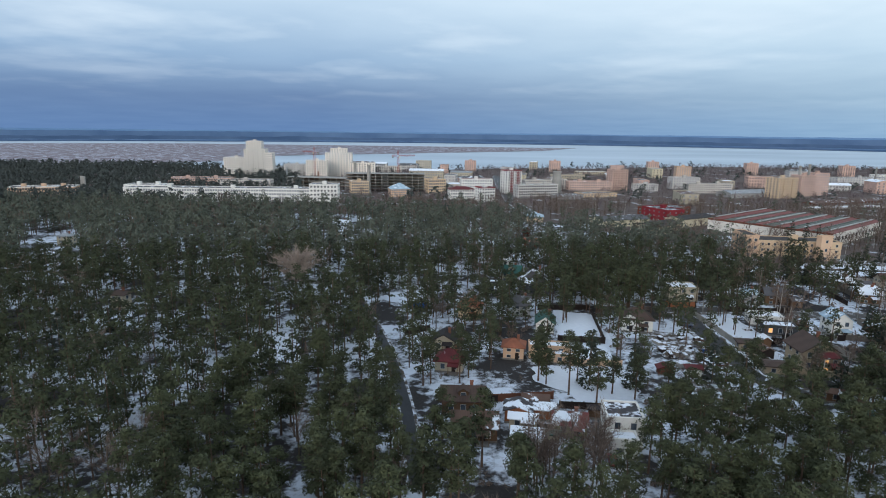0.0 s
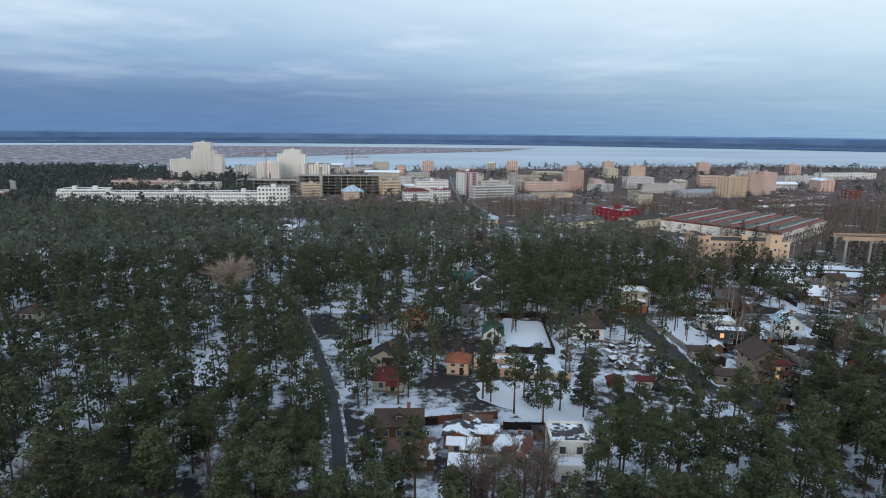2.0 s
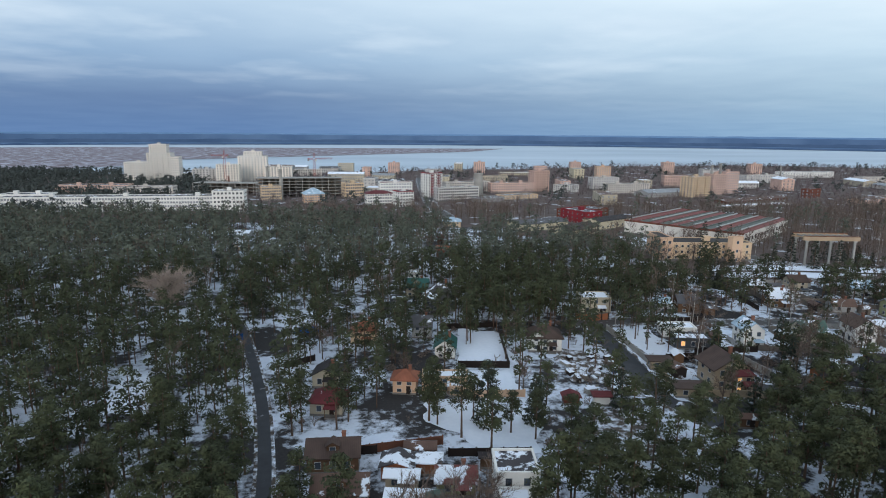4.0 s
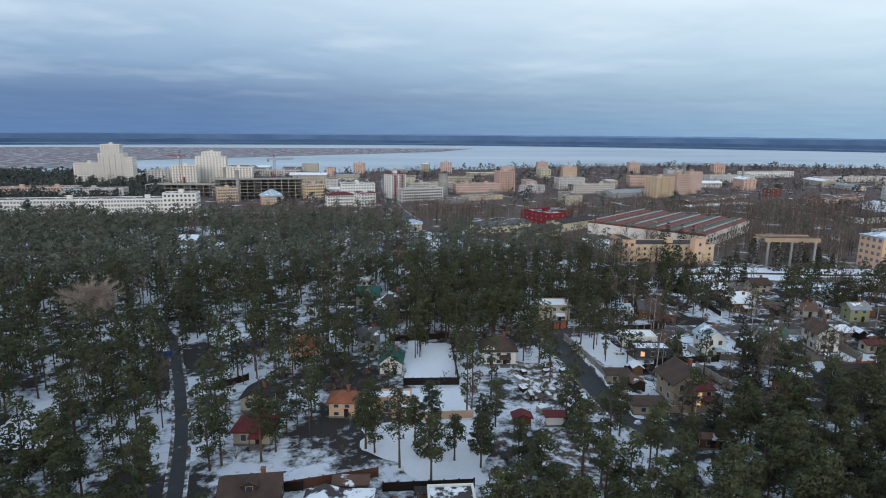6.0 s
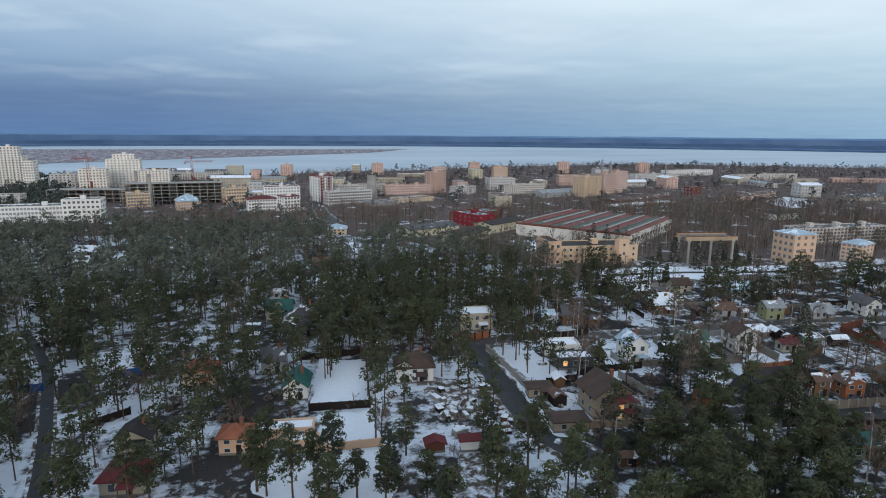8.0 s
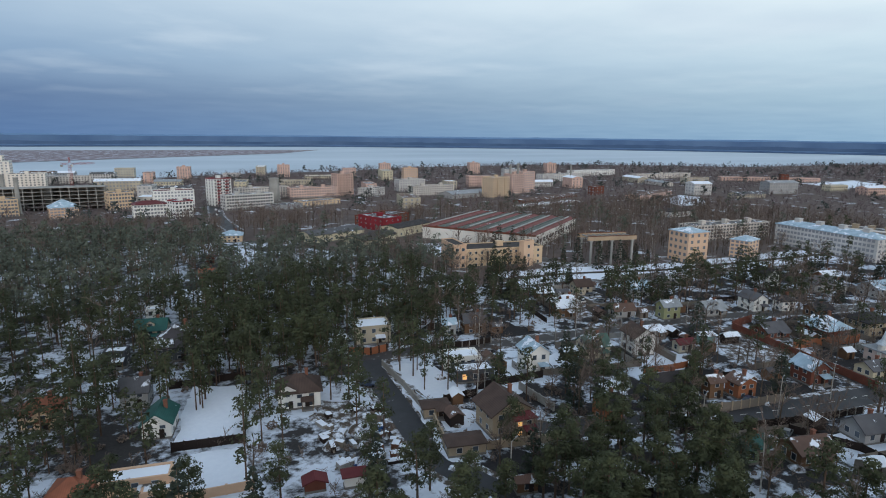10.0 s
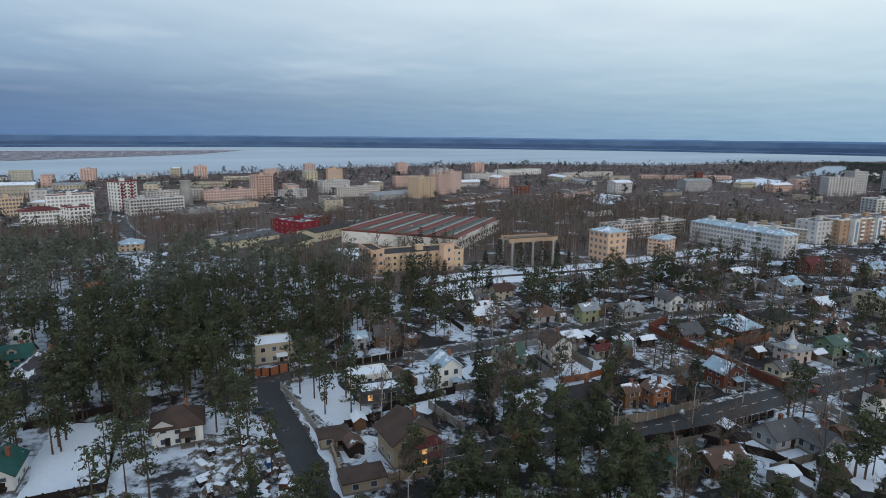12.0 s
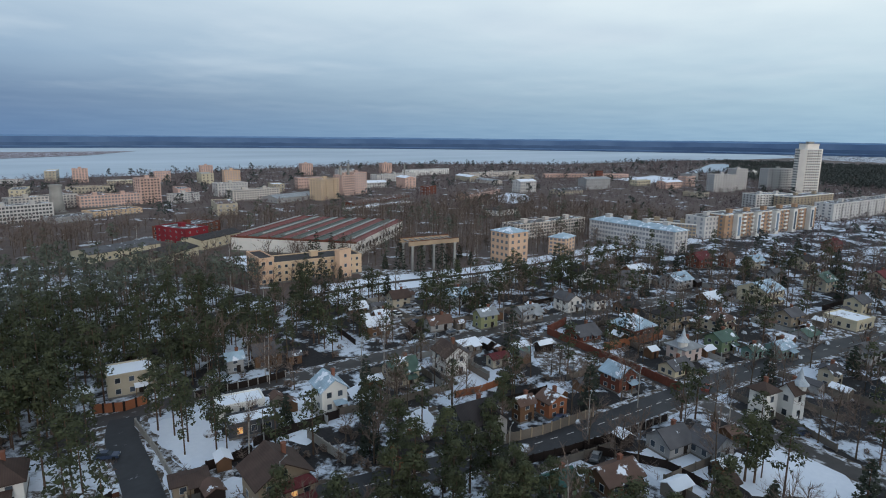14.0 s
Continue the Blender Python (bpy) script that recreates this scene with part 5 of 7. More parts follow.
house(165.7, 127.6, -11.6, 4.0, 2.9, 4.5, "gable", 1.2, TIMBER, R_BROWNS, "brown timber house behind spruces")
house(196.8, 122.4, -11.6, 6.0, 6.2, 4.4, "gable", 2.0, BRICKRED, R_BLUE, "red brick house with pale blue sheet roof", ridge='y')
house(236.7, 140.7, -10.9, 9.8, 9.8, 3.6, "hip", 3.4, BRICKRED, R_BLUE, "wide red brick hall with blue hip roof", floors=1)
house(221.3, 148.9, -13.0, 8.3, 6.8, 2.5, "gable", 2.1, BRICKRED, R_SLATE, "dark brick shed with slate roof", floors=1)
house(253.0, 136.4, -12.3, 9.4, 8.6, 4.6, "hip", 2.4, STONEW, R_DARK, "large sandy house with brown hip roof")
house(262.9, 124.4, -11.6, 8.5, 6.9, 4.0, "hip", 2.0, CREAM, R_BROWNS, "cream house with brown snowy roof")
house(228.9, 120.2, -14.4, 7.0, 6.4, 4.0, "hip", 1.8, PINK, R_GREY, "pale pink house with grey roof and turret")
house(216.4, 116.8, -10.9, 7.1, 5.2, 2.5, "gable", 1.6, PALEY, R_SLATE, "low yellow house with slate grey roof", floors=1)
house(244.1, 116.1, -13.0, 7.0, 5.8, 4.0, "gable", 1.8, GREENW, R_GREEN, "green wooden house with snowy green roof")
house(207.1, 92.1, -15.1, 4.1, 4.1, 6.6, "hip", 1.7, WHITE, R_BROWN, "white house with steep brown roof")
house(211.7, 87.7, -15.1, 4.4, 3.6, 6.7, "gable", 1.8, WHITE, R_BROWN, "white turreted house with brown roof")
house(182.2, 93.4, -14.4, 6.6, 6.0, 2.8, "gable", 2.2, GREYW, R_SLATE, "grey house with broad slate roof", floors=1, ridge='y')
house(177.6, 99.6, -15.1, 6.6, 6.0, 2.8, "gable", 2.2, GREYW, R_SLATE, "wing of grey garden house with slate roof", floors=1)
house(157.7, 100.3, -14.4, 8.1, 5.9, 3.0, "gable", 1.8, TIMBER, R_BROWNS, "brown timber lodge with snowy brown roof", floors=1)
house(170.0, 85.7, -13.7, 4.7, 2.1, 2.6, "gable", 0.8, TIMBER, R_BROWN, "small honey-brown timber cabin", floors=1, chimney=False)
house(147.7, 105.4, -13.7, 5.5, 4.0, 3.6, "gable", 1.4, GREENW, R_TEAL, "house with dark teal roof under a pine", floors=1)
house(282.6, 190.6, -13.0, 7.0, 8.0, 5.0, "gable", 2.7, WHITE, R_DARK, "white house with dark snowy gable roof", ridge='y')
house(243.6, 170.2, -12.3, 6.4, 7.6, 4.6, "gable", 2.0, WHITE, R_SLATE, "long white house with slate grey roof", ridge='y')
house(252.8, 164.1, -15.1, 5.6, 4.6, 4.0, "hip", 1.8, WHITE, R_DARK, "white house with rounded arch gable")
house(200.9, 214.7, -13.7, 6.9, 5.7, 4.0, "gable", 2.1, CREAM, R_BROWN, "beige gabled house with brown roof")
house(218.6, 203.0, -12.3, 8.3, 6.8, 4.0, "gable", 2.2, GREYW, R_BLUE, "grey house with pale blue roof")
house(207.3, 177.3, -12.3, 6.6, 4.8, 4.7, "gable", 1.7, OLIVE, R_GREY, "olive house with grey roof")
house(224.7, 173.5, -12.3, 8.1, 6.6, 2.9, "gable", 1.9, GREYW, R_GREY, "house with grey sheet roof", floors=1)
house(309.1, 127.1, -10.9, 11.7, 11.7, 5.8, "gable", 2.6, PALEY, R_BLUE, "yellow house with bright blue sheet roof")
house(306.8, 159.4, -13.0, 9.9, 9.0, 4.0, "gable", 2.4, GREYW, R_BLUE, "house with pale blue sheet roof")
house(294.7, 176.4, -13.7, 10.9, 8.9, 3.6, "gable", 2.2, GREYW, R_SLATE, "long low grey building", floors=1)
house(348.4, 116.8, -13.0, 8.9, 8.9, 4.8, "gable", 2.7, CREAM, R_GREEN, "pale house with greenish roof")
house(299.8, 96.0, -15.1, 10.7, 10.7, 3.6, "flat", 0.0, PALEY, R_SNOW, "low building with snow-covered flat roof", floors=1)
house(369.8, 150.6, -12.3, 8.0, 6.5, 4.6, "gable", 2.1, CREAM, R_BLUE, "house with blue roof near the railway")
house(388.5, 134.3, -13.0, 7.9, 6.5, 4.6, "gable", 2.1, CREAM, R_DARK, "cream house near the railway")
house(365.0, 161.3, -13.0, 6.1, 5.0, 4.6, "gable", 2.2, BRICKRED, R_BROWNS, "red brick house with brown snowy roof")
house(353.4, 169.9, -15.1, 9.4, 7.6, 4.8, "gable", 2.8, BRICKRED, R_RED, "red brick house with red roof")
house(453.2, 137.9, -13.0, 8.6, 7.1, 4.8, "gable", 2.4, BRICKRED, R_RED, "brick house with red roof by the tracks")
house(376.7, 101.1, -14.4, 8.8, 8.0, 4.1, "gable", 2.7, CREAM, R_RED, "house with dull red roof")
house(320.9, 98.0, -11.6, 7.3, 6.0, 4.6, "gable", 1.9, PALEY, R_SLATE, "pale yellow house with slate roof")
house(244.2, 107.1, -11.6, 5.0, 3.7, 2.8, "gable", 1.1, TURQ, R_GREEN, "low turquoise greenhouse building", floors=1)
house(251.2, 102.1, -13.7, 6.7, 4.9, 3.5, "gable", 1.5, TURQ, R_BLUE, "low turquoise wooden house", floors=1)
house(272.9, 101.3, -12.3, 6.8, 5.0, 2.5, "gable", 1.5, GREYW, R_GREEN, "grey cottage with green snowy roof", floors=1)
house(238.9, 86.5, -12.3, 4.7, 3.8, 4.0, "gable", 1.5, CREAM, R_DARKS, "cream house with dark snowy roof")
house(265.4, 84.2, -11.6, 6.8, 5.6, 4.0, "gable", 1.8, GREYW, R_SLATE, "grey garden house with slate roof")
house(239.5, 75.0, -15.1, 6.8, 5.5, 4.0, "gable", 2.0, DARKG, R_DARKS, "dark house with snowy roof")
house(184.9, 152.1, -11.6, 5.2, 3.3, 3.0, "gable", 0.9, CREAM, R_RED, "small cottage with dark red roof", floors=1)
house(187.1, 165.1, -10.9, 6.1, 2.8, 2.6, "shed", 0.5, GREYW, R_SNOW, "low shed with snow-covered roof", floors=1, name='shed', category='shed', chimney=False)
house(196.7, 153.5, -13.7, 5.0, 2.3, 2.8, "shed", 0.3, TURQ, R_SNOW, "turquoise shed with snowy roof", floors=0, name='shed', category='shed', chimney=False)
house(175.8, 195.1, -12.3, 7.3, 5.3, 4.0, "gable", 1.9, TIMBER, R_SNOW, "timber cottage with snowy roof")
house(184.2, 217.9, -13.0, 6.6, 4.8, 2.5, "gable", 1.6, TIMBER, R_SNOW, "timber cottage under firs with snowy roof", floors=1)
house(194.0, 185.8, -15.1, 7.8, 4.9, 2.8, "gable", 1.7, GREYW, R_BROWNS, "grey cottage with brown snowy roof", floors=1)
house(185.7, 205.1, -11.6, 4.9, 3.1, 2.8, "gable", 1.1, BRICKRED, R_SNOW, "small brick house with snowy roof", floors=1)
house(256.8, 154.2, -13.7, 7.2, 5.3, 3.2, "gable", 1.6, TIMBER, R_DARK, "timber house beside the street", floors=1)
house(290.2, 138.9, -14.4, 7.1, 5.8, 3.3, "gable", 1.7, TIMBER, R_SNOW, "timber house with snowy roof", floors=1)
house(286.2, 110.1, -15.1, 6.9, 5.7, 4.0, "gable", 1.8, STONEW, R_SLATE, "sandy house behind bare trees")
house(314.4, 183.3, -13.7, 8.2, 6.0, 2.8, "gable", 1.8, TIMBER, R_SNOW, "cottage with snowy roof near the tracks", floors=1)
house(250.1, 211.3, -15.1, 9.6, 7.0, 2.9, "gable", 2.1, GREYW, R_SNOW, "low grey building with snowy roof", floors=1)
house(352.9, 135.7, -12.3, 7.8, 5.7, 3.6, "gable", 1.7, GREYW, R_SLATE, "grey cottage near the tracks", floors=1)
# ---- sheds and houses in the nearest gardens ----
house(14.6, 118.8, -6.0, 9.4, 6.8, 3.4, "gable", 1.9, TIMBER, R_BROWN, "house with dark brown roof beside the lane", floors=1)
house(15.6, 106.6, -7.0, 9.0, 6.0, 3.4, "gable", 1.9, TIMBER, R_BROWNS, "timber house with reddish brown roof", floors=1)
house(26.0, 112.9, -13.0, 5.6, 4.5, 3.0, "gable", 0.9, ORANGE, R_DARKS, "orange timber workshop with snowy roof", ridge='y', floors=0, name='shed', category='shed', chimney=False)
house(31.7, 112.8, -14.4, 4.5, 2.7, 2.6, "shed", 0.2, ORANGE, R_DARKS, "orange timber shed with dark snowy roof", floors=0, name='shed', category='shed', chimney=False)
house(26.4, 109.4, -15.1, 5.7, 2.6, 2.5, "gable", 0.6, CREAM, R_SNOW, "cream garden cabin with snow-covered roof", floors=1, chimney=False, plinth=False)
house(35.6, 106.8, -11.6, 6.7, 5.0, 2.9, "gable", 1.5, OLIVE, R_REDS, "olive green house with reddish snowy roof", floors=1)
house(43.0, 112.3, -10.9, 2.8, 1.3, 2.6, "gable", 0.4, TIMBER, R_DARK, "small dark shed behind the green house", floors=0, chimney=False, name='shed', category='shed')
house(31.1, 118.4, -10.9, 5.6, 2.6, 2.4, "gable", 0.6, TIMBER, R_BROWNS, "timber outbuilding with snow on its roof", floors=0, chimney=False, name='shed', category='shed')
house(31.1, 103.5, -13.0, 2.8, 1.5, 1.8, "gable", 0.3, PALEY, R_GREEN, "small greenhouse shed with greenish roof", floors=0, name='shed', category='shed', chimney=False)
house(25.9, 103.1, -13.7, 6.1, 2.7, 1.9, "shed", 0.3, WHITE, R_SNOW, "low white greenhouse with snow-covered roof", floors=0, name='greenhouse', category='greenhouse', chimney=False)
house(45.2, 103.0, -10.0, 7.2, 7.4, 6.4, "flat", 0.0, WHITE, R_DARKS, "flat-roofed white two-storey building with patchy snow", floors=2)
house(43.4, 97.2, -10.0, 5.0, 3.6, 4.0, "flat", 0.0, WHITE, R_SNOW, "low white wing with a snowy flat roof", floors=1)
house(50.7, 85.0, -13.0, 3.1, 2.0, 4.0, "gable", 0.7, WHITE, R_GREY, "small white gabled house", ridge='y', chimney=False)
house(76.0, 132.7, -11.6, 3.7, 1.7, 2.4, "shed", 0.2, WHITE, R_RED, "shed with bright red roof", floors=0, name='shed', category='shed', chimney=False)
house(69.4, 134.9, -10.9, 3.6, 2.3, 1.9, "gable", 0.7, BRICKRED, R_RED, "shed with dark red roof", ridge='y', floors=0, name='shed', category='shed', chimney=False)
house(102.3, 117.0, -14.4, 3.8, 1.7, 2.6, "gable", 0.5, TIMBER, R_BROWNS, "brown timber kiosk with snowy roof", floors=1, chimney=False)
house(100.9, 106.0, -13.0, 2.5, 1.1, 2.8, "gable", 0.4, GREENW, R_GREEN, "small green garden house", floors=1, chimney=False)
house(125.8, 106.0, -13.7, 3.6, 2.0, 3.6, "gable", 0.9, TURQ, R_GREEN, "narrow turquoise wooden house", floors=1)
# ---- school, works and railway structures ----
block(203.5, 277.7, -11.3, 39.7, 15.0, 8.6, 3, YELLOW, "long yellow three-storey school with dark flat roof", bays=13, balconies=0, roofm=R_DARK, boxes=1, name='school', category='school', ww=1.2, wh=1.3)
block(180.4, 282.2, -9.0, 6.1, 18.0, 11.3, 3, PEACH, "square peach end wing of the school", bays=2, boxes=0, name='school_wing', category='school', roofm=R_DARK)
block(209.5, 263.3, 9.2, 6.7, 3.0, 12.7, 3, PEACH, "tall peach stair tower on the school front", bays=1, boxes=0, name='stair_tower', category='tower', faces=(0,))
block(189.8, 398.2, -73.2, 26.0, 15.0, 8.9, 3, CRIMSON, "crimson red three-storey office building", bays=5, ww=1.0, wh=1.1, boxes=1, name='office_building', category='office')
block(199.6, 417.1, 24.9, 35.7, 18.0, 7.3, 3, BRICKRED, "tall red brick works building", bays=8, boxes=1, name='works_building', category='works')
block(149.8, 376.4, 17.5, 37.1, 16.0, 5.0, 1, PALEY, "long yellow warehouse with dark roof", bays=10, boxes=0, name='warehouse', category='warehouse', roofm=R_SLATE, roof='gable', rise=1.8, faces=(0, 3), wh=1.2)
block(163.0, 348.6, 32.0, 30.8, 16.0, 5.5, 1, PALEY, "yellow warehouse with dark purple roof", bays=6, boxes=0, name='warehouse', category='warehouse', roofm=R_DARK, roof='gable', rise=1.8, faces=(0, 3), wh=1.2)
block(198.3, 375.7, 26.9, 33.1, 14.0, 6.0, 1, PALEY, "yellow works annex with dark roof", bays=6, boxes=0, name='works_annex', category='warehouse', roofm=R_DARK, roof='gable', rise=1.5, faces=(0,), wh=1.2)
# ---- blocks of flats and the town ----
block(292.3, 239.3, -95.0, 13.0, 13.0, 15.7, 5, PEACH, "peach five-storey block with pale blue roof", each=False, roofm=R_BLUE, roof='hip', rise=2, boxes=0, bays=4)
block(327.4, 232.4, -78.3, 9.6, 12.0, 9.8, 5, PEACH, "peach five-storey block with blue roof", each=False, roofm=R_BLUE, roof='hip', rise=2, boxes=0, bays=4)
block(370.4, 275.8, -7.2, 61.9, 12.0, 9.7, 5, BEIGE, "long beige five-storey block of flats", bays=24, each=False, boxes=3)
block(382.2, 219.7, -97.4, 58.2, 12.0, 12.5, 5, PANEL, "long panel block with pale blue hip roof", each=False, roofm=R_BLUE, roof='hip', rise=2.4, boxes=4, bays=26)
block(437.9, 221.6, -75.8, 36.5, 13.0, 8.4, 4, STONEW, "brown and white four-storey block", bays=16, boxes=4, trim=WHITE, each=False)
block(445.7, 206.3, -11.5, 21.7, 14.0, 13.7, 5, PANEL, "white corner block with brown top", bays=6, boxes=1, each=False)
block(497.2, 189.9, -13.2, 102.6, 15.0, 15.0, 6, TERRA, "long terracotta and white glazed block", bays=24, boxes=5, trim=WHITE, balconies=10, roofm=R_BIT, each=False)
block(839.2, 258.8, -37.4, 27.8, 18.0, 50.7, 17, TOWERW, "tall pale seventeen-storey tower block", bays=7, cut=5.0, boxes=1, balconies=4, trim=WHITE, each=False)
block(866.5, 297.9, -37.0, 34.2, 16.0, 26.3, 9, PANEL, "white nine-storey panel block of flats", bays=10, boxes=1, balconies=3, each=False)
block(826.5, 329.4, -37.0, 14.6, 18.0, 26.0, 9, PANEL, "white nine-storey panel block of flats", bays=5, boxes=1, each=False)
block(778.2, 329.1, -37.2, 26.4, 16.0, 20.8, 8, PANEL, "grey panel block near the railway", bays=8, boxes=1, each=False)
block(648.3, 236.3, -26.9, 40.5, 16.0, 13.2, 6, PANEL, "grey and white block with balconies", bays=12, boxes=2, balconies=4, trim=WHITE, each=False)
block(670.9, 212.7, -11.2, 70.5, 16.0, 12.9, 6, STONEW, "brown and white block of flats", bays=12, boxes=2, trim=WHITE, each=False)
block(656.8, 165.6, -10.1, 133.9, 14.0, 13.7, 6, PANEL, "long greenish grey block with balconies", bays=26, boxes=3, balconies=8, each=False)
block(1099.2, 405.2, -35.0, 20.1, 12.0, 10.0, 2, WHITE, "white church with small domes", bays=3, boxes=1, name='church', category='church', each=False)
block(854.9, 562.7, -35.1, 133.4, 14.0, 6.0, 2, PINKISH, "long low pink brick works building", bays=30, boxes=0, each=False)
block(847.4, 535.6, -35.3, 9.8, 8.0, 12.0, 3, BRICKRED, "square red brick works tower", bays=2, boxes=0, each=False)
block(423.6, 358.5, 2.3, 25.2, 12.0, 5.1, 2, WHITE, "small white building with dark roof", bays=5, boxes=0, roofm=R_DARK, roof='hip', rise=2, each=False)
block(114.2, 574.2, 20.7, 15.9, 14.0, 23.4, 9, WHITE, "white nine-storey block with red roof edge", bays=6, boxes=1, balconies=2, trim=CRIMSON, each=False)
block(132.0, 542.9, 10.1, 40.2, 12.0, 12.3, 5, PANEL, "grey five-storey panel block of flats", bays=18, boxes=2, each=False)
block(157.9, 614.1, 12.2, 49.7, 12.0, 11.0, 5, BEIGE, "beige five-storey block of flats", bays=18, boxes=2, each=False)
block(205.2, 608.7, 0.1, 46.9, 12.0, 10.0, 4, PINKISH, "long brick five-storey block", bays=18, boxes=2, each=False)
block(236.7, 610.6, 5.6, 17.5, 14.0, 22.3, 9, PINKISH, "brick-red nine-storey block of flats", bays=6, boxes=1, balconies=2, each=False)
block(263.4, 600.0, 14.0, 24.7, 12.0, 8.0, 4, PANEL, "grey four-storey block of flats", bays=8, boxes=1, each=False)
block(319.9, 628.6, -1.0, 30.8, 14.0, 13.2, 5, PANEL, "grey block with pale roof", bays=10, boxes=1, each=False)
block(349.1, 691.3, -12.6, 16.9, 14.0, 21.4, 9, PEACH, "peach nine-storey block of flats", bays=6, boxes=1, each=False)
block(322.0, 580.7, 0.3, 47.1, 12.0, 10.3, 5, BEIGE, "long beige five-storey block of flats", bays=18, boxes=2, each=False)
block(343.2, 551.3, 12.4, 47.0, 20.0, 4.9, 1, GREYW, "grey works shed with pale roof", bays=8, boxes=0, roofm=R_GREY, roof='gable', rise=2.5, name='works_shed', category='works', each=False)
block(372.3, 536.9, 12.8, 22.9, 16.0, 20.4, 9, YELLOW, "yellow nine-storey block of flats", bays=8, boxes=1, balconies=2, each=False)
block(408.9, 557.7, 6.3, 16.7, 14.0, 21.4, 9, PINKISH, "pink brick nine-storey block of flats", bays=6, boxes=1, each=False)
block(428.2, 564.9, 6.5, 17.2, 14.0, 23.1, 9, PINKISH, "pink brick nine-storey block of flats", bays=6, boxes=1, each=False)
block(406.0, 497.6, 16.9, 90.7, 12.0, 2.4, 1, BRICKRED, "long low brick railway shed", bays=20, boxes=0, roofm=R_BROWNS, roof='gable', rise=1.5, name='railway_shed', category='shed', each=False)
block(379.5, 463.1, 10.1, 78.0, 10.0, 1.7, 1, PANEL, "long low grey railway shed", bays=20, boxes=0, roofm=R_SNOW, name='railway_shed', category='shed', each=False)
block(574.9, 684.5, 2.5, 70.9, 14.0, 10.0, 5, PANEL, "grey five-storey panel block of flats", bays=18, boxes=1, each=False)
block(695.2, 752.9, 3.2, 88.7, 16.0, 8.9, 4, WHITE, "long white works building", bays=18, boxes=0, each=False)
block(752.8, 665.2, -1.9, 108.9, 14.0, 7.5, 3, BEIGE, "long low beige building in town", bays=20, boxes=1, each=False)
block(191.8, 547.1, 14.5, 37.2, 16.0, 4.2, 2, YELLOW, "low yellow works building with white wall", bays=10, boxes=0, each=False)
block(158.2, 528.1, 21.7, 27.4, 14.0, 4.1, 2, GREYW, "low grey works building in town", bays=8, boxes=0, each=False)
block(516.6, 470.0, 19.4, 85.6, 12.0, 5.4, 2, PINKISH, "long low brick building with snow", bays=14, boxes=0, roofm=R_BROWNS, roof='gable', rise=1.5, each=False)
block(486.6, 515.9, 18.7, 20.0, 8.0, 9.0, 3, BRICKRED, "small dark brick tower in town", bays=2, boxes=0, each=False)
block(114.4, 892.9, -11.4, 16.5, 14.0, 16.3, 9, PINKISH, "distant brick nine-storey block by the bay", bays=5, boxes=1, each=False)
block(244.3, 890.0, -11.2, 16.7, 14.0, 17.1, 9, PINKISH, "distant brick nine-storey block by the bay", bays=5, boxes=1, each=False)
block(397.5, 884.7, -11.0, 16.1, 14.0, 17.1, 9, PINKISH, "distant brick nine-storey block by the bay", bays=5, boxes=1, each=False)
block(540.0, 856.9, -11.0, 16.8, 14.0, 17.5, 9, PINKISH, "distant brick nine-storey block by the bay", bays=5, boxes=1, each=False)
block(664.9, 819.3, -11.1, 17.1, 14.0, 16.7, 9, PINKISH, "distant brick nine-storey block by the bay", bays=5, boxes=1, each=False)
block(58.3, 519.9, 3.9, 22.0, 14.0, 10.3, 4, WHITE, "white four-storey block with dark red roof", bays=10, boxes=0, roofm=R_RED, roof='hip', rise=2.2, each=False)
block(77.6, 562.0, 1.9, 30.2, 14.0, 15.6, 6, WHITE, "white six-storey block with dark red roof", bays=12, boxes=1, roofm=R_RED, each=False)
block(78.2, 507.0, 17.2, 12.9, 14.0, 12.9, 5, WHITE, "white block with dark red trim", bays=5, boxes=1, trim=CRIMSON, each=False)
block(3.3, 541.9, 8.8, 17.9, 16.0, 8.3, 4, PEACH, "peach building with blue hip roof", bays=8, boxes=0, roofm=R_BLUE, roof='hip', rise=5, each=False)
block(39.0, 579.7, 14.4, 17.9, 14.0, 13.8, 5, YELLOW, "yellow block with stepped top", bays=8, boxes=1, each=False)
block(-35.0, 565.6, 11.8, 17.0, 14.0, 12.6, 5, YELLOW, "yellow block under construction", bays=8, boxes=1, each=False)
block(-13.5, 862.1, 0.3, 44.7, 14.0, 9.2, 4, BEIGE, "long low beige block by the bay", bays=14, boxes=1, each=False)
block(-137.0, 505.5, -2.9, 175.9, 16.0, 11.8, 4, WHITE, "long white four-storey factory with rows of windows", bays=80, boxes=3, name='factory_building', category='factory', each=False)
block(-59.1, 493.3, -3.0, 23.3, 14.0, 16.4, 5, WHITE, "tall white end block of the factory", bays=8, boxes=1, name='factory_wing', category='factory', each=False)
block(-212.9, 524.0, -2.8, 35.5, 16.0, 12.6, 4, WHITE, "white wing of the long factory", bays=14, boxes=2, name='factory_wing', category='factory', each=False)
block(-199.4, 623.6, -1.8, 62.6, 16.0, 10.6, 4, PINKISH, "long pinkish block behind the factory", bays=26, boxes=2, each=False)
block(-152.2, 611.3, -1.9, 52.4, 16.0, 9.8, 4, BEIGE, "long beige block behind the factory", bays=22, boxes=1, each=False)
block(-306.2, 535.8, 11.1, 50.7, 16.0, 9.4, 3, PEACH, "long orange and white building in the wood", bays=24, boxes=3, trim=WHITE, each=False)
block(-200.9, 766.9, -0.3, 27.2, 18.0, 24.7, 9, TOWERW, "cream nine-storey wing of stepped tower", bays=9, boxes=1, balconies=3, trim=WHITE, each=False)
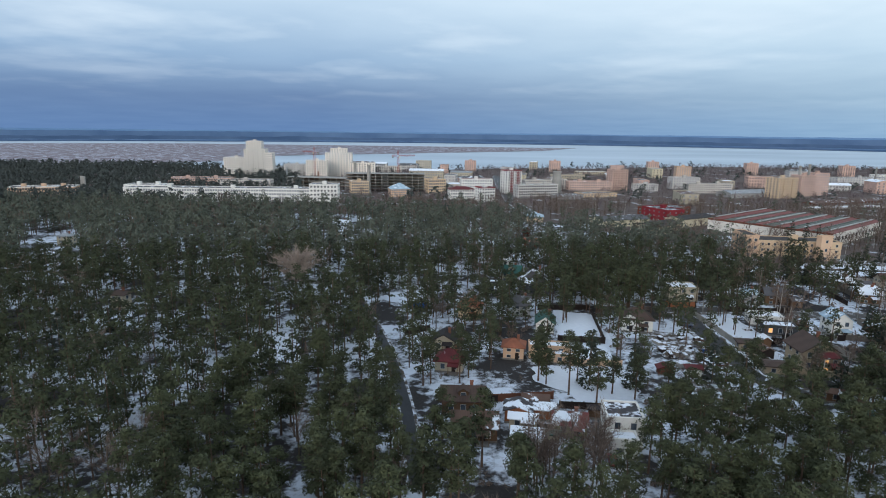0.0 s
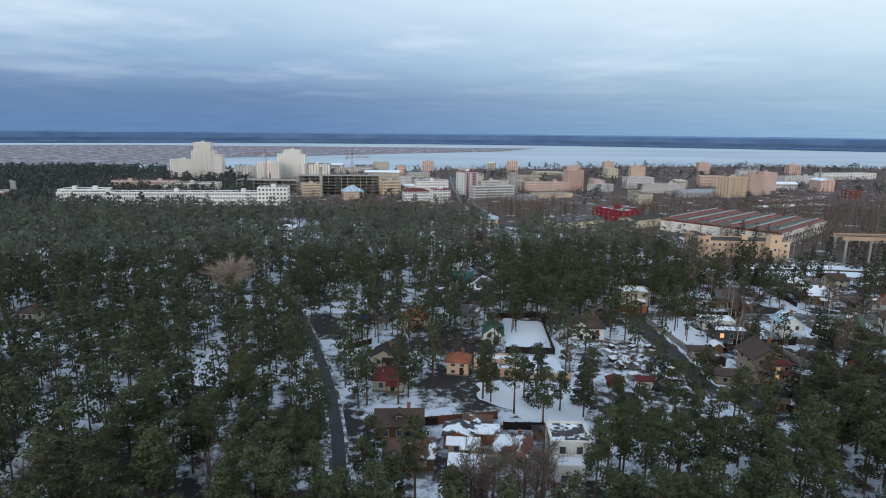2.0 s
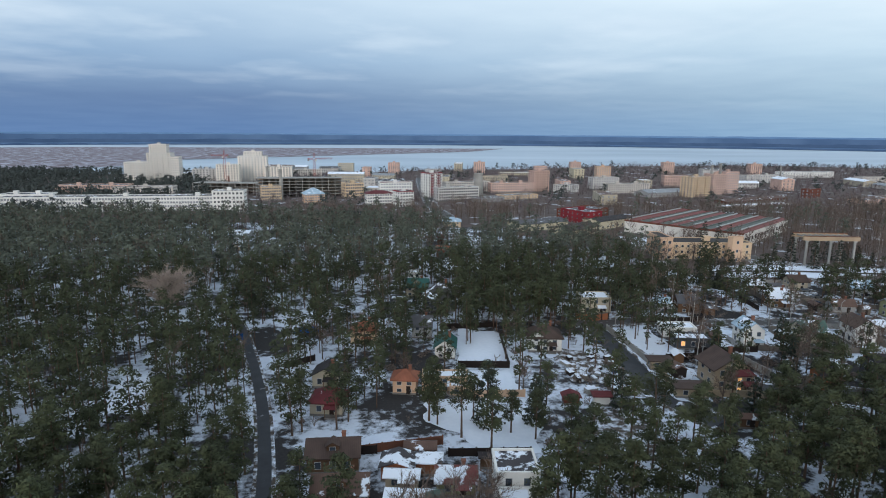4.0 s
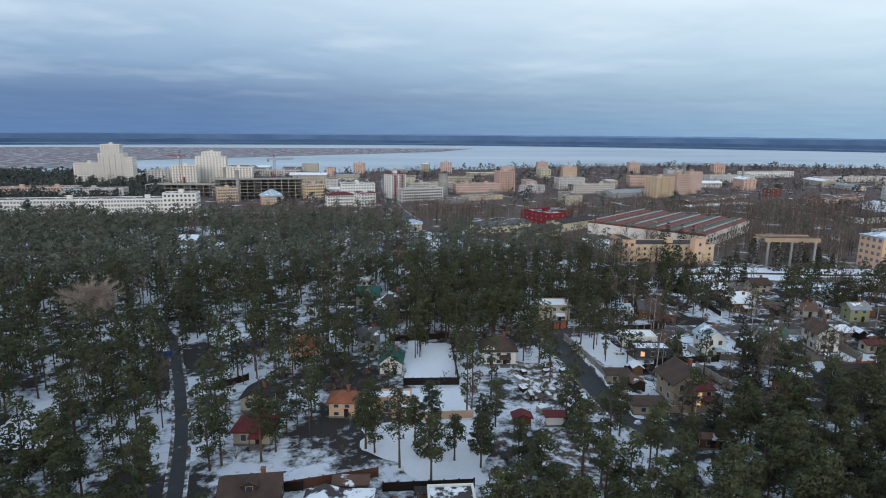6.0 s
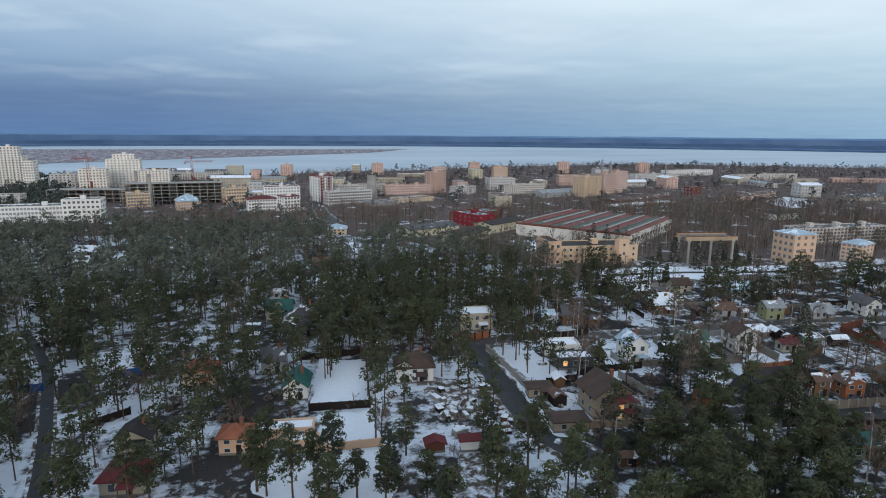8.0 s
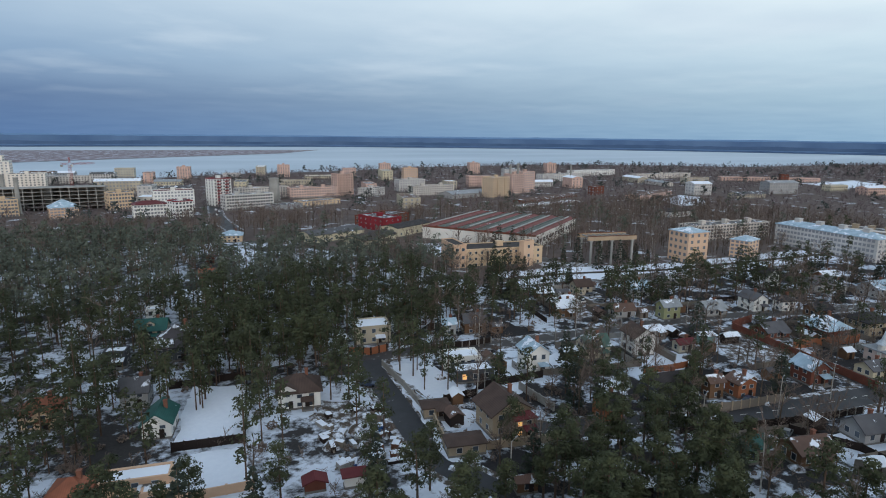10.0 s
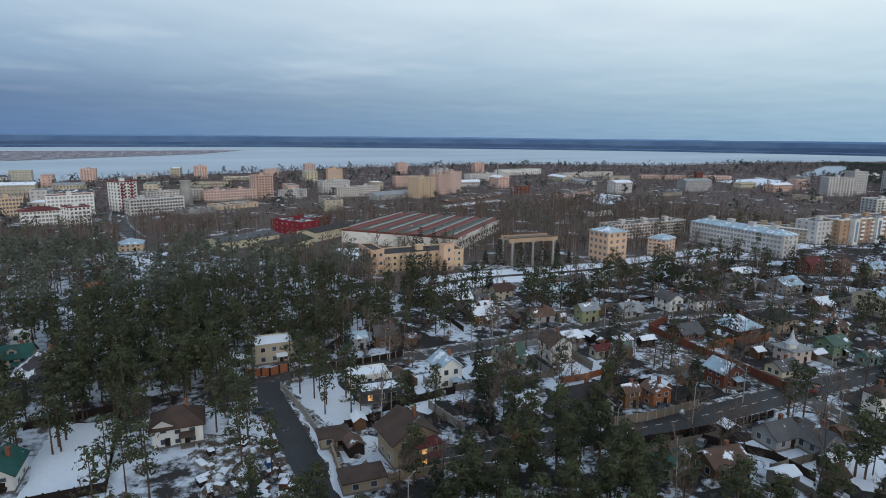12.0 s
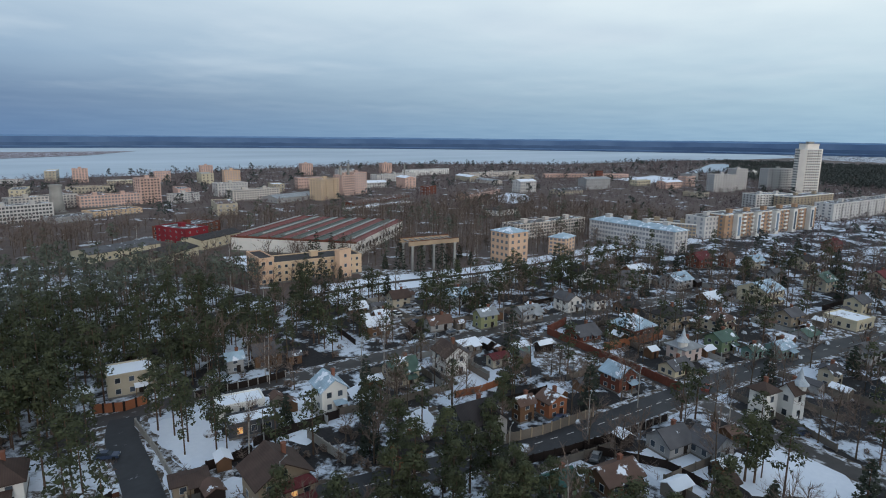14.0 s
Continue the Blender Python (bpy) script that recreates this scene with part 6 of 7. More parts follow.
block(-176.3, 767.8, -0.3, 26.0, 20.0, 35.2, 14, TOWERW, "cream stepped tower block of flats", bays=8, boxes=0, balconies=4, trim=WHITE, each=False)
block(-178.7, 773.3, -0.3, 18.9, 14.0, 44.9, 17, TOWERW, "cream top of stepped tower block", bays=6, boxes=1, each=False)
block(-159.6, 766.7, -0.3, 10.1, 18.0, 30.5, 11, TOWERW, "cream side wing of stepped tower", bays=4, boxes=0, each=False)
block(-72.8, 775.8, -0.3, 33.6, 20.0, 31.2, 11, TOWERW, "cream stepped tower block near the bay", bays=9, boxes=1, balconies=3, trim=WHITE, each=False)
block(-73.0, 781.7, -0.2, 21.2, 14.0, 36.2, 13, TOWERW, "top of cream tower near the bay", bays=6, boxes=1, each=False)
block(-41.5, 757.4, -0.4, 31.8, 18.0, 19.4, 8, TOWERW, "cream lower wing near the bay", bays=9, boxes=1, balconies=3, each=False)
block(-124.0, 758.1, -0.4, 29.6, 18.0, 17.0, 7, PANEL, "grey block of flats near the bay", bays=8, boxes=1, balconies=2, each=False)
block(-96.8, 741.5, -0.6, 25.2, 18.0, 22.9, 8, TOWERW, "cream block of flats near the bay", bays=8, boxes=1, balconies=2, each=False)
works_hall(251.6, 345.3, -56.1, 70.5, 80.7, 8.5)
gantry(252.5, 255.2, -14.6, 22.2, 14.2)
stack(402.5, 555.4, 31.0, 1.60, CONCRETE, "tall pale concrete chimney")
stack(410.8, 553.4, 32.8, 1.60, CONCRETE, "tall pale concrete chimney")
stack(543.6, 624.5, 26.1, 1.20, CONCRETE, "slim distant concrete works chimney")
stack(161.3, 575.9, 22.5, 5.20, CONCRETE, "round grey concrete silo tower")
stack(-42.7, 625.8, 27.0, 1.80, CONCRETE, "pale concrete construction core")
stack(-25.6, 564.5, 28.2, 1.80, CONCRETE, "pale concrete construction core")
stack(-286.3, 559.9, 16.7, 1.60, CONCRETE, "grey boiler house chimney")
stack(-284.4, 559.9, 16.2, 1.60, CONCRETE, "grey boiler house chimney")
stack(-123.2, 681.2, 19.0, 1.00, STEEL, "slim grey steel mast in town")
stack(-86.9, 672.5, 14.8, 1.20, BRICKRED, "slim red brick works chimney")
tower_crane(2.9, 651.0, 33.2, 20.0, 20.0)
tower_crane(-94.8, 702.9, 34.7, 18.0, 150.0)
building_frame(-10.5, 602.2, -1.9, 80.6, 18.0, 17.9, 6)
building_frame(-77.6, 634.1, -13.8, 73.9, 18.0, 11.0, 3)
cone_roof(133.4, 249.6, 5.0, 4.0, 3.2)
cone_roof(226.2, 119.5, 6.0, 4.0, 2.4)
cone_roof(212.9, 86.7, 8.0, 4.0, 2.6)
car(101.7, 135.9, -20, GREYCAR)
car(180.2, 103.7, 20, WHITECAR)
car(93.7, 171.6, -30, BLUECAR)
car(41.5, 93.3, 75, WHITECAR)
car(40.6, 94.8, 80, REDCAR)
car(249.8, 87.5, 10, GREYCAR)
car(204.7, 83.0, -40, BLUECAR)
car(163.8, 107.7, 20, GREYCAR)
car(194.0, 207.4, 0, WHITECAR)
car(202.7, 211.1, 0, GREYCAR)
car(194.2, 179.1, 0, GREYCAR)
car(193.6, 204.7, 0, WHITECAR)
car(200.0, 202.6, 5, GREYCAR)
car(192.6, 195.5, 5, BLUECAR)
car(212.4, 106.7, 15, REDCAR)
car(52.4, 91.2, 40, GREYCAR)
car(197.7, 136.9, 30, GREYCAR)
car(171.4, 121.8, 15, BLUECAR)
car(110.6, 588.3, 80, WHITECAR)
car(116.7, 618.2, 80, WHITECAR)
car(107.0, 543.4, 80, WHITECAR)
car(122.4, 677.3, 80, WHITECAR)
car(103.7, 512.3, 80, WHITECAR)
car(108.6, 534.6, 80, WHITECAR)
car(126.4, 718.6, 80, WHITECAR)
utility_pole(118.1, 155.6, 8.0)
utility_pole(155.2, 131.3, 9.0)
utility_pole(147.6, 116.3, 9.0)
utility_pole(109.8, 132.8, 10.0)
utility_pole(106.1, 184.3, 8.0)
utility_pole(190.2, 113.3, 9.0)
utility_pole(170.6, 114.0, 9.0)
utility_pole(214.5, 104.7, 9.0)
utility_pole(156.8, 176.2, 8.0)
utility_pole(180.4, 172.4, 8.0)
utility_pole(206.0, 168.3, 8.0)
utility_pole(233.0, 161.3, 8.0)
utility_pole(260.8, 152.5, 8.0)
utility_pole(99.5, 117.9, 10.0)
utility_pole(213.8, 232.4, 9.0)
utility_pole(275.0, 211.4, 9.0)
roof_crown(839.2, 258.8, -37.4, 16.7, 12.0, 51.0, 6.0, TOWERW)
piers(497.2, 189.9, -13.2, 102.6, 15, 14.0, 5)
OAK_X, OAK_Y = -38.4, 217.0
JUNK_X, JUNK_Y = 83.5, 148.4

# ---- plots: fences, sheds and heaps round the suburb's houses ----
plot = random.Random(21)
homes = [f for f in FOOT if 60 < f[1] < 235 and 95 < f[0] < 330 and f[3] < 20]
for hx, hy, ha, hw, hd in homes:
    ca, sa = math.cos(ha), math.sin(ha)

    def spot(u, v):
        return round(hx + ca * u - sa * v, 1), round(hy + sa * u + ca * v, 1)

    mw, mb, mf = hw / 2 + plot.uniform(3, 6), hd / 2 + plot.uniform(4, 8), hd / 2 + plot.uniform(3, 6)
    m, what = plot.choice(((DARKWOOD, "dark brown board fence round a garden plot"), (GREYWOOD, "weathered grey wooden fence round a garden plot"), (CONCRETE, "pale concrete panel fence round a garden plot")))
    ring = [spot(-mw, -mf), spot(-mw, mb), spot(mw, mb), spot(mw, -mf)]
    keep = plot.random() < 0.75
    sides = ring if plot.random() < 0.6 else ring[:3]
    for p, q in zip(sides, sides[1:]):
        probe = [(p[0] + (q[0] - p[0]) * i / 8, p[1] + (q[1] - p[1]) * i / 8) for i in range(9)]
        free = not any(abs(rx - px) < w / 2 + 1.5 and abs(ry - py) < w / 2 + 1.5 for px, py in probe for mid, w in ROADS for rx, ry in mid)
        free = free and not any(math.hypot(px - f[0], py - f[1]) < max(f[3], f[4]) / 2 + 1.0 for px, py in probe for f in FOOT)
        if keep and free and hx > 150:
            fence([p, q], 1.8, m, what, step=4.0)
    for k in range(plot.choice((1, 1, 2))):
        u, v = plot.choice((-1, 1)) * (hw / 2 + plot.uniform(3.0, 5.5)), plot.uniform(-hd / 2, hd / 2 + 4)
        sx, sy = spot(u, v)
        if any(math.hypot(sx - f[0], sy - f[1]) < (f[3] + f[4]) / 4 + 2.5 for f in FOOT) or any(abs(px - sx) < w / 2 + 3 and abs(py - sy) < w / 2 + 3 for mid, w in ROADS for px, py in mid):
            continue
        garden_shed(sx, sy, math.degrees(ha) + plot.choice((0, 90)), plot.uniform(2.6, 5), plot.uniform(2.2, 3.2), plot.uniform(2.0, 2.5),
                    plot.choice((TIMBER, GREYWOOD, GREYW, DARKWOOD)), plot.choice((R_SNOW, R_SNOW, R_SLATE, R_BROWNS)), "small garden shed with snow on its roof")
    for k in range(1):
        sx, sy = spot(plot.uniform(-mw, mw), -mf + plot.uniform(0.5, 2.5))
        snow_heap(sx, sy, plot.uniform(0.8, 2.0), plot.uniform(0.4, 0.9), plot.random())

# a yard full of snow-covered scrap
for k in range(46):
    jx, jy = JUNK_X + plot.uniform(-8, 8), JUNK_Y + plot.uniform(-14, 14)
    if k % 4 == 0:
        snow_heap(jx, jy, plot.uniform(0.8, 2.2), plot.uniform(0.5, 1.2), k)
        continue
    ob = thing("scrap_pile", jx, jy, plot.uniform(0, 180), "snow-topped pile of scrap and old boards", "scrap pile", "scrap in the yard")
    w, d, h = plot.uniform(1.0, 3.2), plot.uniform(0.8, 2.0), plot.uniform(0.5, 1.4)
    part("crate", Shape().box(-w / 2, -d / 2, 0, w / 2, d / 2, h), plot.choice((RUST, RUST, GREYWOOD, DARKWOOD, DARKWOOD, GREYWOOD, STEEL, CONCRETE, RUST, DARKWOOD, MATS["blue_sheet_fence"])), ob)
    part("board", Shape().hull([(-w * 0.7, -0.2, h * 0.2), (w * 0.7, -0.2, h + 0.3), (w * 0.7, 0.2, h + 0.3), (-w * 0.7, 0.2, h * 0.2), (-w * 0.7, -0.2, h * 0.2 + 0.08), (w * 0.7, -0.2, h + 0.38), (w * 0.7, 0.2, h + 0.38), (-w * 0.7, 0.2, h * 0.2 + 0.08)],
                               ((0, 3, 2, 1), (4, 5, 6, 7), (0, 1, 5, 4), (1, 2, 6, 5), (2, 3, 7, 6), (3, 0, 4, 7))), GREYWOOD, ob)
    part("snow_cap", Shape().hull([(-w / 2, -d / 2, h + 0.01), (w / 2, -d / 2, h + 0.01), (w / 2, d / 2, h + 0.01), (-w / 2, d / 2, h + 0.01), (-w * 0.3, -d * 0.3, h + 0.25), (w * 0.3, -d * 0.3, h + 0.22), (w * 0.3, d * 0.3, h + 0.28), (-w * 0.3, d * 0.3, h + 0.2)],
                                  ((4, 5, 6, 7), (0, 1, 5, 4), (1, 2, 6, 5), (2, 3, 7, 6), (3, 0, 4, 7))), SNOWFIELD, ob)

# lower buildings of the town between the tall blocks
made = 0
while made < 46:
    r, az = plot.uniform(560, 980), plot.uniform(-12, 72)
    bx, by = r * math.sin(radians(az)), r * math.cos(radians(az))
    if by < 300 or any(math.hypot(bx - f[0], by - f[1]) < (f[3] + f[4]) / 2 + 20 for f in FOOT) or (az < 5 and r < 480):
        continue
    made += 1
    tall = plot.choice((5, 7, 9, 13))
    block(round(bx, 1), round(by, 1), -13 + plot.choice((0, 0, 90)) + plot.uniform(-4, 4), plot.uniform(18, 46), plot.uniform(11, 15), tall, max(1, round(tall / 3)),
          plot.choice((PANEL, BEIGE, GREYW, CREAM, PINKISH, PALEY)), "low town building with snow on its roof", roofm=plot.choice((R_SNOW, R_SNOW, R_BIT, R_GREY, R_BROWNS)),
          roof=plot.choice(("flat", "gable")), rise=2.0, boxes=0, each=False, name="town_building", category="building")

# ---- trees ----
tr = np.random.default_rng(11)


def tri_fan(n, size, spread, flat, up=0.3):
    """n small blades round the origin in a flattened ball."""
    d = tr.normal(size=(n, 3))
    d /= np.linalg.norm(d, axis=1)[:, None]
    c = d * (tr.random((n, 1)) ** 0.45) * spread * np.array([1, 1, flat])
    a = tr.normal(size=(n, 3)) * np.array([1, 1, 0.5]) + np.array([0, 0, up * 0.5])
    a /= np.linalg.norm(a, axis=1)[:, None]
    b = np.cross(a, tr.normal(size=(n, 3)) * 0.55 + np.array([0, 0, 1.0]) + d * 0.5)
    b /= np.linalg.norm(b, axis=1)[:, None] + 1e-6
    s = size * (0.7 + 0.6 * tr.random((n, 1)))
    return np.stack([c - a * s * 0.5 - b * s * 0.38, c + b * s * 0.45 - a * s * 0.3, c + a * s * 0.62], 1).reshape(-1, 3)


def puff(n, size, spread, flat):
    """n small tufts lying on the upper shell of a flattened ball, as needles cushion a bough."""
    d = tr.normal(size=(n, 3))
    d[:, 2] = np.where(tr.random(n) < 0.72, np.abs(d[:, 2]), d[:, 2])
    d /= np.linalg.norm(d, axis=1)[:, None]
    c = d * (0.72 + 0.38 * tr.random((n, 1))) * spread * np.array([1, 1, flat])
    up = d * np.array([1, 1, 1 / flat]) + tr.normal(size=(n, 3)) * 0.38
    up /= np.linalg.norm(up, axis=1)[:, None]
    a = np.cross(up, tr.normal(size=(n, 3)))
    a /= np.linalg.norm(a, axis=1)[:, None] + 1e-6
    b = np.cross(up, a)
    s = size * (0.65 + 0.7 * tr.random((n, 1)))
    return np.stack([c - a * s * 0.36 - b * s * 0.5, c + a * s * 0.36 - b * s * 0.5, c + b * s * 0.85], 1).reshape(-1, 3)


def pine_crown(h, clumps, blades, size, low=0.42, wide=2.7, clump=1.15):
    pts = []
    lean = tr.normal(size=2) * 0.35
    for i in range(clumps):
        f = (i + tr.random()) / clumps
        z = h * (low + (1 - low) * f)
        r = wide * (0.35 + 1.25 * math.sin(math.pi * min(1, 0.18 + 0.80 * f)) * 0.62) * (0.25 + 0.8 * tr.random() ** 0.6)
        if f > 0.86:
            r *= 0.5
        a = tr.random() * 6.283
        k = clump * (0.75 + 0.6 * tr.random())
        pts.append(puff(blades, size, k, 0.55) + np.array([r * math.cos(a) + lean[0] * f, r * math.sin(a) + lean[1] * f, z - 0.5]))
    return np.concatenate(pts)


def spruce_crown(h, layers, blades, size):
    pts = []
    for i in range(layers):
        f = i / layers
        r = (1 - f) ** 0.8 * h * 0.19 + 0.25
        n = max(3, int(7 * (1 - f) + 3))
        for k in range(n):
            a = 6.283 * (k + tr.random() * 0.7) / n
            q = r * (0.55 + 0.5 * tr.random())
            pts.append(tri_fan(blades, size, 0.35 + 0.5 * (1 - f), 0.45, -0.4) + np.array([q * math.cos(a), q * math.sin(a), h * (0.06 + 0.93 * f) + tr.normal() * 0.2 - q * 0.25]))
    return np.concatenate(pts)


def twig_crown(h, limbs, twigs, width, wide=0.30):
    """Limbs and fine twigs of a leafless tree: slim blades that fan upwards from points on the limbs."""
    pts = []
    for i in range(limbs):
        f = 0.30 + 0.62 * (i + tr.random()) / limbs
        a = tr.random() * 6.283
        reach = h * wide * (1.15 - abs(f - 0.55)) * (0.6 + 0.6 * tr.random())
        root = np.array([0, 0, h * f * 0.85])
        tip = root + np.array([reach * math.cos(a), reach * math.sin(a), h * 0.22 * (0.6 + 0.6 * tr.random())])
        side = np.array([-math.sin(a), math.cos(a), 0]) * width * 2.2
        pts.append(np.array([root - side, root + side, tip]))
        for k in range(twigs):
            p = root + (tip - root) * (0.25 + 0.75 * tr.random())
            d = (tip - root) / np.linalg.norm(tip - root) * 0.6 + tr.normal(size=3) * 0.55 + np.array([0, 0, 0.55])
            d *= h * 0.12 * (0.5 + tr.random()) / np.linalg.norm(d)
            w = np.cross(d, tr.normal(size=3))
            w *= width / (np.linalg.norm(w) + 1e-6)
            pts.append(np.array([p - w, p + w, p + d]))
    return np.concatenate(pts)


def trunk_shape(h, r, bend, k=6, limbs=0, low=0.45):
    s = Shape()
    zs = [-0.3, h * 0.3, h * 0.62, h * 0.95]
    rs = [r * 1.25, r * 0.85, r * 0.6, r * 0.15]
    ps = [(bend[0] * (z / h) ** 2, bend[1] * (z / h) ** 2, z) for z in zs]
    for i in range(3):
        s.tube(ps[i], ps[i + 1], rs[i], rs[i + 1], k)
    for i in range(limbs):
        f = low + (0.9 - low) * i / max(1, limbs)
        a = i * 2.4
        ln = 2.4 * (1.1 - f) + 0.6
        z = h * f
        s.tube((0, 0, z), (ln * math.cos(a), ln * math.sin(a), z + ln * 0.25), r * 0.28, 0.03, 3)
    return s


def tri_mesh(name, pts, material):
    me = bpy.data.meshes.new(name)
    n = len(pts)
    me.vertices.add(n)
    me.vertices.foreach_set("co", np.ascontiguousarray(pts, dtype=np.float32).ravel())
    me.loops.add(n)
    me.loops.foreach_set("vertex_index", np.arange(n, dtype=np.int32))
    me.polygons.add(n // 3)
    me.polygons.foreach_set("loop_start", np.arange(0, n, 3, dtype=np.int32))
    me.materials.append(material)
    me.update()
    me.validate()
    return me


def inside(x, y, ring):
    hit = False
    for (ax, ay), (bx, by) in zip(ring, ring[1:] + ring[:1]):
        if (ay > y) != (by > y) and x < (bx - ax) * (y - ay) / (by - ay) + ax:
            hit = not hit
    return hit


def blocked(x, y, pad):
    for cx, cy, a, w, d in FOOT:
        if abs(cx - x) + abs(cy - y) > w + d + 24:
            continue
        u, v = (x - cx) * math.cos(a) + (y - cy) * math.sin(a), -(x - cx) * math.sin(a) + (y - cy) * math.cos(a)
        if abs(u) < w / 2 + pad and -d / 2 - pad < v < d / 2 + pad:
            return True
        if abs(u) < w / 2 + 0.5 and -d / 2 - (OPEN_FRONT if y < 185 else 5.0) < v < 0 and tr.random() < 0.7:
            return True
    for mid, width in ROADS:
        for px, py in mid:
            if abs(px - x) < width / 2 + pad and abs(py - y) < width / 2 + pad:
                return True
    for ring in CLEAR:
        if inside(x, y, ring):
            return True
    return False


OPEN_FRONT = 6.0


def veils(x, y):
    """Whether a tall tree here would stand before an open yard or street, seen from the garden side."""
    d = Vector((x - 38, y - 28)).normalized()
    for k in (7, 14, 21):
        px, py = x + d.x * k, y + d.y * k
        if any(inside(px, py, ring) for ring in CLEAR):
            return True
        for mid, width in ROADS[:3]:
            if any(abs(qx - px) < width / 2 + 1 and abs(qy - py) < width / 2 + 1 for qx, qy in mid):
                return True
    return False


FOREST = [(-420, 20), (-420, 426), (-267, 416), (-157, 418), (-36, 377), (15, 332), (8, 390), (42, 352), (55, 305), (103, 302), (119, 286), (132, 273), (147, 239), (149, 222), (150, 206), (138, 190), (118, 186), (100, 188), (60, 205), (30, 218), (-5, 218), (-10, 180), (-3, 143), (1, 121), (2, 85), (0, 60), (-10, 20)]
GARDENS = [(3, 50), (3, 205), (60, 208), (95, 190), (92, 118), (110, 104), (118, 70), (60, 45)]
GROVE = [(30, 40), (43, 88), (49, 95), (61, 100), (82, 101), (113, 104), (128, 60), (120, 34)]
SUBURB = [(96, 50), (96, 190), (165, 240), (330, 225), (470, 90), (330, 10), (150, 20)]
BELT = [(150, 236), (110, 390), (20, 420), (-30, 470), (560, 420), (620, 200), (430, 200), (330, 222)]

spots = {"pine": [], "bare": [], "spruce": [], "birch": []}
STEP = 5.2
for gx in range(-80, 96):
    for gy in range(2, 90):
        x, y = gx * STEP + tr.uniform(-2.4, 2.4), gy * STEP + tr.uniform(-2.4, 2.4)
        if y < 45 and x < 60:
            continue
        q = tr.random()
        thin = 0.5 + 0.5 * noise.noise((x * 0.028, y * 0.028, 3.0))
        if inside(x, y, GROVE):
            kind = "pine" if q < 0.74 else "bare" if q < 0.78 else ""
        elif inside(x, y, FOREST):
            far = min(1.0, max(0.0, (y - 90) / 160))
            kind = "pine" if q < 0.80 + 0.06 * far - (0.9 if y < 175 else 0.8) * max(0.0, 0.46 - thin) - 0.5 * max(0.0, noise.noise((x * 0.06, y * 0.06, 8.0)) - 0.15) and math.hypot(x - OAK_X, y - OAK_Y + 6) > 11 else "bare" if q > 0.94 else "spruce" if q > 0.925 else ""
        elif inside(x, y, GARDENS):
            kind = "pine" if q < 0.56 else "bare" if q > 0.93 else "spruce" if q > 0.935 else ""
        elif inside(x, y, SUBURB):
            p = 0.30 if x < 150 or y > 185 else 0.06
            kind = "pine" if q < p else "bare" if q > 0.72 else "spruce" if q > 0.68 else "birch" if q > 0.665 else ""
        elif inside(x, y, BELT):
            kind = "bare" if q < 0.50 else "pine" if q > 0.975 else "birch" if q > 0.94 else ""
        else:
            kind = ""
        if kind == "pine" and not inside(x, y, FOREST) and not inside(x, y, GROVE) and tr.random() < (0.28 if x < 60 else 0.62) and veils(x, y):
            continue
        if kind and not blocked(x, y, 1.6 if kind != "bare" else 1.0):
            spots[kind].append((x, y))
# the wood thins out towards the town
EDGE = [(-420, 426), (-267, 416), (-157, 418), (-36, 377), (15, 332), (8, 390), (42, 352), (55, 305), (88, 303), (84, 350), (80, 396), (60, 402), (-34, 438), (-270, 460), (-420, 460)]
for gx in range(-80, 32):
    for gy in range(52, 92):
        x, y = gx * 5.0 + tr.uniform(-2.4, 2.4), gy * 5.0 + tr.uniform(-2.4, 2.4)
        q = tr.random()
        if inside(x, y, EDGE) and q < 0.78 and not blocked(x, y, 1.6):
            spots["pine" if q < 0.58 else "bare"].append((x, y))
# pines close round the villas beside the wood and along the suburb's streets
GLADE = [(56, 170), (54, 216), (92, 224), (135, 212), (120, 180), (100, 150), (78, 158)]
for i in range(330):
    x, y = tr.uniform(52, 136), tr.uniform(148, 226)
    if inside(x, y, GLADE) and not blocked(x, y, 1.8) and all((x - a) ** 2 + (y - b) ** 2 > 8 for a, b in spots["pine"][-200:]):
        spots["pine"].append((x, y))
for i in range(210):
    x, y = tr.uniform(104, 330), tr.uniform(100, 235)
    if inside(x, y, SUBURB) and not blocked(x, y, 1.8) and noise.noise((x * 0.03, y * 0.03, 5.0)) > -0.12:
        spots["pine"].append((x, y))
# pines between the main street and the nearest plots
STREETSIDE = [(106, 121), (120, 126), (152, 112), (158, 100), (118, 92), (100, 100)]
for i in range(120):
    x, y = tr.uniform(98, 160), tr.uniform(90, 128)
    if inside(x, y, STREETSIDE) and not blocked(x, y, 1.4) and all((x - a) ** 2 + (y - b) ** 2 > 12 for a, b in spots["pine"]):
        spots["pine"].append((x, y))
# the wood's edge towards the warehouses
WOODSIDE = [(98, 236), (138, 246), (168, 262), (180, 276), (172, 302), (148, 330), (120, 362), (98, 332), (84, 290)]
for i in range(330):
    x, y = tr.uniform(84, 180), tr.uniform(236, 362)
    if inside(x, y, WOODSIDE) and not blocked(x, y, 1.2) and all((x - a) ** 2 + (y - b) ** 2 > 10 for a, b in spots["pine"]):
        spots["pine"].append((x, y))
# firs before the works hall and the school
for x, y in ((190, 262), (196, 258), (204, 259), (215, 300), (222, 305), (228, 303), (233, 299), (241, 262), (236, 268), (262, 262), (268, 258), (258, 240), (246, 240), (239, 246), (273, 246), (280, 262)):
    spots["spruce"].append((x + tr.uniform(-1, 1), y + tr.uniform(-1, 1)))
# thicker pines beside the forest lane
LANESIDE = [(-43.1, 233.1), (-4.4, 221.4), (19.4, 191.2), (20.6, 166.6), (17.7, 131.5), (-12.7, 141.0)]
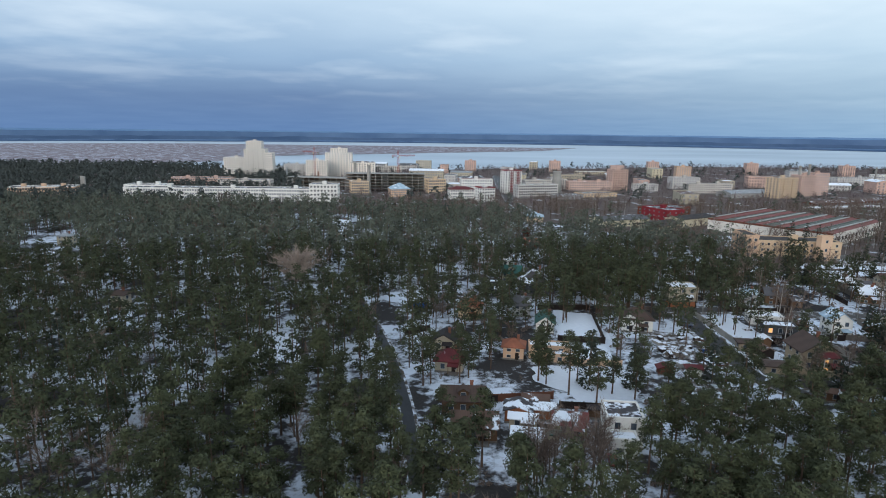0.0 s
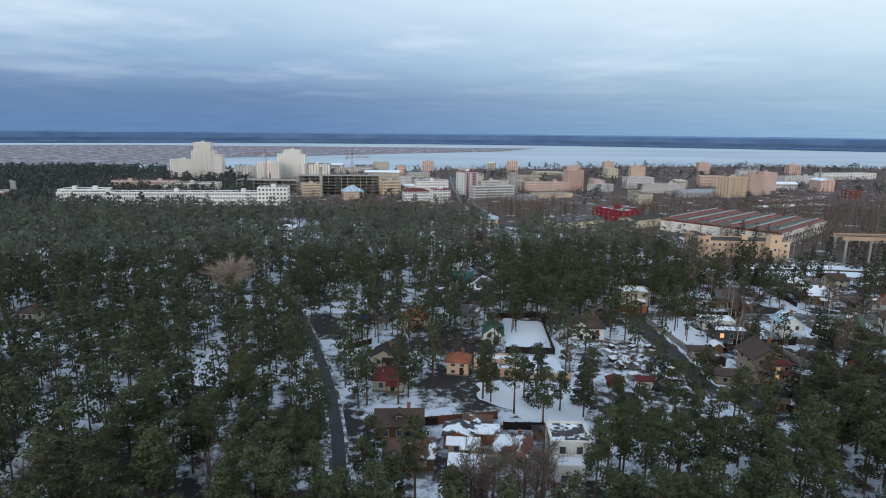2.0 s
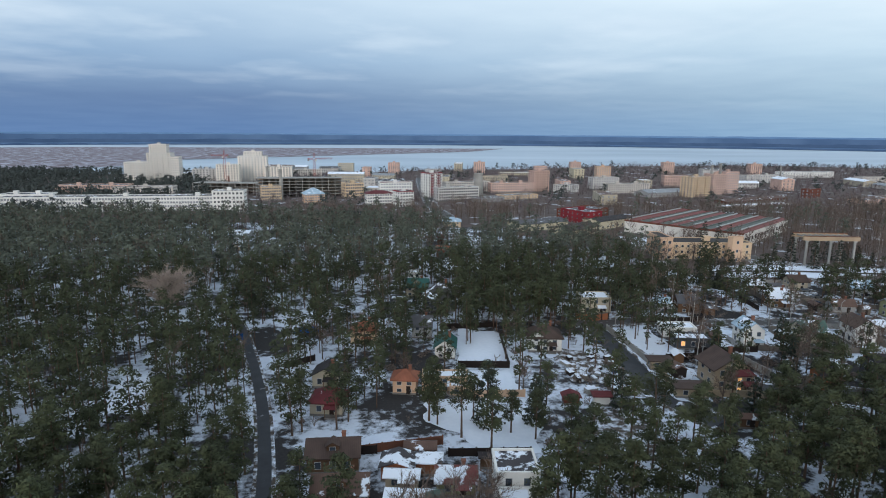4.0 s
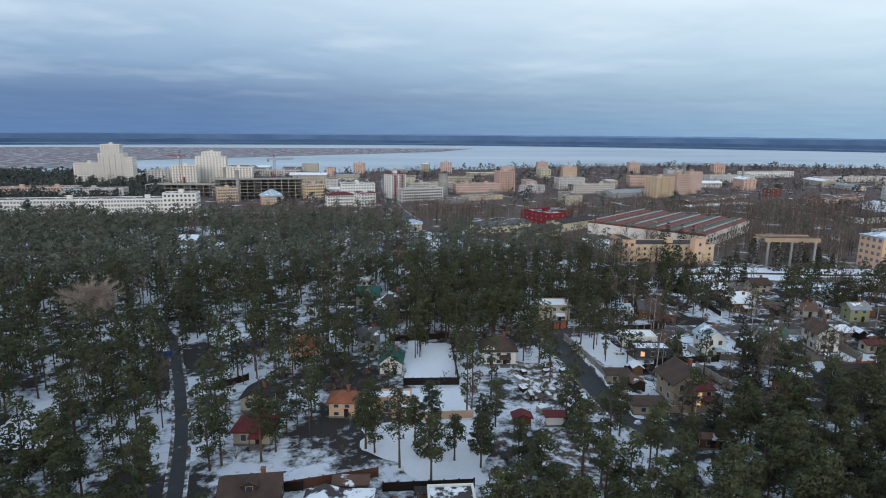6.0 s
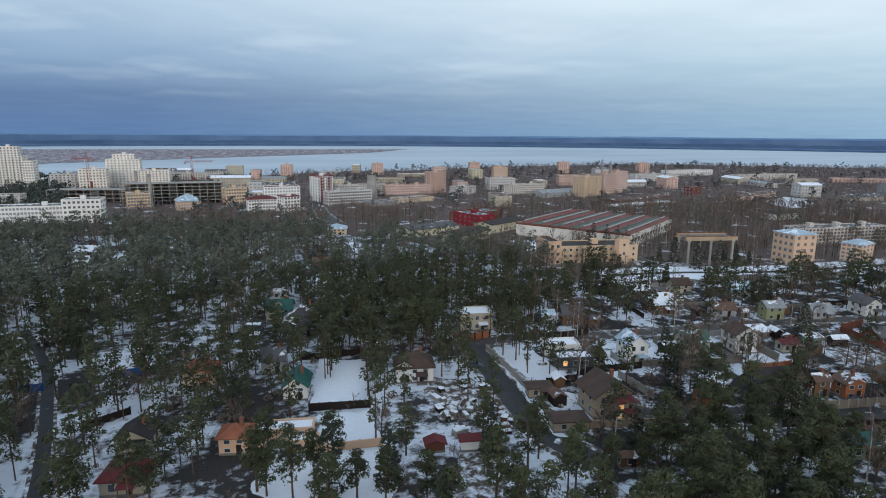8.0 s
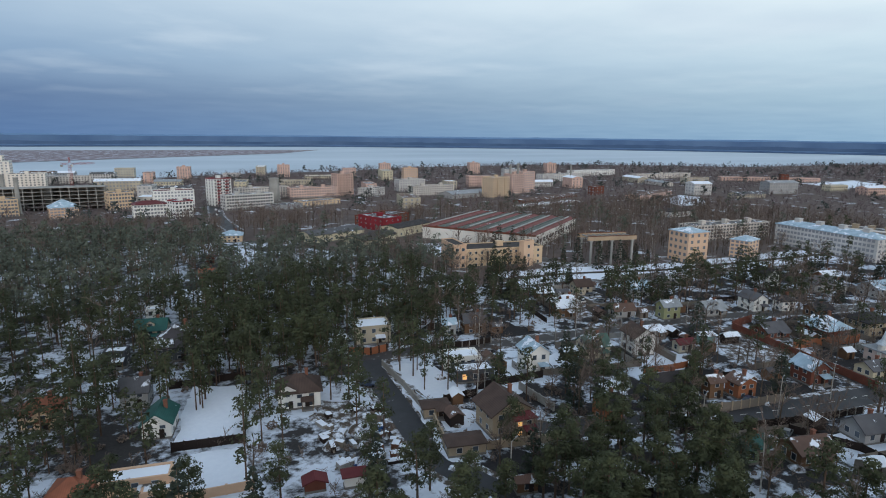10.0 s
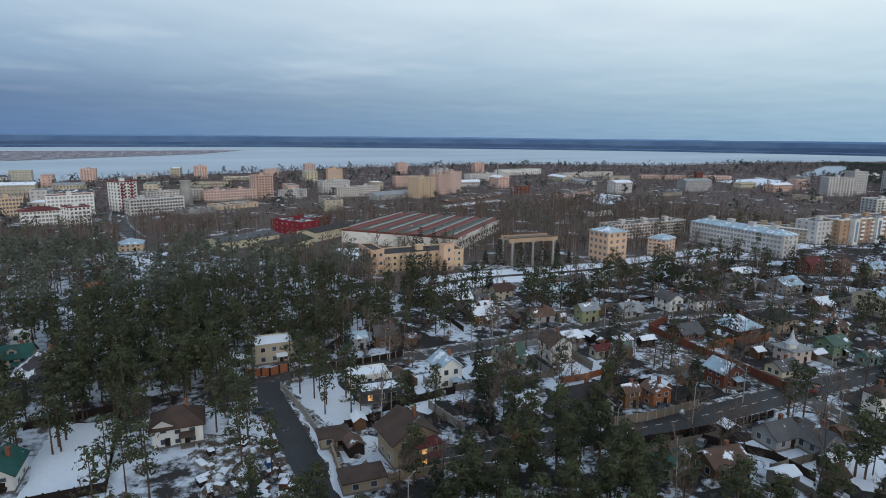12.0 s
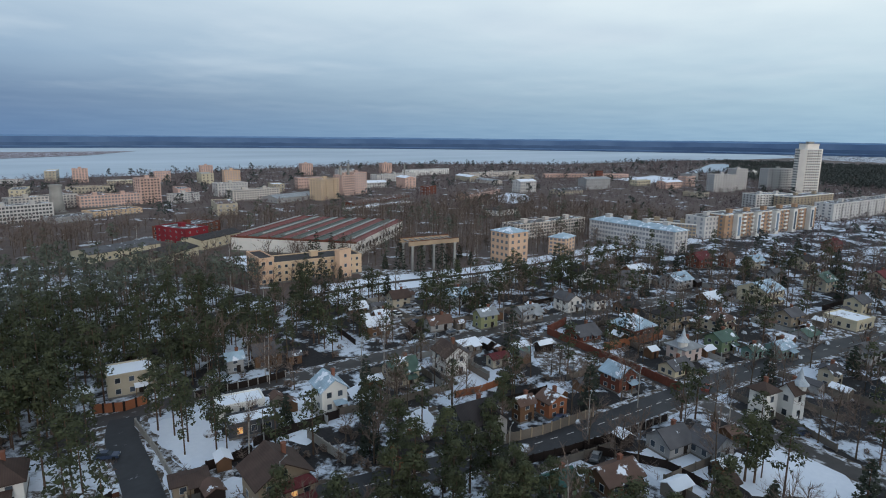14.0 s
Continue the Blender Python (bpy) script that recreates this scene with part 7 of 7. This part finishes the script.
for i in range(170):
    x, y = tr.uniform(-40, 60), tr.uniform(60, 240)
    if inside(x, y, LANESIDE) and not blocked(x, y, 0.9) and all((x - a) ** 2 + (y - b) ** 2 > 7 for a, b in spots["pine"]) and math.hypot(x - OAK_X, y - OAK_Y + 6) > 11:
        spots["pine"].append((x, y))
# single trees in the open gardens
spots["pine"] += [(104.6, 176.5), (106.4, 172.0), (107.5, 167.5), (105.2, 163.0), (110.4, 160.4), (112.2, 166.8), (109.0, 175.0), (37.0, 136.0), (49.0, 134.5), (40.6, 124.0), (55.5, 120.5)]
spots["pine"] += [(51.3, 124.0), (45.1, 131.8), (45.3, 117.9), (35.2, 132.2), (55.6, 177.3), (55.3, 179.5), (58.9, 141.5), (75.3, 110.9), (71.9, 111.8), (104.0, 114.2), (105.7, 113.1)]
spots["pine"] += [(177.3, 84.9), (178.0, 83.5), (180.8, 83.2), (177.3, 78.4), (151.9, 124.8), (191.5, 103.5), (194.7, 101.7)]
spots["pine"] += [(54.2, 176.9), (56.7, 181.9), (62.3, 163.4), (148.1, 141.5), (131.3, 129.2), (107.2, 128.5)]
spots["spruce"] += [(57.8, 127.5), (78.9, 128.8), (47.3, 128.7), (125.5, 160.0)]
spots["spruce"] += [(167.8, 227.5), (167.7, 222.5), (166.7, 230.2), (181.5, 233.8), (197.2, 157.4), (182.7, 143.8), (226.6, 137.5), (122.7, 187.6), (171.9, 223.9)]
spots["birch"] += [(124.6, 200.0), (126.8, 199.1), (133.2, 182.7), (133.7, 185.9), (134.2, 196.6)]
spots["bare"] += [(162.8, 153.5), (164.1, 150.5), (167.5, 151.7), (134.6, 184.8), (134.8, 182.0), (129.0, 199.2), (127.4, 200.1), (111.0, 117.9), (113.0, 115.7)]
spots["bare"] += [(-62.2, 94.1), (-58.9, 93.0), (-56.5, 93.6), (-45.5, 96.1), (-37.9, 236.7), (-42.8, 238.8), (-32.1, 236.4), (26.0, 90.6), (28.2, 91.3), (33.5, 91.7), (36.9, 92.4), (-7.7, 89.6), (-5.3, 88.9)]
spots["bare"] += [(26.0, 86.7), (24.2, 90.4), (35.6, 87.4), (39.3, 96.3), (39.3, 97.6), (33.6, 92.1), (36.0, 92.6), (25.3, 88.2), (33.5, 85.9), (32.9, 89.2), (25.4, 93.4), (24.0, 87.3), (33.2, 98.1), (23.5, 95.2), (38.6, 96.9), (30.7, 97.9), (27.1, 88.0), (36.0, 89.1), (31.7, 89.3), (35.1, 88.0), (24.3, 90.5), (24.9, 98.1), (23.7, 87.8), (27.0, 92.6), (32.5, 91.3), (30.8, 87.1)]
spots["pine"] += [(15.4, 94.9), (45.8, 90.8), (50.3, 96.0), (8.8, 105.2)]
near_line = (Vector((0, 95)), Vector((135, 95)))


def reach(p):
    a, b = near_line
    v = Vector(p)
    t = max(0, min(1, (v - a).dot(b - a) / (b - a).length_squared))
    return (v - a - (b - a) * t).length


def grow(kind, variants, label, category, group, count, bark):
    """The trees nearest the walk as things of their own; gives back the rest."""
    order = sorted(spots[kind], key=reach)
    made = []
    for h, crown, trunk in variants:
        ob = thing(category.replace(" ", "_"), 0, 0, 0, label, category, group)
        part("trunk", trunk, bark, ob)
        part("crown", crown, None, ob)
        made.append(ob)
    used = set()
    for i, (x, y) in enumerate(order[:count]):
        k = int(tr.integers(len(made)))
        m = pose(x, y, 0, 0, 0, tr.uniform(0, 360)) @ Matrix.Scale(tr.uniform(0.82, 1.15), 4)
        if k not in used:
            used.add(k)
            made[k].matrix_world = m
        else:
            ob = copy_thing(made[k], Matrix.Identity(4))
            ob.matrix_world = m
    return order[count:]


def scatter(name, places, crowns, trunks, leaf, bark, label, category, lo=0.8, hi=1.18):
    """All further trees of a kind as one piece of foliage and one of trunks."""
    if not places:
        return
    cs, ts, fs, base = [], [], [], 0
    for x, y in places:
        k = int(tr.integers(len(crowns)))
        a, s = tr.uniform(0, 6.283), tr.uniform(lo, hi)
        rot = np.array([[math.cos(a), math.sin(a), 0], [-math.sin(a), math.cos(a), 0], [0, 0, 1]]) * s
        cs.append((crowns[k] @ rot + np.array([x, y, 0])).astype(np.float32))
        if trunks:
            tv, tf = trunks[k]
            ts.append(tv @ rot + np.array([x, y, 0]))
            fs += [tuple(base + i for i in f) for f in tf]
            base += len(tv)
    ob = tagged(new(name, tri_mesh(name, np.concatenate(cs), leaf)), label, category, kind="stuff")
    if trunks:
        me = bpy.data.meshes.new("trunks")
        me.from_pydata(np.concatenate(ts).tolist(), [], fs)
        me.materials.append(bark)
        tk = new("trunks", me)
        tk.parent = ob


def slim(h, r):
    s = Shape().tube((0, 0, -0.3), (0, 0, h * 0.9), r, r * 0.35, 4)
    return np.array(s.v), s.f


PINE_H = [12.0, 13.5, 15.0, 13.0, 11.0, 15.5, 14.0]
pines = [(h, tri_mesh("crown", pine_crown(h, 29, 60, 0.36, lo, wd * 0.88, 1.10), NEEDLES), trunk_shape(h, 0.20, tr.normal(size=2) * 0.4, 6, 7, lo)) for h, lo, wd in zip(PINE_H, (0.38, 0.34, 0.46, 0.30, 0.36, 0.44, 0.28), (1.9, 2.2, 1.9, 2.3, 2.0, 2.2, 2.4))]
rest = grow("pine", pines, "tall Scots pine with dark green crown over snow", "pine tree", "pines of the wood", 300, BARK)
mid_pines = [p for p in rest if p[1] < 260]
far_pines = [p for p in rest if p[1] >= 260]
scatter("pine_wood", mid_pines, [pine_crown(h, 15, 21, 0.58, 0.36, 1.75, 1.22) for h in PINE_H], [slim(h, 0.20) for h in PINE_H], NEEDLES, BARK, "dense dark green pine wood on snowy ground", "pine wood")
scatter("far_pine_wood", far_pines, [pine_crown(h, 11, 10, 0.88, 0.38, 2.1, 1.2) for h in PINE_H], [slim(h, 0.2) for h in PINE_H], FAR_NEEDLES, BARK, "dense pine wood reaching to the town", "pine wood")
SPR_H = [11.0, 14.0, 8.0]
spruces = [(h, tri_mesh("crown", spruce_crown(h, 13, 9, 0.6), SPRUCE), trunk_shape(h, 0.16, (0, 0), 6)) for h in SPR_H]
grow("spruce", spruces, "dark conical spruce in a snowy garden", "spruce tree", "garden spruces", 200, BARK)
BARE_H = [9.0, 11.0, 7.0, 12.5]
bares = [(h, tri_mesh("crown", twig_crown(h, 15, 26, 0.035), TWIGS), trunk_shape(h, 0.15, tr.normal(size=2) * 0.3, 6)) for h in BARE_H]
rest = grow("bare", bares, "leafless brown garden tree with fine twigs", "bare tree", "leafless trees", 220, WOODDARK)
scatter("bare_trees", rest, [twig_crown(h, 10, 13, 0.06) for h in BARE_H], [slim(h, 0.15) for h in BARE_H], TWIGS, WOODDARK, "leafless brown trees between the yards", "bare trees", 0.8, 1.4)
birches = [(h, tri_mesh("crown", twig_crown(h, 16, 26, 0.03, 0.2), TWIGS), trunk_shape(h, 0.13, tr.normal(size=2) * 0.4, 6)) for h in (13.0, 15.0)]
grow("birch", birches, "leafless birch with pale trunk", "birch tree", "birches", 120, BIRCH)

# one broad old tree standing over the wood
oak = thing("broad_tree", OAK_X, OAK_Y, 0, "broad leafless brown oak over the pine wood", "bare tree")
part("trunk", trunk_shape(13.0, 0.4, (0.3, 0.2), 8), WOODDARK, oak)
part("crown", tri_mesh("crown", np.concatenate([twig_crown(17.0, 46, 70, 0.07, 0.52), twig_crown(16.0, 40, 60, 0.06, 0.36)]), OAK_TWIGS), None, oak)

# shrubs and hedges of the gardens
shrubs = []
while len(shrubs) < 2000:
    x, y = tr.uniform(5, 400), tr.uniform(50, 235)
    if (inside(x, y, SUBURB) or inside(x, y, GARDENS)) and not blocked(x, y, 0.6):
        shrubs.append((x, y))
scatter("garden_shrubs", shrubs, [tri_fan(46, 0.5, 0.9, 0.7, 0.8) + np.array([0, 0, 0.6]), twig_crown(3.0, 8, 9, 0.035, 0.4), twig_crown(2.2, 8, 9, 0.035, 0.5)], None, TWIGS, None, "low brown garden shrubs and hedges in snow", "shrubs", 0.6, 1.5)

# the woods and street trees of the town, too far to tell apart
town, dark = [], []
for gx in range(-72, 178):
    for gy in range(-10, 118):
        x, y = gx * 9.3 + tr.uniform(-4.5, 4.5), gy * 9.3 + tr.uniform(-4.5, 4.5)
        r, az = math.hypot(x, y), math.degrees(math.atan2(x, y))
        if r < 400 or (y < 330 and az < 50) or az > 96 or inside(x, y, FOREST) or (r < 560 and inside(x, y, BELT)):
            continue
        if inside(x, y + 12, near_shore + far_arc):
            continue
        g = noise.noise((x * 0.006, y * 0.006, 9.0)) + 0.4 * noise.noise((x * 0.03, y * 0.03, 1.0))
        if tr.random() < 0.80 + 0.5 * g and not blocked(x, y, 2.0):
            conifer = (az < -9 and r > 500) or (az > 70 + 14 * g and r > 980)
            (dark if conifer or tr.random() < 0.03 else town).append((x, y))
scatter("town_trees", town, [twig_crown(h, 7, 5, 0.18, 0.42) for h in (6.0, 8.0, 5.0)], None, FAR_WOOD, None, "bare brown trees between the town's blocks", "bare trees", 0.8, 1.3)
extra = [(x + tr.uniform(-6, 6), y + tr.uniform(-6, 6)) for x, y in dark if tr.random() < 0.8]
scatter("far_conifer_wood", dark + extra, [pine_crown(h, 5, 5, 2.0, 0.3, 2.6, 2.0) for h in (9.0, 12.0, 10.5)], None, FAR_CONIFER, None, "dark conifer wood behind the town", "conifer wood")
